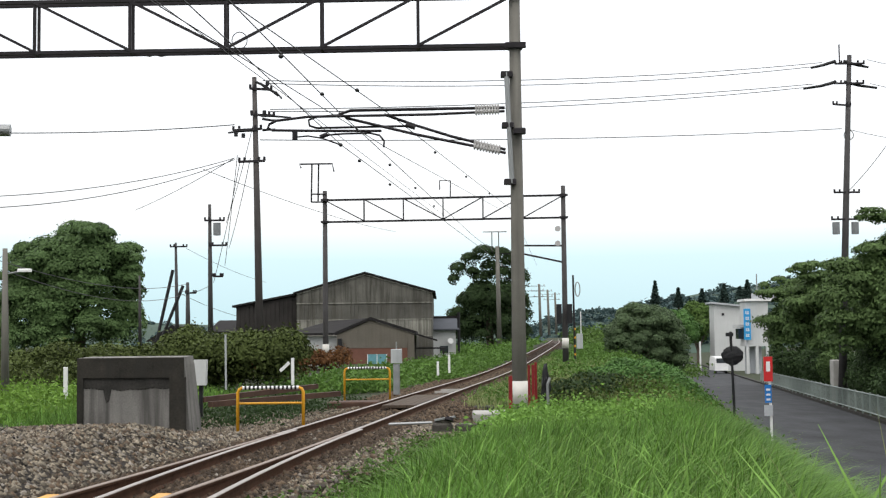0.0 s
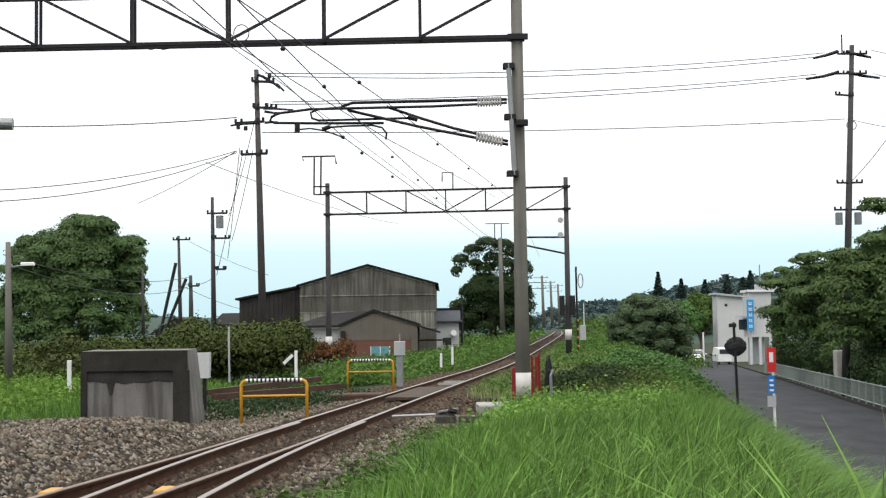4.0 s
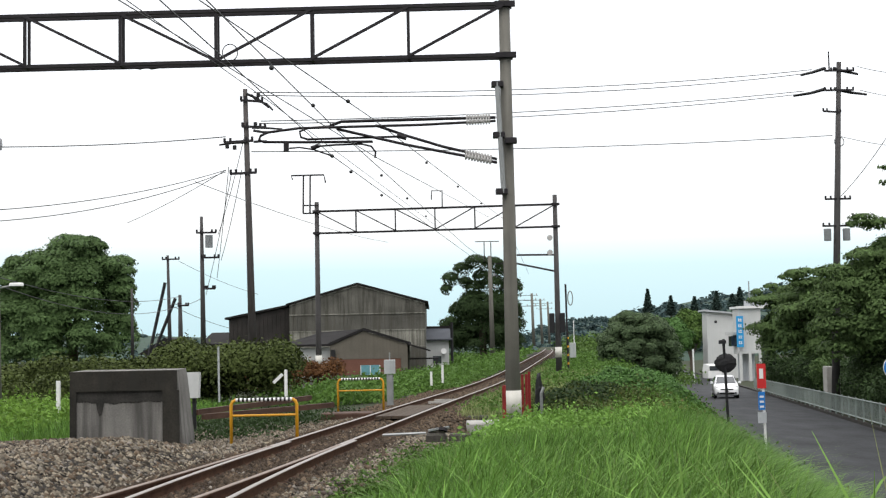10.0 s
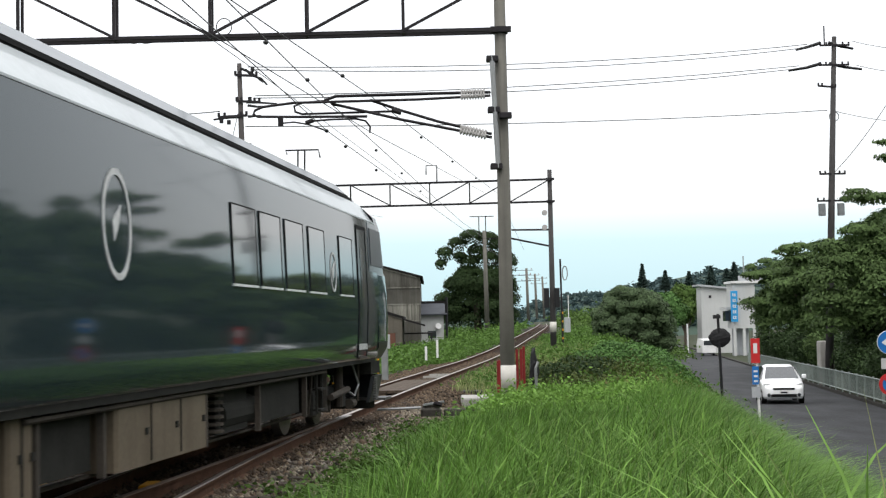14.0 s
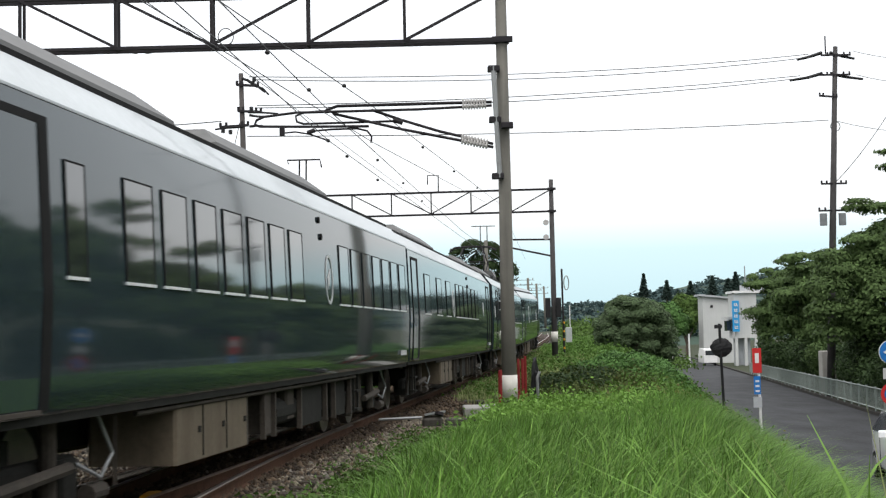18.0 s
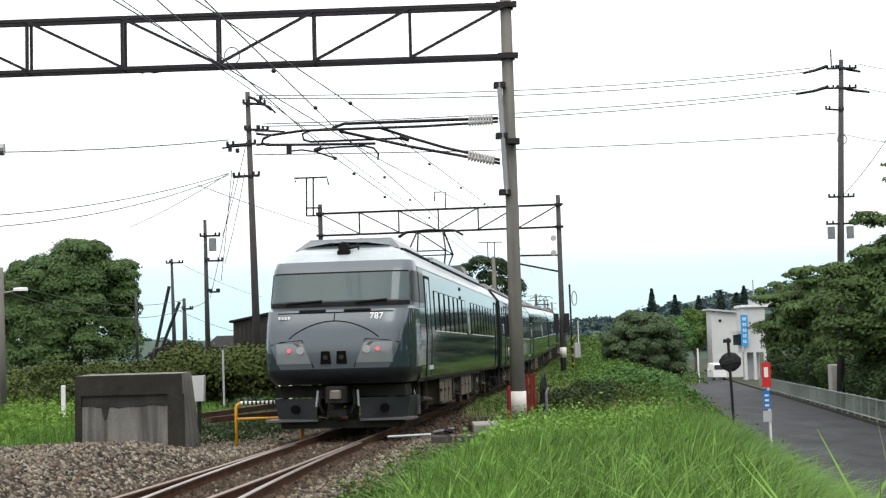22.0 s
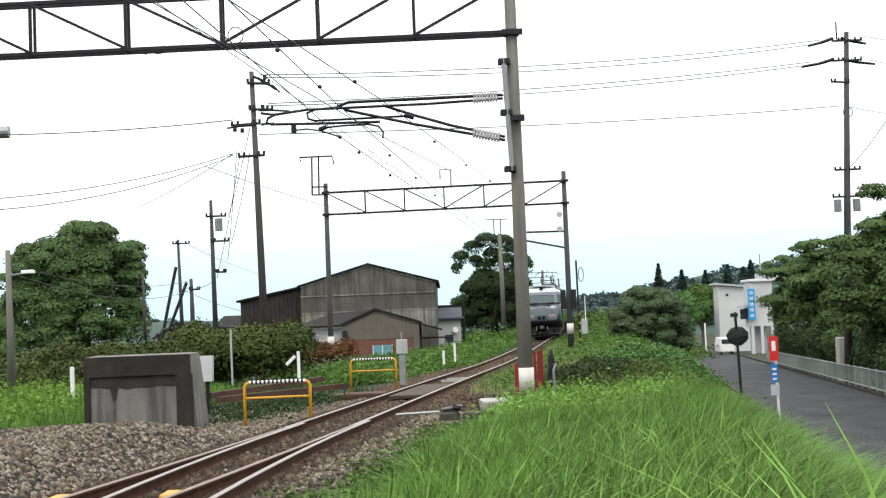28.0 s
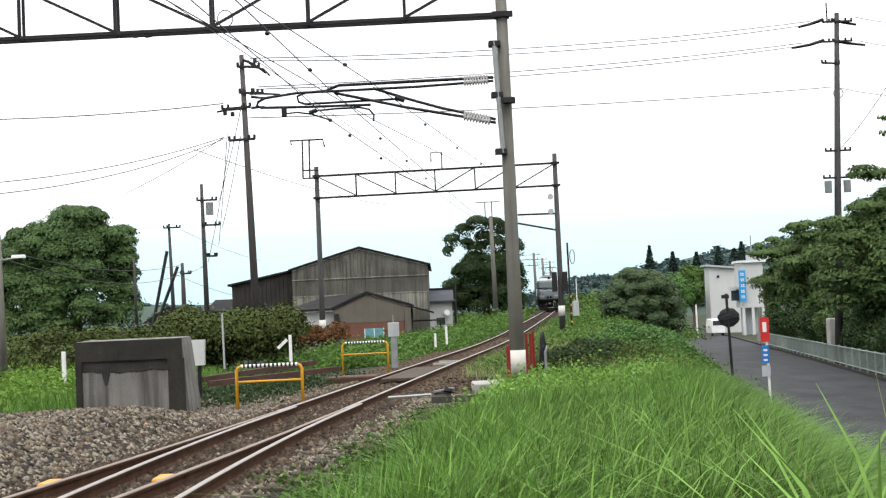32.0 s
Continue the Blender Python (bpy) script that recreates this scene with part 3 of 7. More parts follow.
# ---- overhead line portals ----
def portal(at_right, at_left, base_r, base_l, z_low, z_up, z_top, r, label, band=(0.32, 0.87), stuff=CONCRETE):
    """A lattice beam on two concrete poles over the tracks."""
    root = thing("catenary_portal", label, "catenary portal", group="portals over the line")
    a, b = Vector(at_right), Vector(at_left)
    ax = (b - a).normalized()
    for p, zb in ((at_right, base_r), (at_left, base_l)):
        po = part("pole", Geo().tube([(p[0], p[1], zb - 0.5), (p[0], p[1], zb + 3), (p[0], p[1], z_top)], r * 1.12, 16, r * 0.76), stuff, root, "grey tapered concrete pole", True)
        part("pole_band", Geo().tube([(p[0], p[1], zb + band[0]), (p[0], p[1], zb + band[1])], r * 1.16, 16), WHITE_PAINT, po, "white painted band", True)
        for z in (z_low, z_up):
            part("clamp", Geo().tube([(p[0], p[1], z - 0.07), (p[0], p[1], z + 0.07)], r * 1.1, 12).box(p[0] - r * 1.4, p[0] + r * 1.5, p[1] - r * 1.3, p[1] - r * 0.6, z - 0.06, z + 0.06), DARK_STEEL, po)
    for dy in (-0.17, 0.17):
        for z, nm in ((z_low, "lower_chord"), (z_up, "upper_chord")):
            part(nm, Geo().bar((a.x, a.y + dy, z), (b.x, b.y + dy, z), 0.075, 0.075), DARK_STEEL, root)
    n = 6
    for i in range(n + 1):
        p = a.lerp(b, i / n)
        if 0 < i < n:
            g = Geo().bar((p.x, p.y - 0.17, z_low), (p.x, p.y - 0.17, z_up), 0.07, 0.05).bar((p.x, p.y + 0.17, z_low), (p.x, p.y + 0.17, z_up), 0.06, 0.05)
            g.bar((p.x, p.y - 0.17, z_low), (p.x, p.y + 0.17, z_low), 0.05, 0.05)
            part("lattice_post", g, DARK_STEEL, root)
        if i < n:
            q = a.lerp(b, (i + 1) / n)
            lo, hi = (q, p) if i < 3 else (p, q)
            part("diagonal", Geo().bar((lo.x, lo.y - 0.2, z_low + 0.02), (hi.x, hi.y - 0.2, z_up - 0.02), 0.05, 0.06), DARK_STEEL, root)
    return root


P1, P1L = (1.63, 30.6, 0), (-11.13, 31.0, 0)
P2, P2L = (6.47, 75.0, 0), (-6.42, 76.4, 0)
front_portal = portal(P1, P1L, -0.25, -0.3, 7.96, 9.10, 10.2, 0.155, "near lattice portal of dark steel on grey concrete poles")
far_portal = portal(P2, P2L, 0.1, -0.1, 8.04, 9.24, 9.75, 0.155, "farther lattice portal of dark steel on concrete poles over the track", (0.95, 1.5), POLE_DARK)

# brackets, arms and insulators on the near portal's pole
def tube_part(name, pts, r, root, material=DARK_STEEL, label="", sides=8):
    return part(name, Geo().tube(pts, r, sides), material, root, label)


fp = front_portal
tube_part("bracket_rail", [(1.422, 30.350, 7.343), (1.512, 30.350, 4.900)], 0.055, fp, GALV)
for p in ((1.362, 30.400, 7.304), (1.371, 30.400, 6.183), (1.404, 30.400, 4.944), (1.626, 30.350, 6.048)):
    x, y, z = p
    part("pole_clamp", Geo().box(x - 0.06, x + 0.2, y - 0.1, y + 0.15, z - 0.06, z + 0.06, bevel=0.02), DARK_STEEL, fp)
tube_part("cantilever_top", [(1.381, 30.500, 6.585), (-0.266, 30.650, 6.602), (-2.017, 30.800, 6.608), (-2.271, 30.850, 6.530)], 0.035, fp)
tube_part("cantilever_top", [(1.376, 30.400, 6.493), (-0.266, 30.550, 6.461), (-2.955, 30.800, 6.479), (-3.660, 30.950, 6.422), (-3.829, 31.000, 6.356), (-3.867, 31.000, 6.267), (-3.767, 31.000, 6.216), (-2.778, 30.900, 6.178), (-1.331, 30.750, 6.140)], 0.03, fp)
tube_part("cantilever_loop", [(-2.275, 30.900, 6.526), (-2.776, 30.900, 6.493), (-2.957, 30.950, 6.427), (-2.932, 30.950, 6.301), (-2.777, 30.900, 6.241), (-0.581, 30.700, 6.237)], 0.026, fp)
tube_part("cantilever_brace", [(1.393, 30.500, 5.663), (0.224, 30.600, 5.976), (-0.580, 30.650, 6.242), (-1.266, 30.750, 6.504)], 0.032, fp)
tube_part("cantilever_brace", [(1.388, 30.400, 5.575), (0.715, 30.500, 5.744), (-0.581, 30.600, 6.034), (-2.118, 30.800, 6.445)], 0.032, fp)
tube_part("steady_arm", [(-3.259, 30.950, 6.190), (-3.260, 30.950, 5.988)], 0.06, fp)
tube_part("steady_arm", [(-3.247, 30.950, 6.051), (-2.966, 30.900, 6.066), (-2.653, 30.900, 6.012), (-2.228, 30.900, 5.856)], 0.018, fp)
tube_part("steady_arm", [(-2.653, 30.900, 6.075), (-2.148, 30.850, 6.100), (-1.583, 30.800, 6.100), (-1.371, 30.800, 6.047), (-1.273, 30.800, 5.920), (-1.286, 30.800, 5.782)], 0.022, fp)
tube_part("steady_clamp", [(-2.703, 30.900, 6.038), (-2.528, 30.900, 6.099)], 0.05, fp)
tube_part("steady_clamp", [(-0.791, 30.650, 6.257), (-0.581, 30.650, 6.192)], 0.055, fp)
for a, b in (((0.726, 30.550, 6.600), (1.270, 30.500, 6.598)), ((0.723, 30.450, 6.484), (1.265, 30.400, 6.495)), ((0.693, 30.550, 5.839), (1.283, 30.500, 5.689)), ((0.690, 30.500, 5.745), (1.277, 30.400, 5.601))):
    a, b = Vector(a), Vector(b)
    ax = (b - a).normalized()
    u = ax.orthogonal().normalized()
    w = ax.cross(u)
    rings = []
    for i in range(9):
        for k, r in ((0.1, 0.035), (0.35, 0.075), (0.65, 0.075), (0.9, 0.035)):
            c = a.lerp(b, (i + k) / 9)
            rings.append([c + (u * math.cos(2 * math.pi * j / 12) + w * math.sin(2 * math.pi * j / 12)) * r for j in range(12)])
    g = Geo().loft(rings, True, True)
    part("insulator", g, INSULATOR, fp, "pale ribbed porcelain insulator")
g = Geo()
cx, cy, cz = (-4.508, 31.100, 8.267)
g.tube([(cx + 0.17 * math.cos(i * math.pi / 12), cy, cz + 0.19 * math.sin(i * math.pi / 12)) for i in range(25)], 0.012, 5)
part("wire_coil", g, WIRE, fp, "coil of spare wire")
tube_part("beam_cable", [(-6.710, 31.400, 8.032), (-6.583, 31.400, 8.005), (-6.455, 31.400, 8.042), (-6.327, 31.400, 8.002), (-6.161, 31.400, 8.026)], 0.03, fp)

# frames and fittings on the far portal
fp = far_portal
tube_part("top_frame_post", [(-7.154, 76.300, 9.140), (-7.114, 76.300, 11.217)], 0.045, fp)
tube_part("top_frame_post", [(-6.784, 76.300, 9.136), (-6.744, 76.300, 11.213)], 0.045, fp)
tube_part("top_frame_arm", [(-7.702, 76.300, 11.006), (-7.793, 76.300, 11.224), (-6.002, 76.300, 11.236), (-5.912, 76.300, 10.801)], 0.045, fp)
tube_part("top_frame_foot", [(-7.154, 76.300, 9.140), (-6.322, 76.300, 9.131)], 0.04, fp)
tube_part("top_frame_foot", [(-7.152, 76.300, 9.573), (-6.320, 76.300, 9.565)], 0.04, fp)
tube_part("beam_bracket", [(-0.150, 75.700, 9.683), (-0.145, 75.700, 10.175), (0.437, 75.700, 10.169), (0.427, 75.700, 9.308)], 0.035, fp)
tube_part("side_arm", [(4.361, 75.100, 6.559), (6.380, 75.000, 6.531)], 0.05, fp)
tube_part("side_arm", [(4.360, 75.200, 6.110), (6.366, 75.000, 5.653)], 0.05, fp)
for p in ((6.136, 74.800, 7.427), (6.124, 74.800, 6.641)):
    part("side_insulator", Geo().disc(p, (0, 1, 0), 0.15, 0.12, 12), INSULATOR, fp)
x, y, z = (6.417, 74.700, 2.900)
part("signal_board", Geo().box(x - 0.42, x - 0.14, y, y + 0.1, z - 0.55, z + 0.5, bevel=0.02).box(x + 0.14, x + 0.42, y, y + 0.1, z - 0.55, z + 0.5, bevel=0.02), BLACK, fp, "black signal board")
tube_part("rope_wrap", [(6.488, 74.700, -0.092), (6.684, 74.600, -0.390), (6.516, 74.500, -0.980), (6.360, 74.500, -1.424)], 0.09, fp, GALV)

# ---- overhead line of the railway ----
def run(name, label, start, a, b, r=0.011, ahead=(), sag=0.0):
    """A line wire from near the viewer through a and b, carried on in line with the track."""
    a, b, start = Vector(a), Vector(b), Vector(start)
    d = start - a
    pts = [a + d * (35 / -d.y), start, a, b] + [Vector(p) for p in ahead]
    return wire(name, label, pts, r, sag)


run("contact_wire", "thin dark contact wire over the track", (-3.418, 16.100, 5.893), (-2.228, 30.900, 5.856), (2.069, 75.500, 6.457), 0.010, ahead=[(9.072, 150.000, 7.365)])
run("messenger_wire", "dark messenger wire carrying the contact wire", (-3.366, 19.000, 6.677), (-2.292, 30.800, 6.598), (1.651, 75.500, 7.133), 0.012, ahead=[(9.085, 150.000, 8.271)])
run("feeder_wire", "dark feeder cable with clamps", (-3.637, 19.200, 6.734), (-1.362, 30.700, 6.672), (3.706, 75.400, 8.539), 0.011, ahead=[(10.008, 150.000, 9.471)])
run("contact_wire", "thin dark contact wire of the loop track", (-3.900, 16.500, 5.870), (-1.261, 30.800, 5.795), (2.950, 75.500, 8.648), 0.009)
run("feeder_wire", "thin dark feeder wire beside the portal", (-4.810, 20.000, 6.963), (-3.652, 32.000, 7.230), (0.202, 76.000, 8.201), 0.009)
g = Geo()
for p in ((-2.443, 28.500, 6.571), (-1.533, 41.000, 6.681), (-0.967, 50.000, 6.975), (-0.362, 59.000, 7.186), (-1.737, 28.700, 6.681), (-0.208, 42.000, 7.169), (0.890, 52.000, 7.596), (2.113, 63.000, 8.107), (-2.766, 24.000, 6.438), (-2.241, 30.900, 5.857), (-2.132, 36.000, 6.160), (-1.576, 42.000, 6.209)):
    g.blob(p, 0.045, 1, 0.1, 6)
tagged(part("wire_clamps", g, WIRE), "small dark clamps on the overhead wires", "clamp", kind="stuff")


# ---- poles further along the line ----
def line_pole(base, top, r, arms, label):
    root = thing("line_pole", label, "line pole", base, group="poles along the railway")
    inv = Vector(base)
    d = Vector(top) - inv
    part("pole", Geo().tube([(0, 0, -0.3), tuple(d)], r, 10, r * 0.75), CONCRETE, root, "", True)
    for z, w, off in arms:
        part("arm", Geo().bar((off - w, 0, z), (off + w, 0, z), 0.07, 0.07), DARK_STEEL, root)
        for s in (-0.9, 0.9):
            part("insulator", Geo().tube([(off + w * s, 0, z), (off + w * s, 0, z + 0.3)], 0.06, 8), INSULATOR, root)
    return root


lp = line_pole((5.756, 146.000, 1.204), (5.652, 146.000, 11.305), 0.26, [(9.3, 1.2, 0.9), (8.0, 1.1, 1.3), (6.7, 0.9, 1.2)], "grey concrete line pole with arms before a tree")
for x in (-0.35, 0.35):
    part("top_frame", Geo().tube([(x - 0.3, 0, 9.5), (x - 0.3, 0, 11.6)], 0.05), DARK_STEEL, lp)
part("top_arm", Geo().bar((-1.6, 0, 11.6), (0.9, 0, 11.6), 0.08, 0.08), DARK_STEEL, lp)
line_pole((14.449, 210.000, 2.356), (14.308, 210.000, 9.864), 0.24, [(7.2, 2.0, -1.2), (6.5, 1.6, -1.0), (5.6, 1.3, -0.8)], "far grey line pole with arms")
line_pole((19.458, 260.000, 2.751), (19.268, 260.000, 10.792), 0.26, [(7.8, 2.0, -1.3), (6.8, 1.8, -1.0)], "far grey line pole with arms")
line_pole((24.818, 310.000, 2.975), (24.585, 310.000, 11.939), 0.28, [(8.6, 2.2, -1.3), (7.4, 1.8, -1.0)], "far grey line pole with arms")
sp = thing("signal_post", "thin dark post with a lamp ring beside the track", "signal post", (7.438, 80.000, 0.269))
part("post", Geo().tube([(0, 0, -0.4), (-0.05, 0, 4.9)], 0.055, 8), DARK_STEEL, sp)
for i in range(9):
    part("stripe", Geo().tube([(0, 0, 0.1 + i * 0.24), (0, 0, 0.22 + i * 0.24)], 0.062, 8), YELLOW if i % 2 else BLACK, sp)
part("ring", Geo().tube([(0.2 + 0.14 * math.cos(i * math.pi / 10), 0, 4.1 + 0.4 * math.sin(i * math.pi / 10)) for i in range(21)], 0.03, 6), GALV, sp)
cb = thing("trackside_cabinet", "small grey cabinet on the bank beside the track", "cabinet", (9.155, 95.000, 1.099))
part("body", Geo().box(-0.2, 0.2, -0.2, 0.2, -0.2, 0.8, bevel=0.03), GREY_BOX, cb)
part("mast", Geo().tube([(0.1, 0, 0.7), (0.1, 0, 2.3)], 0.03), WHITE, cb)


# ---- electricity poles ----
ZINC_DULL = mat("dull_zinc", (0.17, 0.18, 0.185), rough=0.6, metal=0.2, dark=0.8, light=1.2)

def power_pole(name, base, top, r, label, arms=(), boxes=(), material=POLE_DARK, cat="utility pole"):
    root = thing(name, label, cat, base, group="utility poles")
    d = Vector(top) - Vector(base)
    part("pole", Geo().tube([(0, 0, -0.5), tuple(d * 0.5), tuple(d)], r, 12, r * 0.55), material, root, "", True)
    for h, w, off, droop in arms:
        c = d * (h / d.z)
        part("crossarm", Geo().bar((c.x + off - w, -0.1, h), (c.x + off + w, -0.1, h + droop), 0.08, 0.09), DARK_STEEL, root)
        for s in (-0.95, -0.55, 0.55, 0.95):
            part("insulator", Geo().tube([(c.x + off + w * s, -0.1, h + droop * (s + 1) / 2), (c.x + off + w * s, -0.1, h + droop * (s + 1) / 2 + 0.16)], 0.05, 8), DARK_STEEL, root)
    for h, w, off in boxes:
        c = d * (h / d.z)
        part("transformer", Geo().tube([(c.x + off, -0.15, h), (c.x + off, -0.15, h + w)], w * 0.3, 12), ZINC_DULL, root)
    return root


lpole = power_pole("utility_pole", (-6.908, 53.000, 0.808), (-7.124, 53.000, 11.610), 0.16, "tall dark utility pole with crossarms behind the track", [(10.35, 0.42, 0.25, -0.05), (9.35, 0.45, 0.3, -0.05), (8.75, 0.55, -0.3, 0.05), (7.55, 0.5, -0.15, 0.03)], material=mat("creosoted_pole", (0.058, 0.052, 0.050), dark=0.7, light=1.3, scale=2, stretch=(4, 4, 1)))
for pts in ([(0.02, -0.1, 10.55), (0.32, -0.1, 10.3), (0.62, -0.1, 10.2), (0.85, -0.1, 9.95)], [(-0.15, -0.1, 10.6), (0.25, -0.1, 10.42), (0.7, -0.1, 10.05)], [(0.05, -0.1, 9.3), (0.5, -0.1, 9.28), (1.2, -0.1, 9.22)], [(0.1, -0.1, 9.18), (0.45, -0.1, 9.12), (0.9, -0.1, 9.12)],
            [(-0.2, -0.1, 8.75), (-0.75, -0.1, 8.72), (-1.2, -0.1, 8.66)], [(0.1, -0.1, 8.75), (0.6, -0.1, 8.78)]):
    part("strain_insulator", Geo().tube(pts, 0.055, 7, 0.035), BLACK, lpole)
for x, z in ((-0.62, 8.55), (-0.9, 8.6), (0.3, 10.55), (0.18, 9.42)):
    part("insulator_cap", Geo().disc((x, -0.1, z), (0, 0, 1), 0.075, 0.16, 8), BLACK, lpole)
upole = power_pole("utility_pole", (19.702, 70.000, -1.391), (20.567, 70.000, 15.657), 0.21, "tall utility pole with spread arms and transformers above the trees", [(16.6, 0.75, 0.0, 0.0), (15.6, 0.75, 0.0, 0.0), (14.55, 0.45, -0.35, -0.08), (10.1, 0.65, 0.0, 0.0), (8.75, 0.75, 0.0, 0.0)], [(8.0, 0.6, -0.5), (8.0, 0.6, 0.45)])
part("lightning_rod", Geo().tube([(0.36, 0, 16.6), (0.36, 0, 17.6)], 0.035, 6), DARK_STEEL, upole)
part("ring", Geo().tube([(0.72 + 0.24 * math.cos(i * math.pi / 10), 0, 13.0 + 0.24 * math.sin(i * math.pi / 10)) for i in range(21)], 0.025, 6), GALV, upole)
for s, z in ((-1, 16.75), (1, 16.75), (-1, 15.7), (1, 15.7)):
    part("strain_insulator", Geo().tube([(0.36 + 0.2 * s, 0, z), (0.36 + (0.85 + 0.1 * (z < 16)) * s, 0, z - 0.2), (0.36 + (1.45 + 0.4 * (z < 16)) * s, 0, z - 0.33)], 0.09, 8, 0.06), BLACK, upole)
tpole = power_pole("utility_pole", (-11.594, 70.000, 1.732), (-11.653, 70.000, 8.449), 0.14, "thin grey utility pole with transformer and crossarms", [(5.9, 0.5, 0.25, 0.0), (4.65, 0.45, 0.4, 0.0), (3.1, 0.25, 0.4, 0.0)], [(5.15, 0.62, 0.38)])
power_pole("utility_pole", (-17.038, 90.000, 1.821), (-17.159, 90.000, 7.979), 0.14, "slender utility pole behind the hedge", [(5.9, 0.55, 0.2, 0.0)])
power_pole("utility_pole", (-14.535, 80.000, 1.779), (-14.572, 80.000, 4.993), 0.16, "short concrete pole behind the hedge", [(2.6, 0.3, 0.2, 0.0)])
power_pole("utility_pole", (-20.502, 95.000, 1.865), (-20.556, 95.000, 6.141), 0.12, "slender pole beside a large tree")
rp = power_pole("street_lamp", (-13.079, 42.000, 0.193), (-13.121, 42.000, 4.407), 0.13, "concrete pole with a small white street lamp", material=CONCRETE, cat="street lamp")
part("lamp_arm", Geo().tube([(0, 0, 3.45), (0.35, 0, 3.5), (0.6, 0, 3.55)], 0.03, 6), GALV, rp)
part("lamp_head", Geo().box(0.35, 0.75, -0.1, 0.1, 3.5, 3.6, bevel=0.03), WHITE, rp)
for a, b in (((-16.493, 80.000, 1.415), (-15.411, 80.000, 5.711)), ((-16.381, 82.000, 2.459), (-15.200, 82.000, 4.885))):
    st = thing("pole_strut", "dark slanted timber strut of a pole", "strut", a)
    part("strut", Geo().tube([(0, 0, -0.5), tuple(Vector(b) - Vector(a))], 0.095, 8), BLACK, st)

# ---- power lines ----
for a, b, sag in (((-6.801, 53.000, 11.476), (19.190, 70.000, 15.297), 0.36), ((-6.694, 53.000, 11.366), (19.328, 70.000, 15.152), 0.46), ((-6.524, 53.000, 10.365), (18.733, 70.000, 14.210), 0.24), ((-6.524, 53.000, 10.278), (18.872, 70.000, 14.094), 0.34),
                  ((-6.913, 53.000, 9.200), (20.088, 70.000, 11.932), 0.2)):
    wire("power_line", "thin dark power line across the railway", [a, b], 0.019, sag, "power lines")
for a, b in (((21.470, 70.000, 15.417), (28.020, 75.000, 15.988)), ((21.576, 70.000, 14.209), (27.976, 75.000, 14.696)), ((20.512, 70.000, 11.871), (29.739, 80.000, 12.633)), ((19.989, 69.000, 8.635), (20.417, 60.000, 11.586)), ((19.811, 69.000, 5.425), (20.352, 62.000, 4.325))):
    wire("power_line", "thin dark power line beside the trees", [a, b], 0.016, 0.25, "power lines")
for a, b, sag in (((-7.879, 53.000, 9.794), (-16.655, 50.000, 9.136), 0.12), ((-7.880, 53.000, 8.453), (-13.622, 40.000, 5.414), 0.4), ((-7.880, 53.000, 8.518), (-13.626, 40.000, 5.739), 0.3), ((-7.880, 53.000, 8.518), (-15.356, 70.000, 8.204), 0.1),
                  ((-7.772, 53.000, 8.625), (-10.580, 68.000, 5.272), 0.15), ((-7.279, 53.000, 8.512), (-10.693, 70.000, 6.229), 0.2), ((-7.665, 53.000, 8.408), (-11.454, 70.000, 4.542), 0.2), ((-7.191, 53.000, 9.700), (-10.834, 70.000, 7.504), 0.2),
                  ((-13.269, 42.000, 4.036), (-14.636, 80.000, 4.897), 0.5), ((-12.843, 42.000, 3.642), (-14.635, 80.000, 4.349), 0.6), ((-15.144, 81.000, 4.551), (-11.623, 70.000, 4.403), 0.2), ((-15.144, 81.000, 4.388), (-13.208, 90.000, 3.225), 0.1),
                  ((-9.060, 53.000, 8.099), (-4.050, 120.000, 10.912), 0.3), ((-16.469, 90.000, 7.608), (-15.193, 120.000, 6.669), 0.2)):
    wire("power_line", "thin dark power line", [a, b], 0.020 if sag == 0.12 else 0.014, sag, "power lines")
wl_ = wire("street_cable", "dark cable with a grey float", [(-9.263, 30.000, 6.074), (-9.871, 30.000, 6.105)], 0.012)
fl = tagged(part("line_float", Geo().disc((-9.434, 30.000, 6.125), (1, 0.1, 0), 0.13, 0.3, 14), GALV), "grey rounded cylinder hanging on a cable", "cable joint")


# ---- far country ----
def hill(name, label, pts, y, depth, material, seed, count):
    """A long low wooded rise. pts: x and height of its ridge."""
    rng = np.random.default_rng(seed)
    g = Geo()
    g.loft([[(x, y + depth * 0.5 * (k - 1.0), -3 + (z + 3) * (1 - abs(k - 1)) ** 0.6) for k in (0, 0.2, 0.5, 0.8, 1.0, 1.4, 2.0)] for x, z in pts], closed=False)
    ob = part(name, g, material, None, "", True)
    tagged(ob, label, "hill", kind="structure")
    xs, zs = np.array([p[0] for p in pts]), np.array([p[1] for p in pts])
    n = count
    x = rng.uniform(xs[0], xs[-1], n)
    k = rng.uniform(0.05, 1.0, n)
    top = np.interp(x, xs, zs)
    z = -3 + (top + 3) * (1 - np.abs(k - 1)) ** 0.6
    b = np.stack([x, y + depth * 0.5 * (k - 1), z], 1)
    c = b[:, None] + rand_dirs(rng, n * 40).reshape(n, 40, 3) * rng.uniform(0.9, 2.4, (n, 1, 1)) * np.array([1, 1, 0.75])
    v, f = leaves(rng, c.reshape(-1, 3), 0.75)
    tagged(new("far_wood", cloud("far_wood", v, f, FAR_WOOD)), "green woods on a far hill, tinted blue for haze", "woods", kind="stuff")


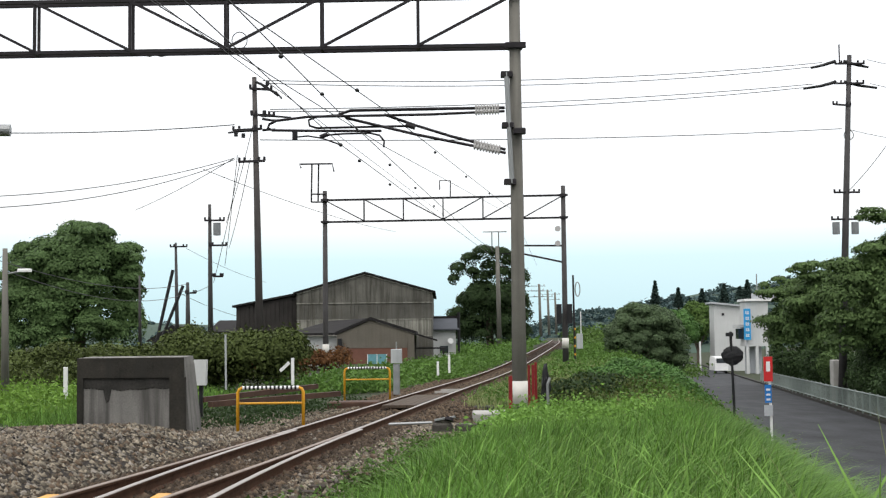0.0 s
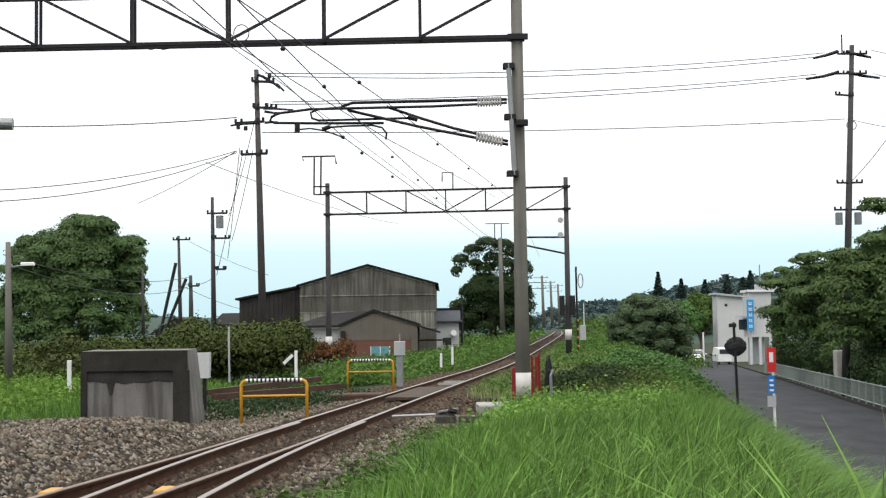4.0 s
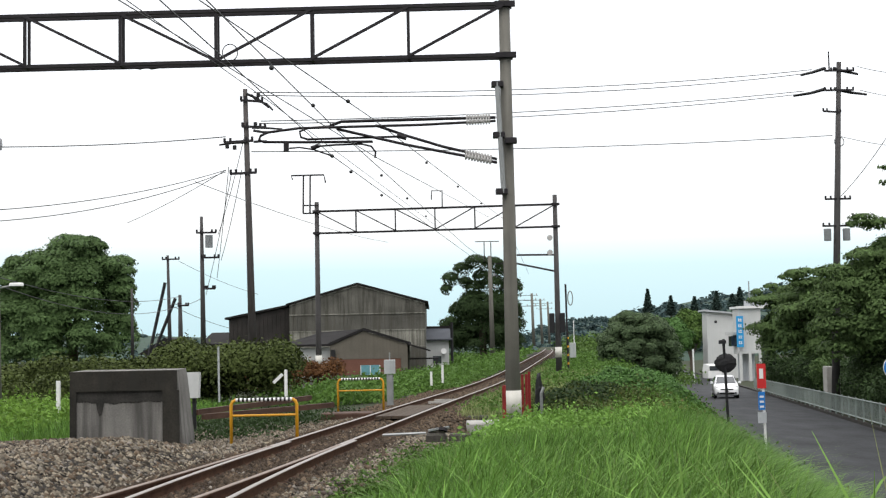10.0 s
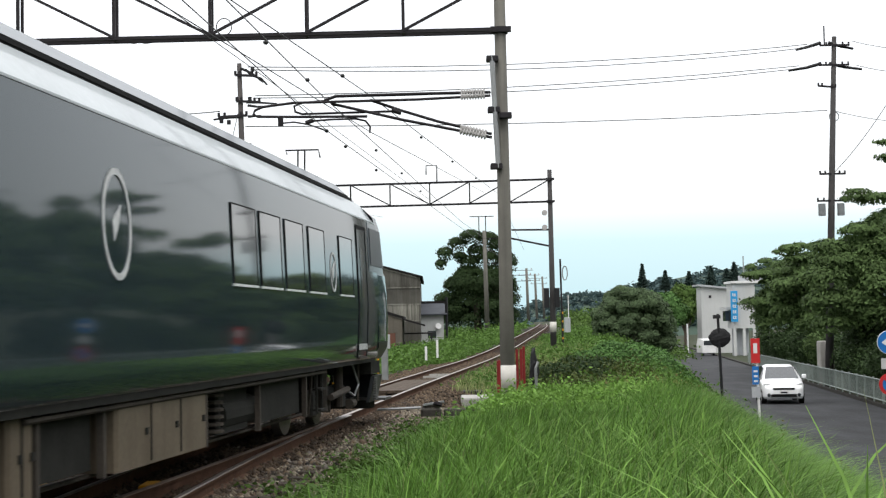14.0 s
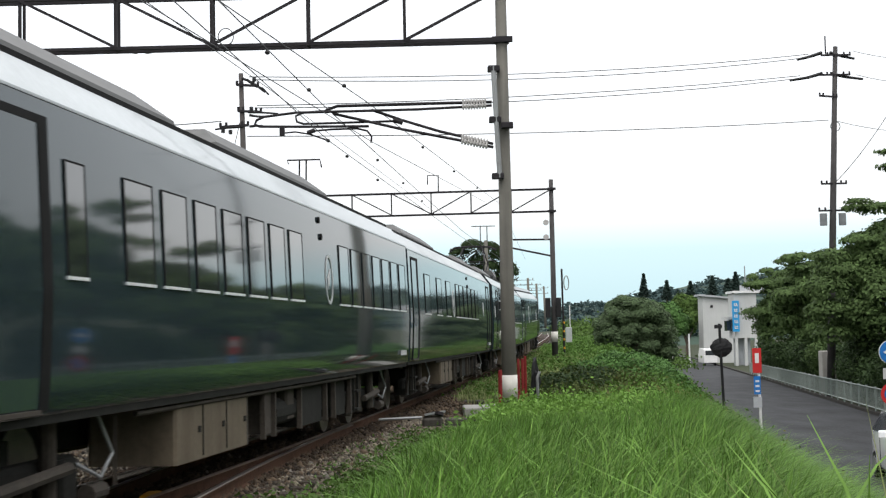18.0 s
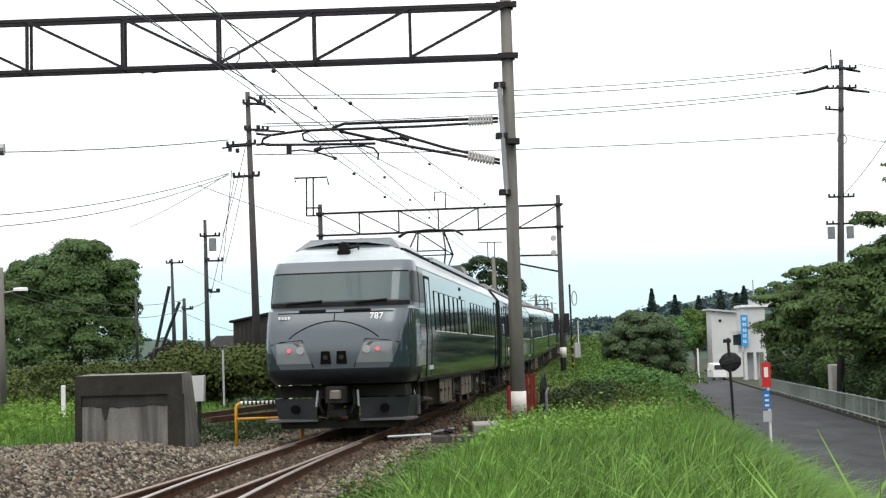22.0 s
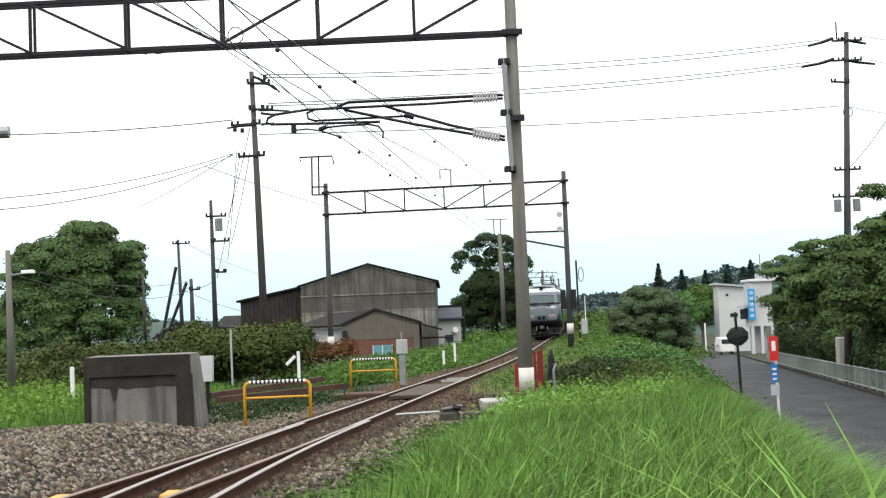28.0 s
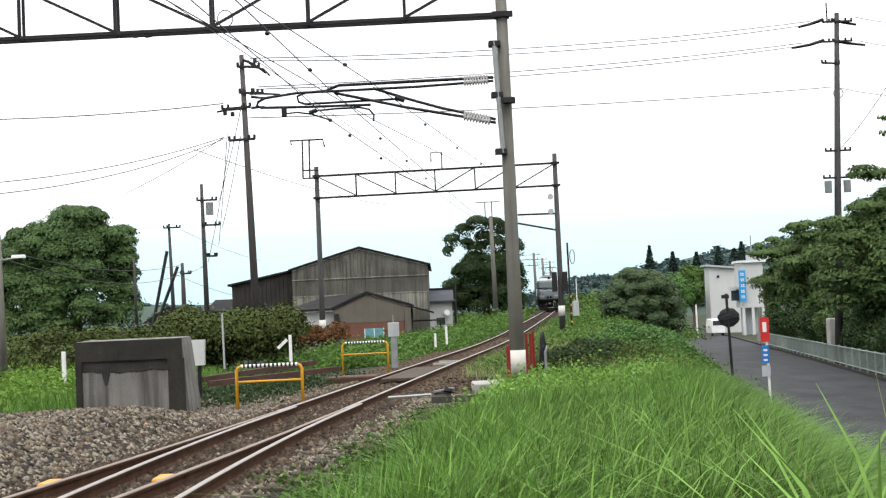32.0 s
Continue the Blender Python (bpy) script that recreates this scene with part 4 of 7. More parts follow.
hill("hill", "long low wooded hill beyond the lane", [(20, 3), (35, 9), (45, 10.5), (52, 10.0), (60, 12), (72, 14), (85, 16.5), (100, 18), (115, 21), (140, 24), (180, 26), (260, 24), (420, 16)], 430, 160, HILL, 11, 1800)
hill("hill", "very low far rise behind the fields", [(-420, 6), (-300, 9), (-190, 10), (-110, 9.5), (-60, 7), (-20, 8), (10, 9), (30, 7)], 520, 160, HILL, 12, 500)


def conifer(base, h, r, seed):
    rng = np.random.default_rng(seed)
    root = thing("conifer", "tall dark pointed conifer on the far hill", "tree", base, group="conifers on the hill")
    part("trunk", Geo().tube([(0, 0, -1), (0, 0, h)], 0.3, 6, 0.05), BARK, root)
    n = 900
    t = rng.uniform(0.12, 1, n)
    a = rng.uniform(0, 6.283, n)
    layer = 0.6 + 0.4 * np.abs(np.sin(t * 26))
    rad = r * (1 - t) ** 0.95 * layer * np.sqrt(rng.uniform(0.2, 1, n))
    c = np.stack([rad * np.cos(a), rad * np.sin(a), t * h], 1)
    v, f = leaves(rng, c, 0.38)
    o = new("crown", cloud("crown", v, f, CONIFER))
    o.parent = root


for i, (p, h) in enumerate((((49.719, 330.000, 8.784), 6.8), ((55.983, 335.000, 8.434), 5.6), ((60.716, 330.000, 8.272), 5.2), ((65.911, 330.000, 9.278), 5.4), ((69.202, 320.000, 9.630), 5.4), ((67.530, 320.000, 9.647), 3.8))):
    conifer(p, h * 0.92, 1.75, 40 + i)


# ---- buildings ----
def gable_house(root, x0, x1, y0, y1, zb, eave, ridge, xr, wall, roof, over=0.3, thick=0.12, wall_name="wall"):
    """Walls with a gable to the front and a pitched roof. xr: x of the ridge."""
    sl, sr = (ridge - eave) / (xr - x0), (ridge - eave) / (x1 - xr)
    for y, nm in ((y0, "front"), (y1, "rear")):
        g = Geo()
        g.loft([[(x0, yy, zb), (x1, yy, zb), (x1, yy, eave), (xr, yy, ridge), (x0, yy, eave)] for yy in (y, y + 0.15)], True, True)
        part(nm + "_wall", g, wall, root)
    for x in (x0, x1 - 0.15):
        part("side_wall", Geo().box(x, x + 0.15, y0 + 0.15, y1, zb, eave), wall, root)
    for sgn in (-1, 1):
        xe = x0 - over if sgn < 0 else x1 + over
        ze = eave - over * (sl if sgn < 0 else sr)
        g = Geo()
        g.loft([[(xe, y, ze + 0.02), (xr, y, ridge + 0.02), (xr, y, ridge + thick + 0.02), (xe, y, ze + thick + 0.02)] for y in (y0 - over, y1 + over)], True, True)
        part("roof_slope", g, roof, root)


def build_shed():
    root = thing("warehouse", "old weathered grey warehouse with a low gable roof", "warehouse")
    x0, x1, y0, y1 = -11.5, -0.88, 110.0, 128.0
    gable_house(root, x0, x1, y0, y1, -0.5, 5.35, 6.85, -6.15, GREY_BOARD, ROOF_DARK, 0.25)
    # cladding boards in three bands, each band lapping the next
    for k, (za, zb) in enumerate(((-0.4, 1.9), (1.95, 3.2), (3.25, 4.5))):
        x = x0 + 0.05
        while x < x1 - 0.1:
            part("board", Geo().box(x, x + 0.275, y0 - 0.05 - 0.02 * (2 - k), y0 - 0.005, za, zb), (GREY_BOARD, PALE_BOARD, GREY_BOARD)[k], root)
            x += 0.30
        part("band_trim", Geo().box(x0, x1, y0 - 0.11, y0 - 0.02, zb, zb + 0.08), PALE_BOARD, root)
    x = x0 + 0.1
    while x < x1 - 0.2:
        ridge = 5.35 + 1.5 * (1 - abs(x - (-6.15)) / 5.3)
        part("board", Geo().box(x, x + 0.275, y0 - 0.04, y0 - 0.005, 4.58, max(4.7, ridge - 0.1)), GABLE_BOARD, root)
        x += 0.30
    for xa, xb in ((x0, -6.15), (-6.15, x1)):
        za, zb = (5.27, 6.77) if xb == -6.15 else (6.77, 5.27)
        part("gable_trim", Geo().bar((xa, y0 - 0.07, za), (xb, y0 - 0.07, zb), 0.05, 0.10), PALE_BOARD, root)
    # darker lean-to wing
    wx0 = -16.4
    g = Geo()
    g.loft([[(wx0, y, -0.5), (x0 - 0.02, y, -0.5), (x0 - 0.02, y, 5.25), (wx0, y, 4.35)] for y in (y0 + 1.2, y1)], True, True)
    w = part("wing_wall", g, BLACK_BOARD, root, "blackened board wall")
    g = Geo()
    g.loft([[(wx0 - 0.3, y, 4.32), (x0, y, 5.3), (x0, y, 5.45), (wx0 - 0.3, y, 4.47)] for y in (y0 + 0.9, y1 + 0.3)], True, True)
    part("wing_roof", g, ROOF_DARK, root)
    x = wx0 + 0.05
    while x < x0 - 0.3:
        part("wing_board", Geo().box(x, x + 0.3, y0 + 1.14, y0 + 1.2, -0.4, 4.3 + (x - wx0) * 0.18), BLACK_BOARD, root)
        x += 0.34
    for i in range(7):
        part("window_bar", Geo().box(-14.6 + i * 0.33, -14.38 + i * 0.33, y0 + 1.05, y0 + 1.13, 0.8, 1.6), WHITE_WALL, root)
    for i in range(3):
        m = pose(-13.9 + i * 2.4, y0 + 6, 4.96 + i * 0.44, 0, -10.4, 0)
        part("skylight", Geo().box(-0.6, 0.6, -2, 2, 0, 0.05, m), GREY_WALL, root, "pale roof light sheet")


def build_low_house():
    root = thing("low_building", "low tan building with a red-brown base and dark gable roof", "building")
    x0, x1, y0, y1 = -7.6, -2.1, 100.0, 108.0
    gable_house(root, x0, x1, y0, y1, -0.5, 2.05, 3.05, -5.2, TAN_BOARD, ROOF_DARK, 0.12, 0.2)
    g = Geo()
    g.loft([[(x1, y, 1.98), (x1 + 1.6, y, 1.5), (x1 + 1.6, y, 1.62), (x1, y, 2.12)] for y in (y0 - 0.1, y1)], True, True)
    part("eave_roof", g, ROOF_DARK, root)
    g = Geo()
    g.loft([[(-11.4, 101.4, 2.0 + k), (x0 - 0.1, 101.4, 2.02 + k), (-5.3, 106.0, 3.15 + k), (-8.6, 106.0, 2.95 + k)] for k in (0.0, 0.16)], True, True)
    part("wing_roof", g, ROOF_DARK, root)
    part("base_cladding", Geo().box(x0 + 0.6, x1 - 0.5, y0 - 0.08, y0 - 0.004, -0.5, 1.05), BRICK_RED, root, "red-brown board cladding")
    part("trim_board", Geo().box(x0 + 0.6, x1 - 0.5, y0 - 0.1, y0 - 0.004, 1.06, 1.2), TAN_BOARD, root)
    w = part("window", Geo().box(-5.45, -4.05, y0 - 0.14, y0 - 0.085, -0.15, 0.62), TEAL, root, "teal window")
    for x in (-5.45, -4.78, -4.1):
        part("window_post", Geo().box(x, x + 0.05, y0 - 0.17, y0 - 0.142, -0.15, 0.62), WHITE, w)
    part("corner_post", Geo().box(x1 - 0.45, x1 - 0.01, y0 - 0.06, y0 - 0.004, -0.5, 1.95), TAN_BOARD, root)
    part("white_panel", Geo().box(-11.9, x0 - 0.02, y0 + 1.9, y0 + 2.1, -0.5, 1.95), WHITE_WALL, root, "white rendered side wall")
    part("white_sign", Geo().box(-8.6, -8.28, y0 - 0.5, y0 - 0.44, 0.35, 0.62), WHITE, root)
    part("carport_roof", Geo().box(x1 + 0.1, x1 + 2.2, y0 + 1, y0 + 5, 0.95, 1.05), ROOF_DARK, root)
    part("carport_post", Geo().box(x1 + 2.0, x1 + 2.12, y0 + 1, y0 + 1.12, -0.5, 0.95), DARK_STEEL, root)
    part("chimney", Geo().loft([[(-7.42 + k * -0.1, 99.6, z), (-7.12 + k * -0.1, 99.6, z), (-7.12 + k * -0.1, 99.9, z), (-7.42 + k * -0.1, 99.9, z)] for k, z in ((0, -0.4), (1, 1.75))], True, True), BLACK, root, "black stove pipe")


def build_white_house():
    root = thing("house", "small white house with a grey roof beyond the line", "house")
    x0, x1, y0, y1 = -0.9, 1.0, 118, 126
    part("wall", Geo().box(x0, x1, y0, y1, -0.5, 2.42), WHITE_WALL, root)
    g = Geo()
    g.loft([[(x0 - 0.3, y0 - 0.4, 2.4), (x1 + 0.3, y0 - 0.4, 2.4), (x1 + 0.1, y0 + 3, 3.3), (x0 - 0.1, y0 + 3, 3.3)],
            [(x0 - 0.3, y0 - 0.4, 2.52), (x1 + 0.3, y0 - 0.4, 2.52), (x1 + 0.1, y0 + 3, 3.5), (x0 - 0.1, y0 + 3, 3.5)]], True, True)
    part("roof", g, mat("slate_grey_roof", (0.055, 0.060, 0.070), rough=0.8, dark=0.8, light=1.2, scale=1, fine=12), root)
    part("ridge", Geo().box(x0 - 0.2, x1 + 0.2, y0 + 2.8, y0 + 3.2, 3.45, 3.65), ROOF_DARK, root)
    part("window", Geo().box(-0.35, 0.35, y0 - 0.05, y0 - 0.004, 0.5, 1.1), GLASS_DARK, root)
    part("dish", Geo().disc((0.55, y0 - 0.3, 1.5), (0.3, -1, 0.2), 0.25, 0.05), WHITE, root, "white dish antenna")
    part("shutter", Geo().box(-0.8, 0.6, y0 - 0.04, y0 - 0.004, -0.4, 0.2), GREY_WALL, root)
    for x in (1.25,):
        part("drain_pipe", Geo().tube([(x, y0 - 0.1, -0.5), (x, y0 - 0.1, 3.9)], 0.12, 8), BLACK, root)


def build_clinic():
    root = thing("roadside_building", "white two-storey building with a blue vertical sign", "building")
    # rear wing with a sloping roof
    part("rear_wall", Geo().loft([[(32.3, y, -2.4), (37.5, y, -2.4), (37.5, y, 5.0), (32.3, y, 5.6)] for y in (168, 171)], True, True), WHITE_WALL, root)
    part("rear_roof", Geo().loft([[(31.9, y, 5.62), (38.0, y, 4.95), (38.0, y, 5.15), (31.9, y, 5.85)] for y in (167.6, 171.4)], True, True), GREY_WALL, root)
    part("vent", Geo().box(33.2, 33.5, 167.93, 167.99, 4.2, 4.5), DARK_STEEL, root)
    # front wing on posts
    part("front_wall", Geo().box(32.2, 34.6, 150, 153, 0.6, 5.4, bevel=0.02), WHITE_WALL, root)
    part("front_roof", Geo().box(32.0, 35.6, 149.7, 153.4, 5.4, 5.65), WHITE, root)
    part("parapet", Geo().box(33.5, 35.5, 149.9, 153, 5.65, 6.3), GREY_WALL, root)
    for x in (32.2, 33.2, 34.3):
        part("post", Geo().box(x, x + 0.3, 150, 150.3, -2.5, 0.6), WHITE_WALL, root)
    part("under_wall", Geo().box(32.6, 34.4, 152.6, 152.8, -2.5, 0.6), GREY_WALL, root)
    s = part("vertical_sign", Geo().box(31.9, 32.62, 149.5, 149.72, 1.3, 4.6, bevel=0.02), SKY_SIGN, root, "bright blue vertical sign with white marks")
    for i in range(5):
        z = 4.2 - i * 0.6
        part("sign_mark", Geo().box(32.08, 32.46, 149.46, 149.49, z - 0.18, z - 0.11).box(32.08, 32.16, 149.46, 149.49, z - 0.1, z + 0.14).box(32.3, 32.38, 149.46, 149.49, z - 0.1, z + 0.14).box(32.08, 32.46, 149.46, 149.49, z + 0.02, z + 0.07), WHITE, s)
    part("window", Geo().box(31.6, 32.15, 151, 152.5, 1.4, 2.5, bevel=0.02), GLASS_DARK, root)
    part("balcony", Geo().box(31.4, 32.15, 150.5, 153, 2.6, 2.9), WHITE_WALL, root)
    part("antenna", Geo().tube([(33.9, 152, 6.3), (33.9, 152, 8.4)], 0.06, 6), GALV, root)
    van = thing("parked_van", "small white van parked by the roadside building", "van", (29.6, 152, road_z(152)))
    part("body", Geo().loft([[(-0.7, y, 0.35), (0.7, y, 0.35), (0.72, y, 1.1), (0.6, y, zt), (-0.6, y, zt), (-0.72, y, 1.1)] for y, zt in ((-1.6, 1.15), (-1.3, 1.75), (1.6, 1.85), (1.65, 1.2))], True, True), WHITE, van)
    part("windscreen", Geo().box(-0.55, 0.55, -1.62, -1.45, 1.15, 1.65), GLASS_DARK, van)
    for x in (-0.6, 0.5):
        part("wheel", Geo().disc((x + 0.05, -1.0, 0.28), (1, 0, 0), 0.28, 0.16), BLACK, van)


build_shed()
build_low_house()
build_white_house()
build_clinic()
hs = thing("house", "far small house with a dark roof behind the hedge", "house")
part("wall", Geo().box(-24.5, -21.0, 118, 124, -0.5, 1.7), WHITE_WALL, hs)
part("roof", Geo().loft([[(-25, y, 1.7), (-20.5, y, 1.7), (-22.7, y, 3.1)] for y in (117.6, 124.4)], True, True), ROOF_DARK, hs)
hs = thing("house", "far grey house with a low dark roof beside a warehouse", "house")
part("wall", Geo().box(-24.5, -20.5, 150, 156, -0.5, 2.6), GREY_WALL, hs)
part("roof", Geo().loft([[(-25.2, 149.5, 2.6), (-19.8, 149.5, 2.6), (-20.6, 153, 3.8), (-24.4, 153, 3.8)], [(-25.2, 149.5, 2.75), (-19.8, 149.5, 2.75), (-20.6, 153, 4.0), (-24.4, 153, 4.0)]], True, True), ROOF_DARK, hs)

# ---- trees ----
LEAF_DOME = leaf_mat("grey_green_tree_leaves", (0.062, 0.104, 0.036), trans=0.10, dark=0.6, light=1.45, spread=0.2, scale=0.45)
tree("tree", "large round dense green tree", (-26, 100, -0.5), 9.5, (-25.9, 100, 4.6, 4.8, 4.6, 5.5), 70, 170000, 0.115, LEAF_DOME, 21, 0.45, 0.8,
     sum((lumpy(np.random.default_rng(200 + k), (x, y, z), (a, b, c), 9, 0.42, 0.8) for k, (x, y, z, a, b, c) in enumerate(((-29.4, 99, 5.6, 2.2, 2.4, 2.3), (-28.4, 99, 7.3, 2.0, 2.4, 1.7), (-22.9, 99, 7.3, 1.7, 2.2, 1.4), (-22.3, 99, 5.4, 1.2, 1.8, 1.3), (-24.6, 98, 8.6, 1.6, 2.0, 1.3), (-30.6, 99, 3.6, 2.0, 2.2, 2.0), (-22.4, 99, 3.4, 1.1, 1.6, 1.2), (-25.0, 96.5, 4.9, 1.8, 1.2, 1.5), (-27.6, 96.5, 3.9, 1.9, 1.2, 1.5), (-24.0, 96.5, 2.6, 1.6, 1.2, 1.2), (-27.0, 96.5, 1.6, 2.2, 1.4, 1.2), (-30.0, 97, 1.4, 2.0, 1.4, 1.5)))), []), 0.22, 0.8)
tree("tree", "tall dark tree with an open crown beside the line", (5.007, 152.000, 0.472), 10, (5.0, 152, 3.8, 4.5, 3.8, 4.3), 80, 70000, 0.14, LEAF_DEEP, 22, 0.45, 0.65, small=0.24, flat=0.9,
     extra=[(1.6, 152, 9.2, 0.9, 1.2, 0.83), (1.1, 152, 8.1, 0.6, 1.0, 0.60), (3.0, 152, 10.3, 1.1, 1.2, 0.75), (4.4, 151, 11.0, 1.2, 1.4, 0.75), (3.2, 152, 8.9, 0.7, 1.2, 0.60), (5.0, 152, 9.4, 1.0, 1.2, 0.90), (6.2, 152, 10.8, 1.2, 1.4, 0.75), (7.4, 152, 9.8, 1.2, 1.4, 1.20), (6.2, 152, 8.6, 1.3, 1.4, 1.05), (8.2, 152, 8.0, 1.2, 1.3, 1.35), (4.2, 152, 8.2, 1.1, 1.3, 0.90)])
tree("bushy_tree", "low bushy tree with layered olive-green leaves by the lane", (13.8, 95, -1.5), 5.0, (13.6, 95, 0.9, 2.9, 2.9, 3.3), 120, 90000, 0.08, leaf_mat("pale_bush_leaves", (0.056, 0.084, 0.040), trans=0.12, dark=0.4, light=1.9, scale=2.5), 23, 0.2, 0.7, small=0.19, flat=0.7)
tree("bushy_tree", "round green tree beside the far end of the lane", (37.0, 205, -2.6), 6.0, (37.0, 205, 3.2, 3.0, 3.0, 3.4), 40, 16000, 0.2, LEAF_TREE, 24, 0.25, small=0.26)
tree("bushy_tree", "broad green tree behind the bushes at the bend of the lane", (27.5, 170, -2.4), 6.0, (27.3, 170, 2.2, 3.6, 3.0, 3.0), 45, 20000, 0.17, LEAF_BUSH, 34, 0.25, small=0.24)
stk = thing("striped_pole", "thin red and white striped pole beside the lane", "pole", (17.673, 104.000, -0.184))
for i in range(6):
    part("stripe", Geo().tube([(0, 0, -0.4 + i * 0.42), (0, 0, 0.02 + i * 0.42)], 0.05, 8), (WHITE, RED)[i % 2], stk)
def branchy(rng_seed, x, y, z0, z1, spread, n):
    """Small flat sprays of leaves at the ends of branches round the top of a crown."""
    r = np.random.default_rng(rng_seed)
    return [(x + r.uniform(-spread, spread), y + r.uniform(-1.5, 1.5), r.uniform(z0, z1), r.uniform(0.35, 0.95), r.uniform(0.4, 0.9), r.uniform(0.12, 0.3)) for _ in range(n)]


LEAF_CHERRY = leaf_mat("olive_roadside_leaves", (0.070, 0.112, 0.038), trans=0.14)
tree("roadside_tree", "dark spreading roadside tree behind the lane fence", (26.2, 100, -2.0), 6.0, (25.8, 100, 2.4, 3.0, 3.4, 3.2), 80, 46000, 0.12, LEAF_CHERRY, 28, 0.22, 0.7, small=0.24, flat=0.75, extra=[(23.4, 99, 4.6, 1.3, 1.6, 0.4), (23.0, 99, 2.6, 1.2, 1.4, 0.5), (22.6, 98, 4.6, 0.9, 1.0, 0.25)] + branchy(1, 25.0, 99, 4.6, 5.8, 2.6, 8))
tree("roadside_tree", "spreading green roadside tree behind the lane fence", (23.0, 82, -1.9), 6.0, (23.0, 82, 2.4, 3.0, 3.4, 3.1), 90, 62000, 0.11, LEAF_CHERRY, 27, 0.22, 0.7, small=0.23, flat=0.75, extra=[(20.6, 81, 3.4, 1.2, 1.4, 0.5), (21.4, 82, 4.2, 1.3, 1.4, 0.4)] + branchy(2, 22.6, 82, 4.6, 5.9, 2.4, 9))
tree("roadside_tree", "tall spreading green tree behind the lane fence", (21.0, 65, -1.8), 6.9, (21.6, 65, 2.8, 3.2, 3.4, 3.8), 90, 76000, 0.095, LEAF_CHERRY, 25, 0.22, 0.7, small=0.23, flat=0.75, extra=[(18.2, 64, 4.6, 0.9, 1.0, 0.5), (18.0, 63.6, 3.3, 1.1, 1.0, 0.6), (17.8, 63.6, 2.2, 1.0, 1.0, 0.55), (18.2, 64, 1.2, 0.9, 1.0, 0.5), (18.6, 64, 4.0, 1.2, 1.4, 0.5), (18.9, 64, 2.1, 1.1, 1.2, 0.5), (19.6, 64, 5.4, 0.9, 1.0, 0.35)] + branchy(3, 21.2, 64.5, 5.4, 7.6, 2.0, 14))
tree("roadside_tree", "tall green tree behind the lane fence", (20.2, 52, -1.8), 9.5, (20.6, 52, 3.8, 3.2, 3.4, 4.7), 60, 44000, 0.10, LEAF_CHERRY, 26, 0.22, 0.7, small=0.26, flat=0.45, extra=branchy(4, 19.0, 52, 5.5, 8.3, 2.0, 14))
for k, (x, y, top) in enumerate(((19.2, 40, 7.3), (17.6, 28, 7.2), (16.6, 16, 7.4), (16.2, 4, 7.4), (16.0, -8, 7.4))):
    tree("roadside_tree", "tall green tree behind the lane fence", (x - 0.6, y, -1.8), top, (x, y, top / 2 - 0.4, 3.8, 5.2, top / 2 + 0.4), 40, 15000, 0.24, LEAF_CHERRY, 29 + k, 0.22, small=0.28)


# ---- hedges, shrubs and weeds ----
def shrub(name, label, blobs, count, leaf, material, seed, category="bush", kind="", shell=0.5, group=""):
    rng = np.random.default_rng(seed)
    base = (sum(b[0] for b in blobs) / len(blobs), sum(b[1] for b in blobs) / len(blobs), min(b[2] - b[5] for b in blobs))
    root = thing(name, label, category, base, group, kind)
    step = 3 if len(blobs) > 9 else 4
    for i in range(0, len(blobs), step):
        bunch = blobs[i:i + step]
        c, o = crown_points(rng, bunch, count * len(bunch) // len(blobs), shell)
        v, f = leaves(rng, c - np.array(base), leaf, 0.7, o, 0.8)
        ob = new("leafy_clump", cloud("leafy_clump", v, f, material))
        ob.parent = root
    return root


def row(rng, x0, x1, y0, y1, z, n, r, jitter=0.3):
    return [(x0 + (x1 - x0) * (i + rng.uniform(-0.4, 0.4)) / n, y0 + (y1 - y0) * (i / n) + rng.uniform(-1, 1) * 0.6, z + rng.uniform(-jitter, jitter) * 0.6, r * rng.uniform(0.8, 1.3), r * rng.uniform(0.8, 1.2), r * rng.uniform(0.7, 1.15)) for i in range(n)]


rg = np.random.default_rng(77)
shrub("hedge", "long clipped green hedge", row(rg, -21, -9.5, 62, 60, 0.35, 20, 1.0), 42000, 0.09, LEAF_HEDGE, 51, "hedge")
shrub("hedge", "rounded green hedge with rusty tints", row(rg, -9.4, -5.4, 50, 50, 0.94, 12, 0.95), 34000, 0.075, LEAF_HEDGE, 52, "hedge")
shrub("hedge", "low hedge with reddish-brown leaves", row(rg, -9.5, -4.6, 66, 68, 0.45, 10, 0.8), 9000, 0.08, LEAF_RED, 53, "hedge")
shrub("hedge", "dark hedge behind the concrete block", row(rg, -17, -7.5, 52, 52, 0.0, 14, 0.85), 22000, 0.08, LEAF_HEDGE, 54, "hedge")
shrub("bush", "broad leafy bush on the bank beside the lane", [((6.508, 46.000, -0.149)[0] + a, 46 + b, -0.2 + c, r, r, r * 0.85) for a, b, c, r in ((0, 0, 0.25, 0.8), (-0.7, 0.5, 0.35, 0.6), (0.8, -0.3, 0.0, 0.7), (0.3, 1.5, 0.4, 0.7), (-0.4, 2.2, 0.45, 0.7), (1.3, 0.6, -0.2, 0.7), (-1.3, 1.2, 0.25, 0.6), (0.6, 0.6, 0.3, 0.6), (1.0, 2.0, 0.2, 0.7), (-0.2, -0.9, 0.0, 0.6), (0.7, -1.2, -0.3, 0.6), (1.6, -0.4, -0.5, 0.6), (-1.9, 0.4, 0.0, 0.5), (-1.1, -0.9, -0.1, 0.5))], 34000, 0.06, LEAF_BUSH, 55)


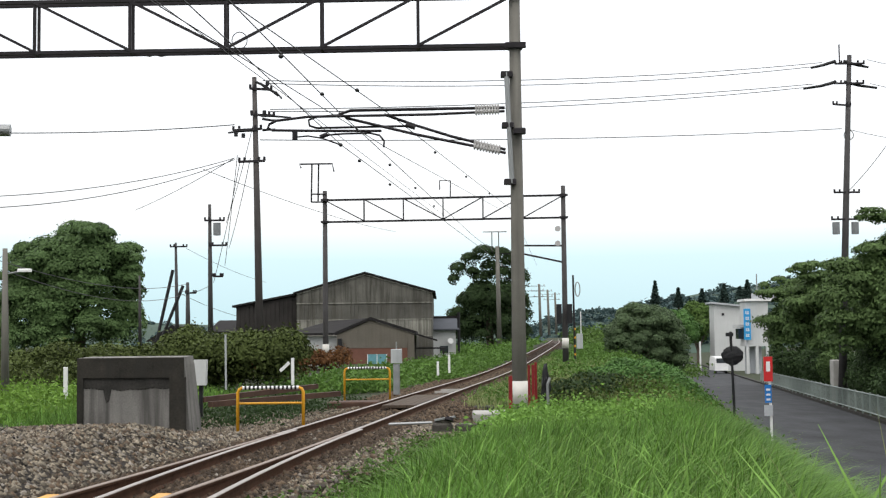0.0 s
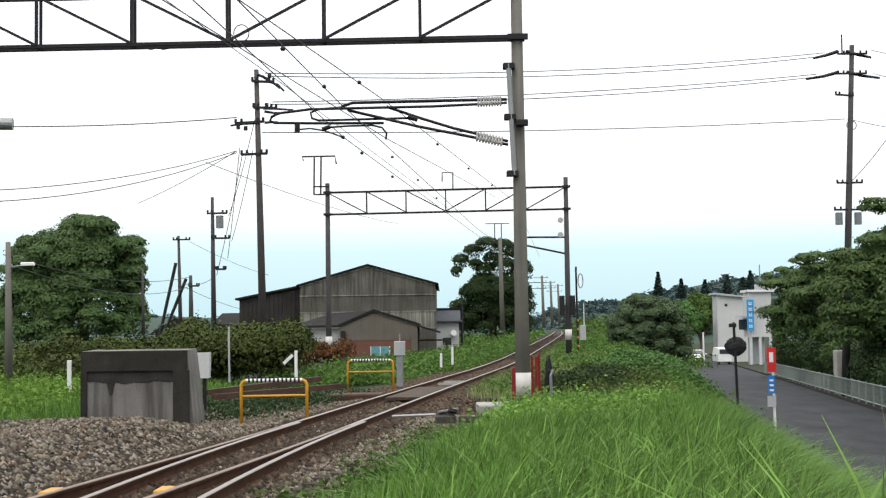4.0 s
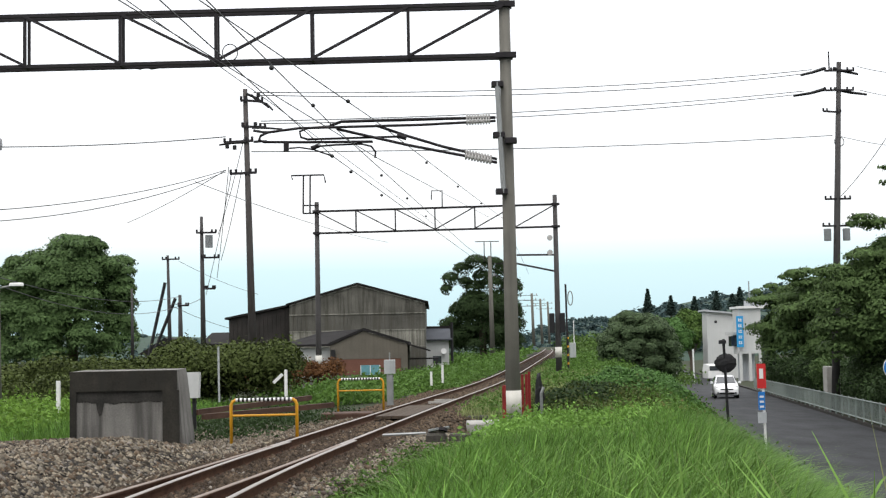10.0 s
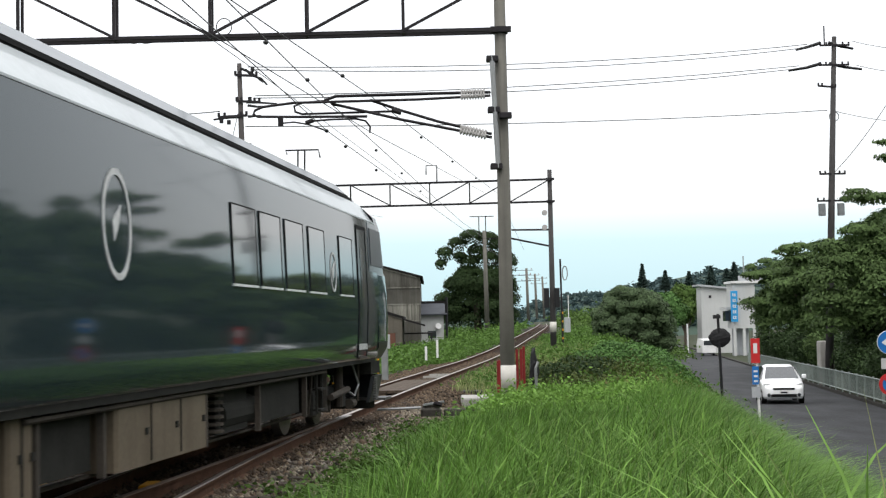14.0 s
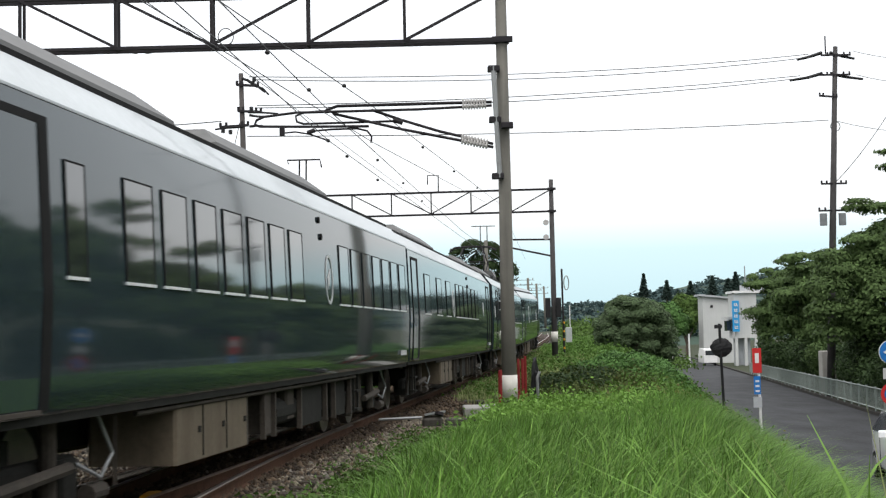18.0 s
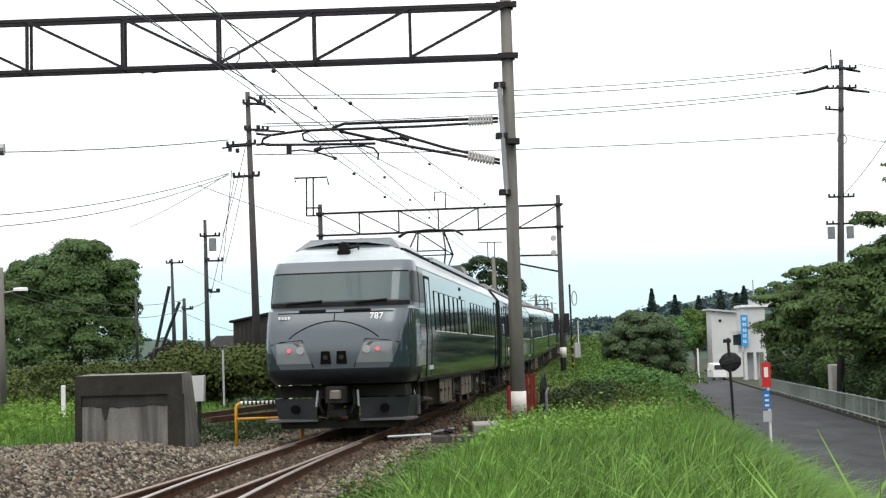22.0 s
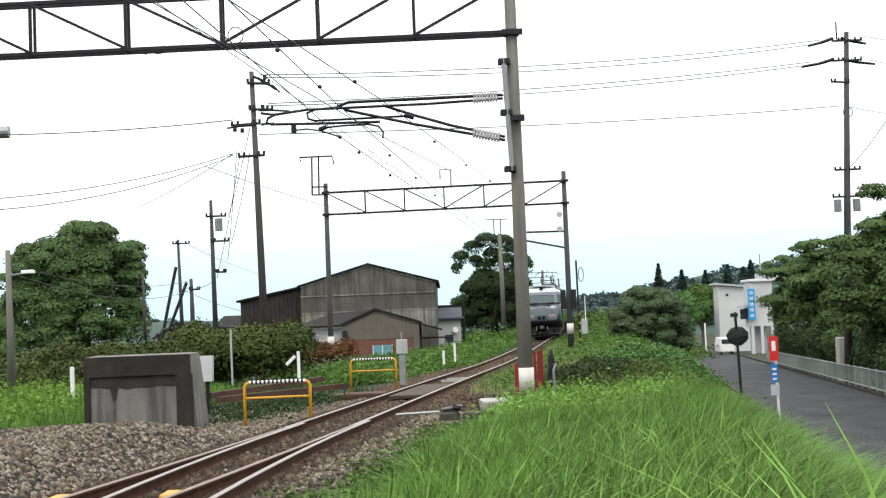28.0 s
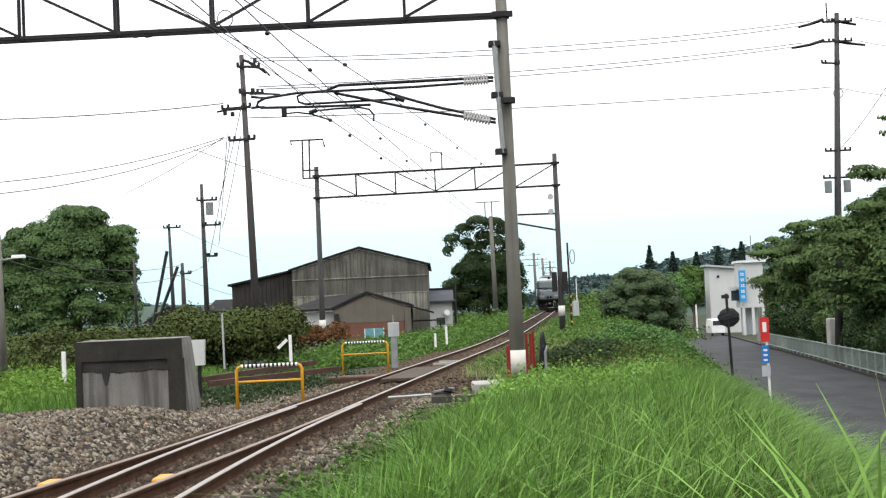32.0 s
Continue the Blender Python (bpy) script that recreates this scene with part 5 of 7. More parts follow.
def scatter(name, label, n, region, leaf, height, material, seed, clump=24, radius=0.35):
    """Low leafy weeds on the land. region(rng) gives a place (x, y)."""
    rng = np.random.default_rng(seed)
    out = []
    for _ in range(n):
        x, y = region(rng)
        h = height * rng.uniform(0.5, 1.3)
        p = np.array((x, y, land_z(x, y)))
        q = rng.normal(0, 1, (clump, 3)) * np.array((radius, radius, h * 0.33)) + np.array((0, 0, h * 0.5))
        q[:, 2] = np.abs(q[:, 2])
        out.append(p + q)
    v, f = leaves(rng, np.concatenate(out), leaf, 0.8)
    return tagged(new(name, cloud(name, v, f, material)), label, "weeds", kind="stuff")


def strip_region(u0, u1, y0, y1):
    def pick(rng):
        y = rng.uniform(y0, y1)
        return line_x(y) + rng.uniform(u0, u1), y
    return pick


scatter("weeds", "fresh green weeds on the embankment beyond the crossing", 1500, strip_region(-6.5, -2.5, 48, 130), 0.085, 0.5, LEAF_FRESH, 61, 34, 0.4)
scatter("weeds", "green weeds beside the far track", 1100, strip_region(2.7, 6.5, 48, 130), 0.085, 0.5, LEAF_FRESH, 62, 30, 0.4)
scatter("weeds", "low weeds creeping up to the far rails", 900, strip_region(1.35, 2.9, 38, 110), 0.06, 0.22, LEAF_FRESH, 75, 30, 0.3)
scatter("weeds", "low weeds creeping up to the far rails", 700, strip_region(-2.9, -1.45, 62, 120), 0.07, 0.25, LEAF_FRESH, 76, 30, 0.3)
scatter("weeds", "green weeds behind the ballast heap", 700, strip_region(-14, -7.5, 28, 44), 0.06, 0.65, LEAF_BRIGHT, 63, 40, 0.35)
scatter("weeds", "lime-green weeds round the foot of the pole", 620, lambda rng: next(iter([(line_x(y) + rng.uniform(2.9 if y < 27.5 else 3.3, 6.2), y) for y in (rng.uniform(20.5, 29.5),)])), 0.040, 0.40, LEAF_LIME, 64, 110, 0.17)
scatter("weeds", "mixed green weeds on the slope to the lane", 700, strip_region(4.5, 8.8, 30, 60), 0.05, 0.42, LEAF_FRESH, 65, 46, 0.35)
scatter("weeds", "green scrub beside the far line", 700, strip_region(3.0, 14, 128, 230), 0.2, 1.5, LEAF_TREE, 71, 30, 0.9)
scatter("weeds", "green scrub beside the far line", 500, strip_region(-12, -3, 128, 230), 0.2, 1.0, LEAF_FRESH, 72, 30, 0.9)
scatter("weeds", "dark weeds behind the pole", 300, strip_region(3.0, 6.5, 33, 44), 0.05, 0.5, LEAF_HEDGE, 66, 50, 0.3)
scatter("weeds", "low grey-green weeds on the ballast heap", 420, strip_region(-9.4, -5.6, 21, 27.2), 0.028, 0.10, leaf_mat("grey_green_weed_leaves", (0.088, 0.105, 0.065)), 74, 45, 0.24)
scatter("weeds", "dark small weeds creeping over the ballast", 170, strip_region(1.6, 3.0, 11, 25), 0.035, 0.16, LEAF_TREE, 73, 45, 0.2)
scatter("weeds", "small weeds at the edge of the ballast", 260, strip_region(1.9, 3.4, 13, 26), 0.035, 0.18, LEAF_FRESH, 67, 50, 0.2)


def blades(name, label, n, region, height, width, material, seed, lean=0.5, drift=0.0, least=0.15):
    """Curved tapering grass blades on the land."""
    rng = np.random.default_rng(seed)
    xy = np.array([region(rng) for _ in range(n)])
    z = np.array([land_z(x, y) for x, y in xy])
    root = np.column_stack([xy, z])
    a = np.where(rng.uniform(0, 1, n) < drift, rng.normal(-0.2, 0.7, n), rng.uniform(0, 6.283, n))
    d = np.column_stack([np.cos(a), np.sin(a), np.zeros(n)])
    s = np.column_stack([-np.sin(a), np.cos(a), np.zeros(n)])
    h = (height * rng.uniform(0.55, 1.25, n))[:, None]
    bend = (lean * rng.uniform(least, 1.2, n))[:, None] * h
    w = (width * rng.uniform(0.6, 1.3, n))[:, None]
    rings = []
    for t, k in ((0, 0.8), (0.4, 1.0), (0.75, 0.7), (1.0, 0.08)):
        c = root + d * bend * t * t + np.array((0, 0, 1)) * h * (t - 0.28 * t * t * (bend / h))
        rings += [c - s * w * k / 2, c + s * w * k / 2]
    v = np.stack(rings, 1).reshape(-1, 3)
    k = (np.arange(n) * 8)[:, None]
    f = np.stack([k + np.array([2 * i, 2 * i + 1, 2 * i + 3, 2 * i + 2]) for i in range(3)], 1).reshape(-1, 4)
    return tagged(new(name, cloud(name, v, f, material)), label, "grass", kind="stuff")


def bank_region(rng):
    """The grassy bank, but for the weeds by the pole."""
    while True:
        y = rng.uniform(9, 27)
        u = rng.uniform(3.0, 9.2)
        if not (y > 20.0 and u < 5.0 + 0.12 * (y - 20)) and math.sin(u * 2.1 + 1.3 * math.sin(y * 0.9)) + rng.uniform(-1, 1.6) > -0.5:
            return line_x(y) + u, y


blades("tall_grass", "tall bright green grass on the bank", 95000, bank_region, 0.68, 0.015, GRASS, 81, 1.1, drift=0.45)
def arch_region(rng):
    """Clumps of long arching grass on the near part of the bank."""
    y = rng.uniform(8.5, 16)
    k = round(rng.uniform(3.4, 8.6) / 0.45) * 0.45
    return line_x(y) + k + rng.normal(0, 0.16), round(y / 0.6) * 0.6 + rng.normal(0, 0.16)


blades("tall_grass", "long arching bright grass blades on the bank", 5200, arch_region, 0.86, 0.017, LEAF_LIME, 78, 1.6, drift=0.7)
blades("tall_grass", "pale drying grass among the green", 9000, bank_region, 0.64, 0.008, GRASS_DRY, 82, 1.0, drift=0.6)
blades("grass", "green grass on the slope to the lane", 30000, strip_region(4.5, 9.2, 26, 58), 0.38, 0.016, GRASS, 83, 0.7)
blades("grass", "grass at the edge of the ballast", 9000, strip_region(2.2, 4.0, 13, 30), 0.22, 0.010, GRASS, 84, 0.7)
blades("grass", "green grass behind the concrete block", 16000, strip_region(-15, -6, 27, 46), 0.5, 0.016, GRASS, 85, 0.6)
blades("grass", "thin dry grass beside the far rails", 7000, strip_region(1.3, 3.0, 36, 90), 0.3, 0.02, GRASS_DRY, 90, 0.7)
blades("grass", "dry grass beside the far pole", 6000, strip_region(2.5, 5.0, 50, 80), 0.5, 0.02, GRASS_DRY, 86, 0.6)
blades("grass", "green grass along the far line", 8000, strip_region(-6.5, -2.4, 60, 130), 0.35, 0.03, GRASS, 87, 0.6)
blades("grass", "green grass along the far line", 8000, strip_region(2.5, 6.5, 60, 130), 0.35, 0.03, GRASS, 89, 0.6)


def viewer_region(rng):
    """Rough grass round the viewer's feet and behind."""
    while True:
        y, u = rng.uniform(-14, 8.5), rng.uniform(3.0, 9.3)
        x = line_x(y) + u
        if x > loop_x(y) + 1.6 and x < road_left(y) - 0.5 and not (abs(x) < 0.35 and abs(y) < 0.35):
            return x, y


blades("grass", "rough green grass on the bank", 24000, viewer_region, 0.34, 0.014, GRASS, 79, 0.9)


def near_region(rng):
    y = rng.uniform(4.4, 7.0)
    return (0.335 - 0.085 * rng.uniform(0, 1) ** 1.3) * y, y


blades("reed_grass", "broad arching reed leaves close to the viewer", 90, near_region, 1.36, 0.026, LEAF_LIME, 88, 0.95, least=0.5)
blades("dry_stalks", "thin dry pale grass stalks close to the viewer", 10, near_region, 1.35, 0.008, GRASS_DRY, 98, 0.6)

rg = np.random.default_rng(78)
for i, (ya, yb) in enumerate(((44, 58), (58, 74), (74, 92), (92, 116))):
    shrub("hedge", "dark overgrown hedge behind the lane fence", [(road_right(y) + rg.uniform(1.2, 3.2), y, road_z(y) + rg.uniform(0.5, 2.1), rg.uniform(0.8, 1.3), rg.uniform(0.8, 1.3), rg.uniform(0.7, 1.3)) for y in np.linspace(ya, yb, 20)], 22000 - 1500 * i, 0.085 + 0.01 * i, LEAF_DEEP, 90 + i, "hedge")
shrub("hedge", "dark bushes between the track and the lane", [(line_x(y) + u, y, land_z(line_x(y) + u, y) + 0.25, r, r, r * 0.8) for u, y, r in ((4.0, 36, 0.6), (4.8, 37, 0.65), (5.2, 42, 0.6), (4.4, 44, 0.6))], 6000, 0.06, LEAF_DEEP, 96, "bush")
blades("dry_grass", "dry tan grass beside the track", 1500, strip_region(3.0, 4.6, 38, 50), 0.6, 0.012, GRASS_DRY, 99, 0.5)
shrub("bush", "olive bush between the trees behind the lane fence", [(21.6 + a, 78 + a, -0.6 + c, 0.7, 0.8, 0.8) for a, c in ((0, 0), (0.5, 0.8), (-0.4, 0.5), (0.9, -0.2))], 6000, 0.08, LEAF_CHERRY, 94)
scatter("weeds", "weeds between the barriers and the track", 110, strip_region(-5.5, -1.9, 28, 42), 0.045, 0.3, LEAF_DEEP, 68, 40, 0.25)
scatter("weeds", "brownish weeds on the slope", 260, strip_region(5.5, 9.5, 24, 36), 0.045, 0.35, leaf_mat("brownish_weed_leaves", (0.13, 0.125, 0.045)), 69, 40, 0.3)
scatter("weeds", "leafy weeds among the tall grass", 300, strip_region(2.6, 8.0, 13, 25), 0.05, 0.35, LEAF_FRESH, 70, 40, 0.25)

PLANK_PALE = mat("orange_brown_wood", (0.30, 0.17, 0.08), rough=0.8, scale=4, bump=0.2)

# ---- block, crossing fences and trackside things ----
blk = thing("concrete_block", "weathered concrete block with black stains beside the ballast", "concrete block", (-6.05, 28, -0.2))
part("body", Geo().loft([[(-1.08, -0.5, -0.2), (1.1, -0.5, -0.2), (1.17, 0.5, -0.2), (-1.08, 0.5, -0.2)], [(-1.08, -0.5, 1.3), (0.98, -0.5, 1.3), (1.0, 0.5, 1.3), (-1.08, 0.5, 1.3)],
                         [(-1.08, -0.5, 1.44), (0.96, -0.5, 1.44), (0.97, 0.5, 1.46), (-1.06, 0.5, 1.46)]], True, True), STAINED, blk)
part("rim", Geo().box(-1.1, 0.98, -0.56, -0.502, 1.05, 1.44, bevel=0.01), MOSSY, blk, "blackened concrete rim")
part("side_pier", Geo().box(0.70, 1.02, -0.56, -0.502, -0.2, 1.05), MOSSY, blk)
rng = np.random.default_rng(5)
# Band painted as the shadow in the recess under the rim, plus a blot.
top = [(-0.98 + 1.68 * i / 110, 1.05) for i in range(111)]
low = [(x, 0.84 + 0.015 * math.sin(i * 0.071 + 1) + 0.012 * math.sin(i * 0.23) + rng.uniform(-0.02, 0.01) - 0.25 * math.exp(-((i - 30) / 4.0) ** 4)) for i, (x, z) in enumerate(top)]
part("slot_shade", Geo().loft([[(x, -0.515, z) for x, z in top], [(x, -0.515, z) for x, z in low], [(x, -0.502, z - 0.01) for x, z in low]], closed=False), DARK_CONCRETE, blk, "black band painted as the shadow slot under the rim, with a dark blot")
part("side_pier", Geo().box(-1.1, -0.98, -0.56, -0.502, -0.2, 1.05), MOSSY, blk)


def rail_fence(at, w, h, r, label, turn=0.0):
    root = thing("crossing_fence", label, "barrier", at, "fences at the crossing", turn=turn)
    c = 0.09
    pts = [(-w / 2, 0, -0.3), (-w / 2, 0, h - c), (-w / 2 + 0.03, 0, h - 0.03), (-w / 2 + c, 0, h), (w / 2 - c, 0, h), (w / 2 - 0.03, 0, h - 0.03), (w / 2, 0, h - c), (w / 2, 0, -0.3)]
    part("hoop", Geo().tube(pts, r, 10), YELLOW, root, "", True)
    part("mid_rail", Geo().tube([(-w / 2, 0, h * 0.52), (w / 2, 0, h * 0.52)], r * 0.7, 8), YELLOW, root)
    n = 27
    for i in range(n):
        a = -w / 2 + c + (w - 2 * c) * i / n
        b = a + (w - 2 * c) / n
        part("stripe", Geo().tube([(a, 0, h), (b, 0, h)], r * 1.08, 10), BLACK if i % 2 else WHITE, root)
    return root


fx, fy, fz = (-3.389, 27.500, -0.012)
rail_fence((fx, fy, 0.0), 1.27, 0.63, 0.032, "yellow tubular barrier with a black and white striped top rail", 3)
fx, fy, fz = (-2.133, 39.000, 0.182)
rail_fence((fx, fy, 0.12), 1.25, 0.66, 0.03, "yellow tubular barrier standing in weeds", 3)


def simple(name, label, category, geo, material, group=""):
    return tagged(part(name, geo, material), label, category, group)


# rusty beams and plates of the old crossing
for i, (a, b) in enumerate((((-5.320, 31.000, 0.267), (-3.266, 36.000, 0.383)), ((-4.980, 30.000, 0.210), (-2.541, 34.000, 0.263)))):
    simple("rusty_beam", "long rusty steel beam lying behind the barrier", "beam", Geo().bar(a, b, 0.12, 0.12), RUST_PLATE, "old rusty beams")
simple("rusty_plate", "dark rust-brown steel plate beside the track", "plate", Geo().box(-3.0, -1.7, 36.0, 37.2, -0.5, -0.03, bevel=0.03), RUST_PLATE)
simple("crossing_slab", "dark wooden walkway between the barriers", "walkway", Geo().box(-4.6, -1.2, 31.5, 34.0, -0.5, -0.28, bevel=0.03), SLEEPER)
simple("concrete_slab", "pale concrete slab beside the pole", "slab", Geo().box(0.65, 1.55, 31.8, 33.4, -0.6, -0.14, bevel=0.03), PALE_CONCRETE)
simple("culvert_wall", "dark concrete edge beside the track", "wall", Geo().box(0.3, 1.3, 36.5, 37.2, -0.7, -0.2, bevel=0.03), DARK_CONCRETE)
deck = thing("crossing_deck", "brown wooden planks between the rails", "deck", kind="structure")
for i in range(5):
    xo = -0.42 + i * 0.2
    g = Geo()
    g.loft([[(line_x(y) + xo, y, -0.1), (line_x(y) + xo + 0.185, y, -0.1), (line_x(y) + xo + 0.185, y, -0.03), (line_x(y) + xo, y, -0.03)] for y in (34.0, 37, 40.5)], True, True)
    part("plank", g, PLANK, deck)
for y in (44.5, 46.2):
    simple("track_plate", "pale plate lying between the rails", "plate", Geo().box(line_x(y) - 0.35, line_x(y) + 0.4, y - 0.12, y + 0.12, -0.14, -0.07), PALE_CONCRETE)
# red posts round the pole's foot
for p, h in (((1.410, 29.900, -0.055), 0.75), ((1.889, 31.500, -0.104), 0.95), ((1.996, 31.800, -0.121), 0.95), ((2.073, 32.000, -0.131), 1.0), ((1.452, 31.300, -0.090), 0.7)):
    simple("guard_post", "dark red wooden guard post beside the pole", "post", Geo().box(p[0] - 0.03, p[0] + 0.03, p[1] - 0.03, p[1] + 0.03, -0.4, h, bevel=0.008), RED, "red guard posts")
# point machine
DIRTY_IRON = mat("oily_cast_iron", (0.045, 0.040, 0.034), rough=0.6, dark=0.5, light=1.6, scale=6, fine=40, bump=0.3)
pm = thing("point_machine", "dark low point machine with rods beside the rail", "machine", (-0.022, 24.500, 0.092))
part("body", Geo().box(-0.2, 0.16, -0.14, 0.14, -0.15, 0.0, bevel=0.04), DIRTY_IRON, pm)
part("cover", Geo().blob((-0.02, 0.0, 0.0), (0.17, 0.12, 0.09), 3, 0.2), DIRTY_IRON, pm)
part("crank", Geo().disc((0.1, -0.1, 0.06), (0.2, 0.3, 1), 0.08, 0.05, 12), DARK_STEEL, pm)
part("lever", Geo().bar((-0.15, -0.12, 0.05), (0.2, -0.05, 0.10), 0.05, 0.03), GALV, pm)
part("gear_case", Geo().box(0.2, 0.5, -0.1, 0.12, -0.15, -0.02, bevel=0.03), DIRTY_IRON, pm)
for dy in (-0.08, 0.1):
    part("rod", Geo().tube([(-0.95, dy, -0.02), (-0.2, dy, 0.0)], 0.018, 6), GALV, pm)
part("rod", Geo().tube([(0.45, 0.0, -0.05), (1.0, 0.02, -0.06)], 0.03, 8), DIRTY_IRON, pm)
# meter cabinets and posts
mc = thing("meter_cabinet", "grey metal cabinet on a post behind the track", "cabinet", (-1.455, 43.000, 0.294))
part("box", Geo().box(-0.17, 0.17, -0.12, 0.12, 0.55, 0.98, bevel=0.02), GREY_BOX, mc)
part("lower_box", Geo().box(-0.10, 0.10, -0.1, 0.1, -0.4, 0.53, bevel=0.02), GALV, mc)
part("mast", Geo().tube([(0, 0, 0.98), (0, 0, 1.2)], 0.02), GALV, mc)
wc = thing("white_cabinet", "pale grey cabinet behind the concrete block", "cabinet", (-5.345, 31.000, 0.367))
part("body", Geo().loft([[(-0.12, -0.12, 0.22), (0.11, -0.12, 0.22), (0.11, 0.12, 0.22), (-0.12, 0.12, 0.22)], [(-0.17, -0.12, 0.78), (0.13, -0.12, 0.78), (0.13, 0.12, 0.78), (-0.17, 0.12, 0.78)]], True, True), WHITE_WALL, wc)
part("leg", Geo().box(-0.04, 0.04, -0.04, 0.04, -0.5, 0.22), BLACK, wc)
for p, q, nm in (((-9.668, 36.000, 0.435), (-9.686, 36.000, 0.938), "white_post"), ((-9.206, 36.000, 0.358), (-9.224, 36.000, 0.905), "white_post"), ((-4.946, 46.000, 0.429), (-5.036, 46.000, 1.000), "white_post"), ((0.219, 62.000, 0.406), (0.175, 62.000, 0.902), "white_post"), ((-0.270, 60.000, 0.350), (-0.363, 60.000, 0.639), "white_post")):
    simple(nm, "slim white post standing in the grass", "post", Geo().box(p[0] - 0.05, p[0] + 0.05, p[1] - 0.04, p[1] + 0.04, p[2] - 0.3, q[2], bevel=0.01), WHITE, "white posts")
simple("marker_post", "thin pale marker pole standing in weeds", "post", Geo().tube([(-5.883, 38.000, 0.255), (-5.897, 38.000, 1.744)], 0.028, 8), GREY_BOX)
simple("brace", "white slanted brace beside a post", "brace", Geo().bar((-5.351, 46.000, 0.580), (-5.055, 46.000, 0.853), 0.1, 0.1), WHITE)

op = thing("old_post", "dark overgrown post with a grey pipe", "post", (2.364, 33.000, -0.080))
part("post", Geo().blob((0, 0, 0.45), (0.11, 0.1, 0.55), 5, 0.3, 8), BLACK, op)
part("pipe", Geo().tube([(0.05, -0.12, -0.2), (0.04, -0.12, 0.55), (0.1, -0.1, 0.7)], 0.035, 8), GALV, op)
tw = thing("broken_frame", "broken orange-brown wooden frame in the weeds", "frame", (5.339, 36.000, -0.438))
part("board", Geo().bar((-0.08, 0, -0.1), (0.0, 0, 0.42), 0.05, 0.09), PLANK_PALE, tw)
part("board", Geo().bar((0.0, 0, 0.42), (0.2, 0, 0.28), 0.05, 0.07), PLANK_PALE, tw)
part("board", Geo().bar((0.2, 0, 0.28), (0.24, 0, -0.1), 0.05, 0.07), PLANK_PALE, tw)

# ---- lane: fence, signs, mirror ----
def lane_fence():
    root = thing("lane_fence", "pale steel railing with slim bars along the lane", "fence")
    y = 24.0
    me_post = Geo().box(-0.03, 0.03, -0.03, 0.03, 0, 0.95).mesh("post", FENCE_GREY)
    me_bar = Geo().box(-0.011, 0.011, -0.011, 0.011, 0.12, 0.86).mesh("bar", FENCE_GREY)
    k = 0
    far = Geo()
    while y < 112:
        p = (road_right(y) + 0.1, y, road_z(y) + 0.14)
        if k % 8 == 0:
            o = new("post", me_post)
            o.parent = root
            o.location = p
        elif 44 < y < 86:
            o = new("bar", me_bar)
            o.parent = root
            o.location = p
        else:
            far.box(p[0] - 0.011, p[0] + 0.011, p[1] - 0.011, p[1] + 0.011, p[2] + 0.12, p[2] + 0.86)
        y += 0.25
        k += 1
    tagged(part("railing_rest", far, FENCE_GREY, root), kind="stuff")
    for z in (0.12, 0.88):
        ys = span(24, 112, 4)
        part("top_rail" if z > 0.5 else "bottom_rail", Geo().tube([(road_right(y) + 0.1, y, road_z(y) + 0.14 + z) for y in ys], 0.028, 6), FENCE_GREY, root)


lane_fence()
bx, by, bz = (9.059, 44.000, -1.647)
mir = thing("traffic_mirror", "dark round traffic mirror seen from behind on a black post", "traffic mirror", (bx, by, bz))
part("post", Geo().tube([(0, 0, -0.6), (-0.1, 0, 3.35)], 0.045, 10), BLACK, mir)
part("mirror_back", Geo().blob((-0.05, 0.03, 2.6), (0.33, 0.08, 0.30), 8, 0.10, 14), BLACK, mir)
part("mirror_glass", Geo().disc((-0.04, 0.115, 2.6), (0.15, 1, 0), 0.25, 0.02, 28), GALV, mir)
part("top_cap", Geo().box(-0.25, -0.02, -0.06, 0.06, 3.2, 3.32, bevel=0.02), BLACK, mir)
bx, by, bz = (9.946, 43.000, -1.825)
sg = thing("banner_sign", "narrow red, blue and white sign on a white post", "sign", (bx, by, bz))
part("post", Geo().tube([(0, 0, -0.3), (-0.04, 0, 2.75)], 0.04, 10), WHITE, sg)
part("red_panel", Geo().box(-0.22, 0.05, -0.07, -0.045, 2.0, 2.75), RED_SIGN, sg)
part("panel_mark", Geo().box(-0.15, -0.03, -0.08, -0.074, 2.3, 2.6), WHITE, sg)
part("blue_panel", Geo().box(-0.2, 0.0, -0.07, -0.045, 1.35, 1.9), BLUE_SIGN, sg)
for z in (1.45, 1.6, 1.75):
    part("panel_mark", Geo().box(-0.16, -0.04, -0.08, -0.074, z - 0.03, z + 0.03), WHITE, sg)
part("small_panel", Geo().box(-0.23, 0.03, -0.07, -0.045, 0.95, 1.28), GREY_WALL, sg)
bx, by, bz = (11.763, 37.000, -0.925)
rs = thing("road_sign", "round blue and red road signs on one post", "road sign", (bx + 0.25, by, road_z(37) - 0.1))
part("post", Geo().tube([(0, 0, -0.2), (0, 0, 3.1)], 0.035, 10), GALV, rs)
part("blue_disc", Geo().disc((0, -0.05, 2.72), (0, 1, 0), 0.30, 0.02, 28), BLUE_SIGN, rs)
part("white_rim", Geo().disc((0, -0.045, 2.72), (0, 1, 0), 0.315, 0.02, 28), WHITE, rs)
part("arrow", Geo().loft([[(-0.2, y, 2.72), (-0.04, y, 2.6), (-0.04, y, 2.67), (0.2, y, 2.67), (0.2, y, 2.77), (-0.04, y, 2.77), (-0.04, y, 2.84)] for y in (-0.075, -0.065)], True, True), WHITE, rs)
part("white_plate", Geo().box(-0.22, 0.22, -0.06, -0.04, 2.02, 2.3), WHITE_WALL, rs)
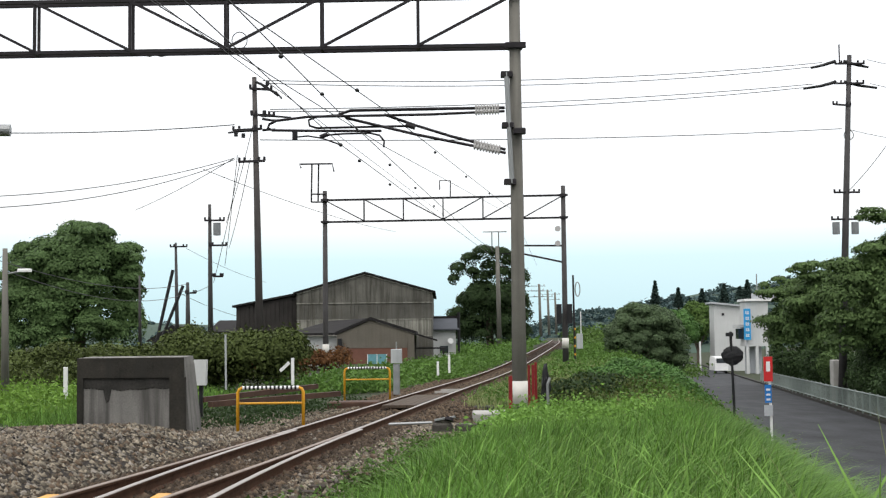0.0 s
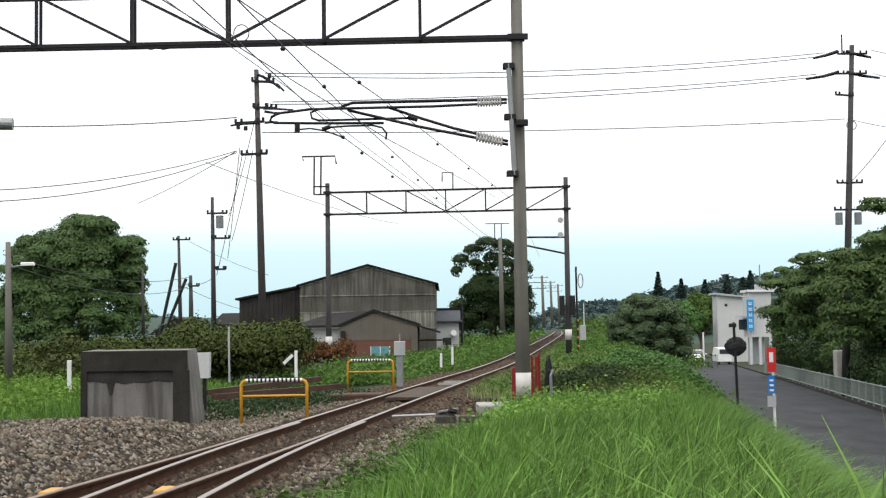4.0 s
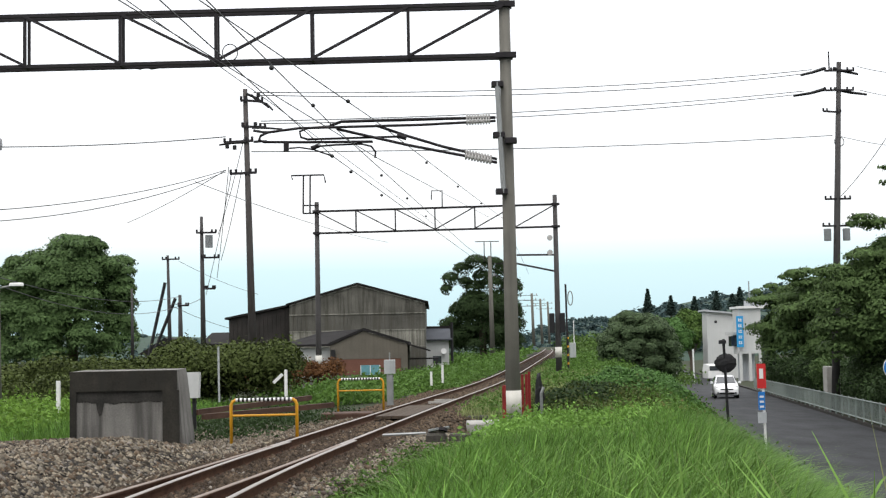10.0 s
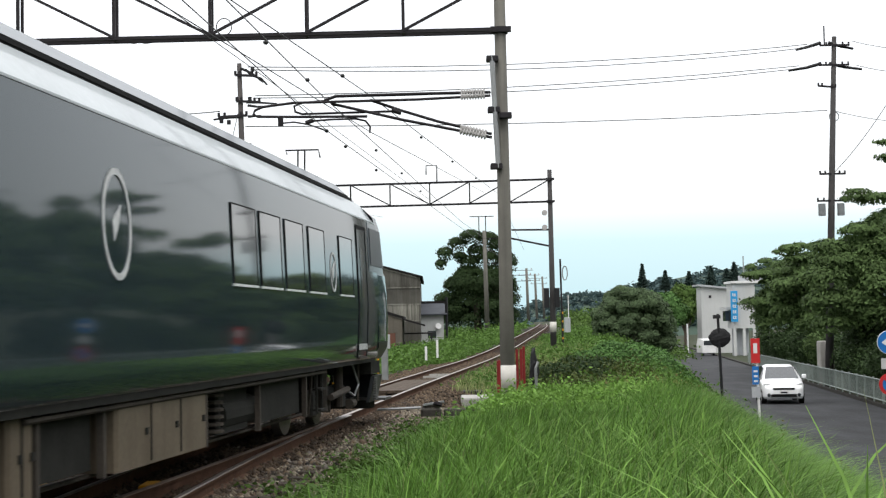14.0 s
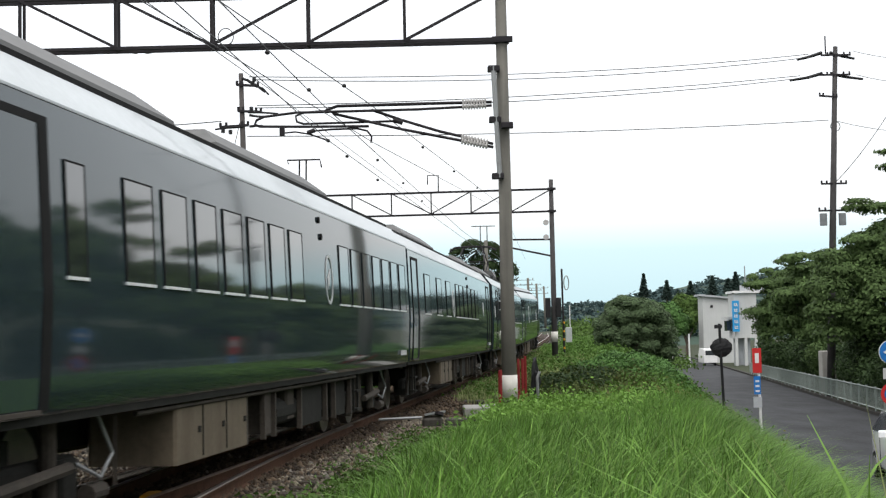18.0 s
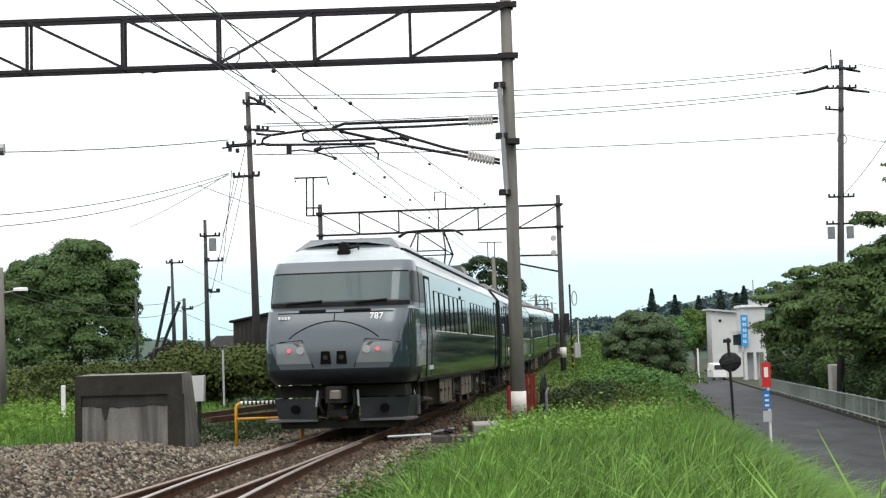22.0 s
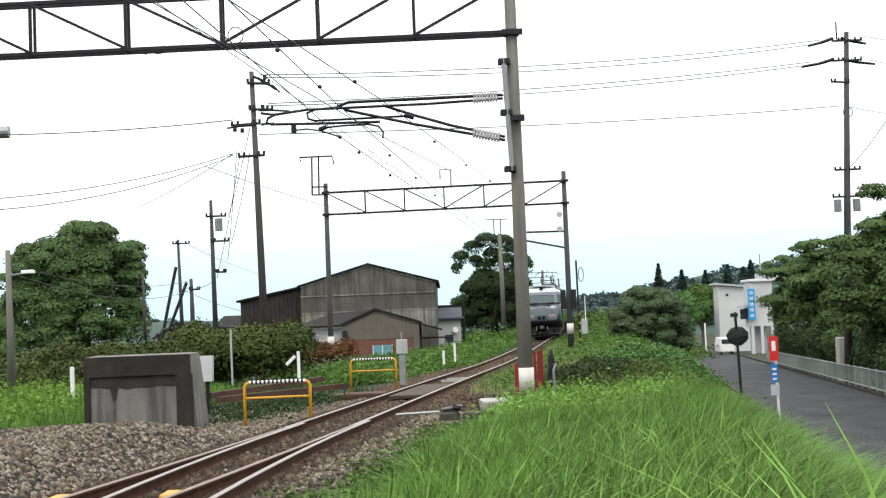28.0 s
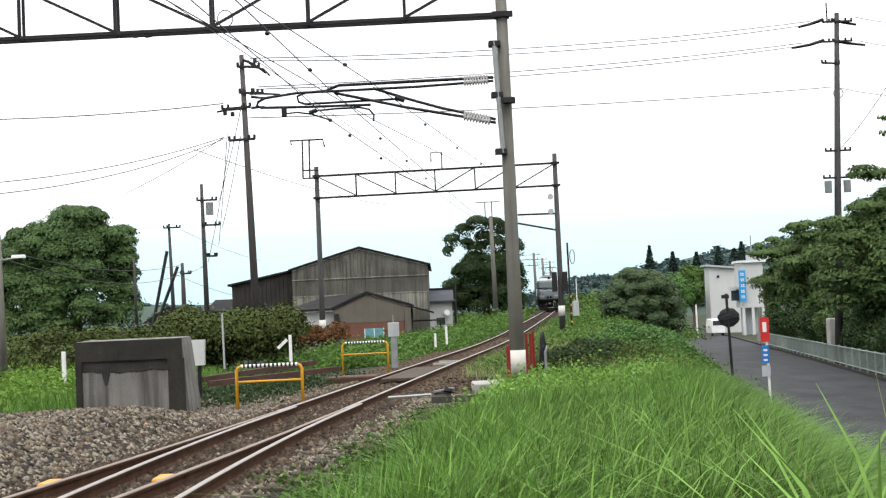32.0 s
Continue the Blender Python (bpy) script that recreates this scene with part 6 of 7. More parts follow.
part("red_disc", Geo().disc((0, -0.05, 1.62), (0, 1, 0), 0.30, 0.02, 28), RED_SIGN, rs)
part("blue_centre", Geo().disc((0, -0.065, 1.62), (0, 1, 0), 0.21, 0.02, 28), BLUE_SIGN, rs)
part("slash", Geo().bar((-0.17, -0.08, 1.79), (0.17, -0.08, 1.45), 0.02, 0.06), RED_SIGN, rs)
simple("gate_pillar", "pale stone gate pillar behind the fence", "pillar", Geo().box(19.6, 20.3, 71.0, 71.7, -1.9, 0.35, bevel=0.04), PALE_CONCRETE)
wp = (25.449, 140.000, -1.902)
simple("white_post", "slim white post beside the far lane", "post", Geo().tube([(wp[0], wp[1], -2.6), (wp[0], wp[1], 1.2)], 0.08, 8), WHITE, "white posts")


# ---- the train ----
BODY = mat("dark_grey_body_paint", (0.031, 0.048, 0.055), rough=0.055, metal=0.3, dark=0.94, light=1.05, scale=0.6, fine=20, bump=0.0, coat=0.25)
NOSE = mat("silver_grey_nose_paint", (0.084, 0.100, 0.110), rough=0.28, metal=0.3, dark=0.93, light=1.05, scale=1.5, fine=20, bump=0.0, coat=0.25)
ROOF_GREY = mat("pale_grey_roof_paint", (0.320, 0.354, 0.364), rough=0.32, dark=0.8, light=1.1, scale=1.2, fine=15, bump=0.05, coat=0.3)
ROOF_BOX = mat("grey_roof_housing", (0.078, 0.078, 0.076), rough=0.5, dark=0.8, light=1.15, scale=2, fine=20, bump=0.05)
TRAIN_GLASS = mat("tinted_train_glass", (0.018, 0.022, 0.024), rough=0.05, dark=0.95, light=1.05, bump=0, spec=0.9, coat=0.4)
GLASS_CAB = mat("cab_windscreen_glass", (0.045, 0.070, 0.070), rough=0.07, dark=0.9, light=1.1, scale=1.1, bump=0, spec=0.35)
SKIRT = mat("dark_skirt_paint", (0.022, 0.024, 0.026), rough=0.45, dark=0.7, light=1.3, scale=2, fine=20, bump=0.05)
RUBBER = mat("black_rubber", (0.008, 0.008, 0.008), spec=0.1, rough=0.75, dark=0.8, light=1.3)
DIRTY = mat("dirty_underframe", (0.050, 0.042, 0.034), rough=0.85, dark=0.55, light=1.4, scale=2, fine=25, bump=0.2, streak=0.4)
DIRTY_DARK = mat("black_underframe", (0.013, 0.013, 0.011), spec=0.2, rough=0.9, dark=0.6, light=1.5, scale=3, fine=25, bump=0.2)
CASE = mat("tan_equipment_case", (0.113, 0.091, 0.064), rough=0.7, dark=0.7, light=1.2, scale=2, fine=25, bump=0.1, streak=0.55, streak_color=(0.06, 0.045, 0.03))
WHEEL = mat("steel_wheel", (0.16, 0.14, 0.125), rough=0.5, metal=0.5, dark=0.7, light=1.2, scale=5)
SILL = mat("bright_window_trim", (0.75, 0.76, 0.76), rough=0.3, metal=0.4, bump=0)
TAIL = glow("red_tail_lamp", (1.0, 0.12, 0.15), 0.3)
LAMP_GLASS = mat("clear_lamp_glass", (0.30, 0.31, 0.31), rough=0.15, bump=0)
VOID = mat("unlit_opening", (0.004, 0.004, 0.004), rough=0.95, bump=0, spec=0.05)
LAMP_COVER = mat("clear_lamp_cover", (0.15, 0.165, 0.17), rough=0.12, dark=0.9, light=1.08, scale=3, bump=0, coat=0.6)
BAND_BLACK = mat("black_band_paint", (0.012, 0.013, 0.016), rough=0.35, bump=0, spec=0.3)
EMBLEM = mat("silver_emblem", (0.45, 0.46, 0.46), rough=0.4, bump=0)

SIDE = [(1.32, 0.97), (1.395, 1.03), (1.414, 1.27), (1.427, 1.6), (1.436, 1.86), (1.428, 2.1), (1.410, 2.55), (1.391, 3.05), (1.382, 3.20)]
ROOF = [(1.382, 3.20), (1.365, 3.225), (1.12, 3.54), (0.82, 3.66), (0.40, 3.72), (0.0, 3.74)]


def side_x(z):
    """Half width of the body at a height."""
    return float(np.interp(z, [p[1] for p in SIDE], [p[0] for p in SIDE]))


def skin(g, sgn, y0, y1, z0, z1, out):
    """A thin piece that lies on the body's side."""
    zs = [z0] + [p[1] for p in SIDE if z0 + 0.01 < p[1] < z1 - 0.01] + [z1]
    return g.loft([[(sgn * (side_x(z) - 0.01), y0, z), (sgn * (side_x(z) + out), y0, z), (sgn * (side_x(z) + out), y1, z), (sgn * (side_x(z) - 0.01), y1, z)] for z in zs], True, True)


def on_side(sgn, y, z):
    """A place on the tilted window band of the body."""
    return pose(sgn * 1.419, y, 2.3, 0, -2.05, 0 if sgn > 0 else 180) @ Matrix.Translation((0, 0, z - 2.3))


def mirrored(sec):
    return [(-x, z) for x, z in reversed(sec)]


def shell(root, y0, y1):
    ys = [y0 + (y1 - y0) * i / 8 for i in range(9)]
    for sgn in (1, -1):
        sec = [(sgn * x, z) for x, z in SIDE]
        if sgn < 0:
            sec = sec[::-1]
        g = Geo()
        g.loft([[(x, y, z) for x, z in sec] for y in reversed(ys)], closed=False)
        part("body_side", g, BODY, root, "glossy dark grey side panel", True)
    g = Geo()
    g.loft([[(x, y, z) for x, z in ROOF + mirrored(ROOF)[1:]] for y in reversed(ys)], closed=False)
    part("roof", g, ROOF_GREY, root, "pale grey roof", True)
    part("floor", Geo().box(-1.36, 1.36, y0, y1, 0.94, 1.0), DIRTY_DARK, root)
    for sgn in (1, -1):
        part("gutter", Geo().bar((sgn * 1.375, y0, 3.21), (sgn * 1.375, y1, 3.21), 0.03, 0.02), ROOF_GREY, root)
        part("roof_rail", Geo().bar((sgn * 1.04, y0 + 0.3, 3.59), (sgn * 1.04, y1 - 0.3, 3.59), 0.05, 0.05), RUBBER, root, "black roof edge strip")


def end_wall(root, y, out):
    sec = SIDE + ROOF[1:] + mirrored(SIDE + ROOF[1:])[1:]
    part("end_wall", Geo().loft([[(x * 0.995, yy, z) for x, z in sec] for yy in (y - 0.01, y + 0.01)], True, True), BODY, root)
    ring = [(x * 0.965, 1.0 + (z - 0.97) * 0.985) for x, z in sec]
    part("gangway", Geo().loft([[(x, yy, z) for x, z in ring] for yy in (y, y + out * 0.26)], False, True), RUBBER, root, "black gangway bellows", True)
    part("coupler", Geo().box(-0.12, 0.12, min(y, y + out * 0.3), max(y, y + out * 0.3), 0.5, 0.8), DIRTY_DARK, root)


win_mesh = {}


def window(root, sgn, y, w, z0=1.98, z1=2.81):
    """A side window with dark glass, black seal and bright sill."""
    key = (w, z0, z1)
    if key not in win_mesh:
        glass = Geo().box(0.0, 0.011, -w / 2, w / 2, z0, z1).mesh("window", TRAIN_GLASS)
        seal = Geo()
        seal.loft([[(x, -w / 2 - o, z0 - o), (x, w / 2 + o, z0 - o), (x, w / 2 + o, z1 + o), (x, -w / 2 - o, z1 + o)] for x, o in ((-0.01, 0.014), (0.015, 0.014), (0.015, 0.0), (-0.01, 0.0))])
        sill = Geo().box(-0.01, 0.018, -w / 2 - 0.02, w / 2 + 0.02, z0 - 0.025, z0)
        win_mesh[key] = (glass, seal.mesh("window_seal", RUBBER), sill.mesh("window_sill", SILL))
    m = on_side(sgn, y, 0)
    o = new("window", win_mesh[key][0])
    o.parent = root
    o.matrix_local = m
    for me in win_mesh[key][1:]:
        s = new(me.name.split(".")[0], me)
        s.parent = o


def door(root, sgn, y, w=0.75, lead=0.16, trail=0.03, glass=True):
    """A flush side door in a dark recess, which shows widest at its leading edge."""
    d = part("door", skin(Geo(), sgn, y - w / 2, y + w / 2, 1.06, 3.02, 0.006), BODY, root, "flush side door")
    for a, b in ((-w / 2 - trail, -w / 2), (w / 2, w / 2 + lead)):
        part("door_gap", skin(Geo(), sgn, y + a, y + b, 1.04, 3.08, 0.014), RUBBER, d)
    part("door_gap", skin(Geo(), sgn, y - w / 2, y + w / 2, 3.02, 3.08, 0.012), RUBBER, d)
    if glass:
        part("door_window", skin(Geo(), sgn, y - 0.14, y + 0.14, 1.95, 2.72, 0.012), TRAIN_GLASS, d)
    part("step", Geo().box(min(sgn * 1.38, sgn * 1.43), max(sgn * 1.38, sgn * 1.43), y - w / 2, y + w / 2, 1.02, 1.05), DIRTY, d)


def small_windows(root, sgn, y, w=0.46):
    """Two small windows one above the other, each in a thin dark seal."""
    for z0, z1 in ((2.74, 3.0), (2.42, 2.68)):
        window(root, sgn, y, w, z0, z1)


def emblem(root, sgn, y, z=2.3, r=0.32):
    m = on_side(sgn, y, z)
    g = Geo()
    n = 28
    g.loft([[(0.004 + dx, math.cos(a) * rr * 0.72, math.sin(a) * rr) for dx, rr in ((0, r), (0.006, r), (0.006, r * 0.88), (0, r * 0.88))] for a in (2 * math.pi * i / n for i in range(n + 1))])
    e = part("emblem", g, EMBLEM, root, "round silver emblem")
    e.matrix_local = m
    k = part("emblem_mark", Geo().loft([[(x, -0.08, -0.14), (x, 0.02, -0.02), (x, 0.1, 0.16), (x, -0.03, 0.08), (x, -0.1, 0.02)] for x in (0.004, 0.01)], True, True), EMBLEM, e)


def bogie(root, y):
    b = part("bogie", Geo().box(-1.02, -0.86, y - 1.35, y + 1.35, 0.42, 0.62, bevel=0.04).box(0.86, 1.02, y - 1.35, y + 1.35, 0.42, 0.62, bevel=0.04).box(-0.9, 0.9, y - 0.3, y + 0.3, 0.45, 0.8), DIRTY_DARK, root)
    for dy in (-1.05, 1.05):
        for sgn in (-1, 1):
            w = part("wheel", Geo().disc((sgn * 0.57, y + dy, 0.43), (1, 0, 0), 0.43, 0.125, 22), WHEEL, b)
            part("axle_box", Geo().box(sgn * 0.94 - 0.13, sgn * 0.94 + 0.13, y + dy - 0.16, y + dy + 0.16, 0.28, 0.6, bevel=0.03), DIRTY_DARK, b)
            part("spring", Geo().tube([(sgn * 1.08, y + dy * 0.55, 0.3), (sgn * 1.08, y + dy * 0.55, 0.92)], 0.07, 10), DIRTY, b)
    for sgn in (-1, 1):
        part("damper", Geo().tube([(sgn * 1.2, y - 0.6, 0.5), (sgn * 1.2, y + 0.7, 0.56)], 0.05, 8), DIRTY, b)
        steps = Geo()
        for yy in (y - 1.92, y - 1.58):
            steps.box(sgn * 1.28 - 0.015, sgn * 1.28 + 0.015, yy - 0.02, yy + 0.02, 0.35, 0.95)
        for zz in (0.38, 0.66):
            steps.box(sgn * 1.28 - 0.06, sgn * 1.28 + 0.06, y - 1.91, y - 1.59, zz, zz + 0.03)
        part("steps", steps, DIRTY_DARK, b)
        part("cable", Geo().tube([(sgn * 1.12, y + 1.5, 0.92), (sgn * 1.2, y + 1.62, 0.6), (sgn * 1.16, y + 1.45, 0.42), (sgn * 1.05, y + 1.2, 0.55)], 0.018, 6), GALV, b, "pale hanging cable")
        for dy in (-1.05, 1.05):
            part("brake_shoe", Geo().box(sgn * 0.9 - 0.06, sgn * 0.9 + 0.06, y + dy * 0.5 - 0.05, y + dy * 0.5 + 0.05, 0.22, 0.5, bevel=0.02), DIRTY, b)
        for dy in (-1.75, 1.75):
            part("guard_stay", Geo().bar((sgn * 1.18, y + dy, 0.9), (sgn * 1.14, y + dy * 1.05, 0.32), 0.035, 0.025), DIRTY, b)
        part("brake_cylinder", Geo().tube([(sgn * 1.1, y + 1.3, 0.3), (sgn * 1.1, y + 1.62, 0.3)], 0.075, 10), DIRTY, b)


def underfloor(root, boxes):
    """Equipment cases under the floor. boxes: y0, y1, lower edge, reach to the side, material."""
    for y0, y1, z0, x1, mt in boxes:
        for sgn in (-1, 1):
            c = part("underfloor_box", Geo().box(min(sgn * 0.45, sgn * x1), max(sgn * 0.45, sgn * x1), y0, y1, z0, 0.95, bevel=0.03), mt, root)
            if mt == CASE:
                n = max(2, round((y1 - y0) / 0.75))
                for k in range(1, n):
                    yy = y0 + (y1 - y0) * k / n
                    part("panel_gap", Geo().box(sgn * x1 - 0.008, sgn * x1 + 0.008, yy - 0.012, yy + 0.012, z0 + 0.03, 0.92), RUBBER, c)
                for k in range(n):
                    yy = y0 + (y1 - y0) * (k + 0.85) / n
                    part("latch", Geo().box(sgn * x1 - 0.015, sgn * x1 + 0.015, yy - 0.03, yy + 0.03, 0.62, 0.68), DIRTY_DARK, c)
            part("bracket", Geo().box(sgn * 1.25 - 0.03, sgn * 1.25 + 0.03, y1 + 0.05, y1 + 0.11, 0.35, 0.95), DIRTY, root)
    for sgn in (-1, 1):
        part("pipe", Geo().tube([(sgn * 1.3, -5, 0.9), (sgn * 1.3, 5, 0.9)], 0.025, 6), DIRTY, root)
        part("pipe", Geo().tube([(sgn * 1.05, -4.8, 0.34), (sgn * 1.05, 4.9, 0.34)], 0.02, 6), DIRTY, root)
        part("air_tank", Geo().tube([(sgn * 1.05, 0.3, 0.6), (sgn * 1.05, 1.7, 0.6)], 0.17, 12), DIRTY_DARK, root)
        for i in range(6):
            part("cooling_fin", Geo().disc((sgn * 1.12, 0.1, 0.45 + 0.075 * i), (0, 0, 1), 0.12, 0.03, 10), DIRTY, root)
    part("centre_sill", Geo().box(-0.35, 0.35, -9.5, 9, 0.55, 0.94), DIRTY_DARK, root)


def roof_box(root, y0, y1, top=3.92, w=1.0, name="air_conditioner", material=None, slope=0.5):
    """A housing on the roof with sloping sides and ends and a louvred flank."""
    lo = [(-w, y0), (w, y0), (w, y1), (-w, y1)]
    e, z = slope, 3.5
    mid = [(x * 0.97, y + (0.06 if y == y0 else -0.06)) for x, y in lo]
    hi = [(-w + 0.30, y0 + e), (w - 0.30, y0 + e), (w - 0.30, y1 - e), (-w + 0.30, y1 - e)]
    b = part(name, Geo().loft([[(x, y, z) for x, y in lo], [(x, y, z + 0.2) for x, y in mid], [(x, y, top) for x, y in hi]], True, True), material or ROOF_BOX, root)
    for s in (-1, 1):
        part("base_gap", Geo().box(min(s * (w - 0.02), s * (w + 0.012)), max(s * (w - 0.02), s * (w + 0.012)), y0 + 0.1, y1 - 0.1, 3.585, 3.63), RUBBER, b)
    return b


def spots(root, pts):
    for sgn in (-1, 1):
        for y, z in pts:
            part("side_marker", Geo().disc((sgn * side_x(z), y, z), (1, 0, 0), 0.045, 0.05, 10), RUBBER, root)


BOXES = [(-3.9, -1.4, 0.36, 1.30, CASE), (-1.15, -0.6, 0.42, 1.1, DIRTY_DARK), (-0.45, -0.1, 0.4, 1.25, DIRTY), (0.9, 1.3, 0.5, 1.2, DIRTY), (1.5, 2.9, 0.36, 1.22, DIRTY_DARK), (3.1, 3.5, 0.48, 1.1, DIRTY_DARK), (3.7, 4.7, 0.36, 1.2, DIRTY_DARK)]
CAB_BOXES = [(2.4, 4.7, 0.36, 1.30, CASE), (1.4, 1.75, 0.4, 1.25, DIRTY), (-2.6, 0.0, 0.40, 1.28, CASE), (-3.6, -2.9, 0.36, 1.2, DIRTY_DARK), (-4.8, -3.8, 0.42, 1.15, DIRTY_DARK)]
LEAD_BOXES = [(-3.2, -0.7, 0.36, 1.30, CASE), (-4.6, -3.5, 0.42, 1.2, DIRTY_DARK), (-5.2, -4.8, 0.36, 1.28, CASE), (0.2, 1.4, 0.4, 1.15, DIRTY_DARK), (1.8, 3.8, 0.42, 1.2, DIRTY_DARK)]


def small_writing(root, y, sgn):
    g = Geo()
    for i in range(7):
        g.box(1.432, 1.438, y + i * 0.1, y + i * 0.1 + 0.06, 1.16, 1.25) if sgn > 0 else g.box(-1.438, -1.432, y + i * 0.1, y + i * 0.1 + 0.06, 1.16, 1.25)
    part("side_marking", g, EMBLEM, root)


def middle_car(label, windows, wide=(), doors=(), small=(), slit=(), emblems=(), boxes=(), panto=None):
    """A car between the cab cars, ends at -10 and 10; the lists give places along its side."""
    root = thing("train_car", label, "train car", group="cars of the train")
    shell(root, -10.0, 10.0)
    end_wall(root, -10.0, -1)
    end_wall(root, 10.0, 1)
    for sgn in (-1, 1):
        for y in doors:
            door(root, sgn, y, glass=False)
        for y in windows:
            window(root, sgn, y, 0.68)
        for y in wide:
            window(root, sgn, y, 0.88)
        for y in slit:
            window(root, sgn, y, 0.36)
        for y in small:
            small_windows(root, sgn, y)
        for y, r in emblems:
            emblem(root, sgn, y, 2.3, r)
        small_writing(root, 8.9, sgn)
    spots(root, [(2.0, 3.08), (2.1, 2.86)])
    for y in (-6.9, 6.9):
        bogie(root, y)
    underfloor(root, BOXES)
    for y0, y1 in boxes:
        roof_box(root, y0, y1)
    if panto is not None:
        pantograph(root, panto)
        louvre_box(root, panto + 2.6, panto + 4.2)
    return root


def louvre_box(root, y0, y1):
    """A tall grey housing with louvred flanks beside a pantograph."""
    rb = roof_box(root, y0, y1, 4.2, 0.85, slope=0.12)
    for i in range(5):
        for s in (-1, 1):
            part("louvre", Geo().box(min(s * 0.6, s * 0.83), max(s * 0.6, s * 0.83), y0 + 0.2, y1 - 0.2, 3.66 + i * 0.06, 3.685 + i * 0.06), RUBBER, rb)
    part("cylinder", Geo().disc((0, y0 - 0.25, 3.88), (0, 1, 0), 0.26, 0.5, 16), DARK_STEEL, rb)


NOSE_Y = 8.7


def nose_plan(z):
    """Half width and forward reach of the nose at a height."""
    zs = (0.97, 1.15, 1.6, 2.1, 2.36, 2.42, 3.20, 3.32, 3.53, 3.66, 3.74)
    ws = (1.32, 1.42, 1.435, 1.425, 1.417, 1.415, 1.382, 1.345, 1.12, 0.82, 0.30)
    ls = (1.40, 1.62, 1.66, 1.56, 1.40, 1.14, 0.80, 0.66, 0.30, -0.10, -0.45)
    return float(np.interp(z, zs, ws)), float(np.interp(z, zs, ls))


def nose_point(z, a, out=0.0):
    w, l = nose_plan(z)
    n = 2 / 5.5
    s, c = math.sin(a), math.cos(a)
    return (w * math.copysign(abs(s) ** n, s) + out * s * 0.6, NOSE_Y + l * abs(c) ** n + out * c, z)


def nose_front(x, z):
    """How far forward the nose reaches at x."""
    w, l = nose_plan(z)
    k = min(0.999, abs(x) / w)
    e = 5.5
    return NOSE_Y + l * (1 - k ** e) ** (1 / e)


def patch(g, z0, z1, a0, a1, out, nz=6, na=18, b0=None, b1=None):
    """A piece of the nose between two heights and two bearings; b0 and b1 are the bearings at its top."""
    b0, b1 = a0 if b0 is None else b0, a1 if b1 is None else b1
    rows = []
    for i in range(nz + 1):
        k = i / nz
        lo, hi = a0 + (b0 - a0) * k, a1 + (b1 - a1) * k
        rows.append([nose_point(z0 + (z1 - z0) * k, math.radians(lo + (hi - lo) * j / na), out) for j in range(na + 1)])
    g.loft(rows, closed=False)
    return g


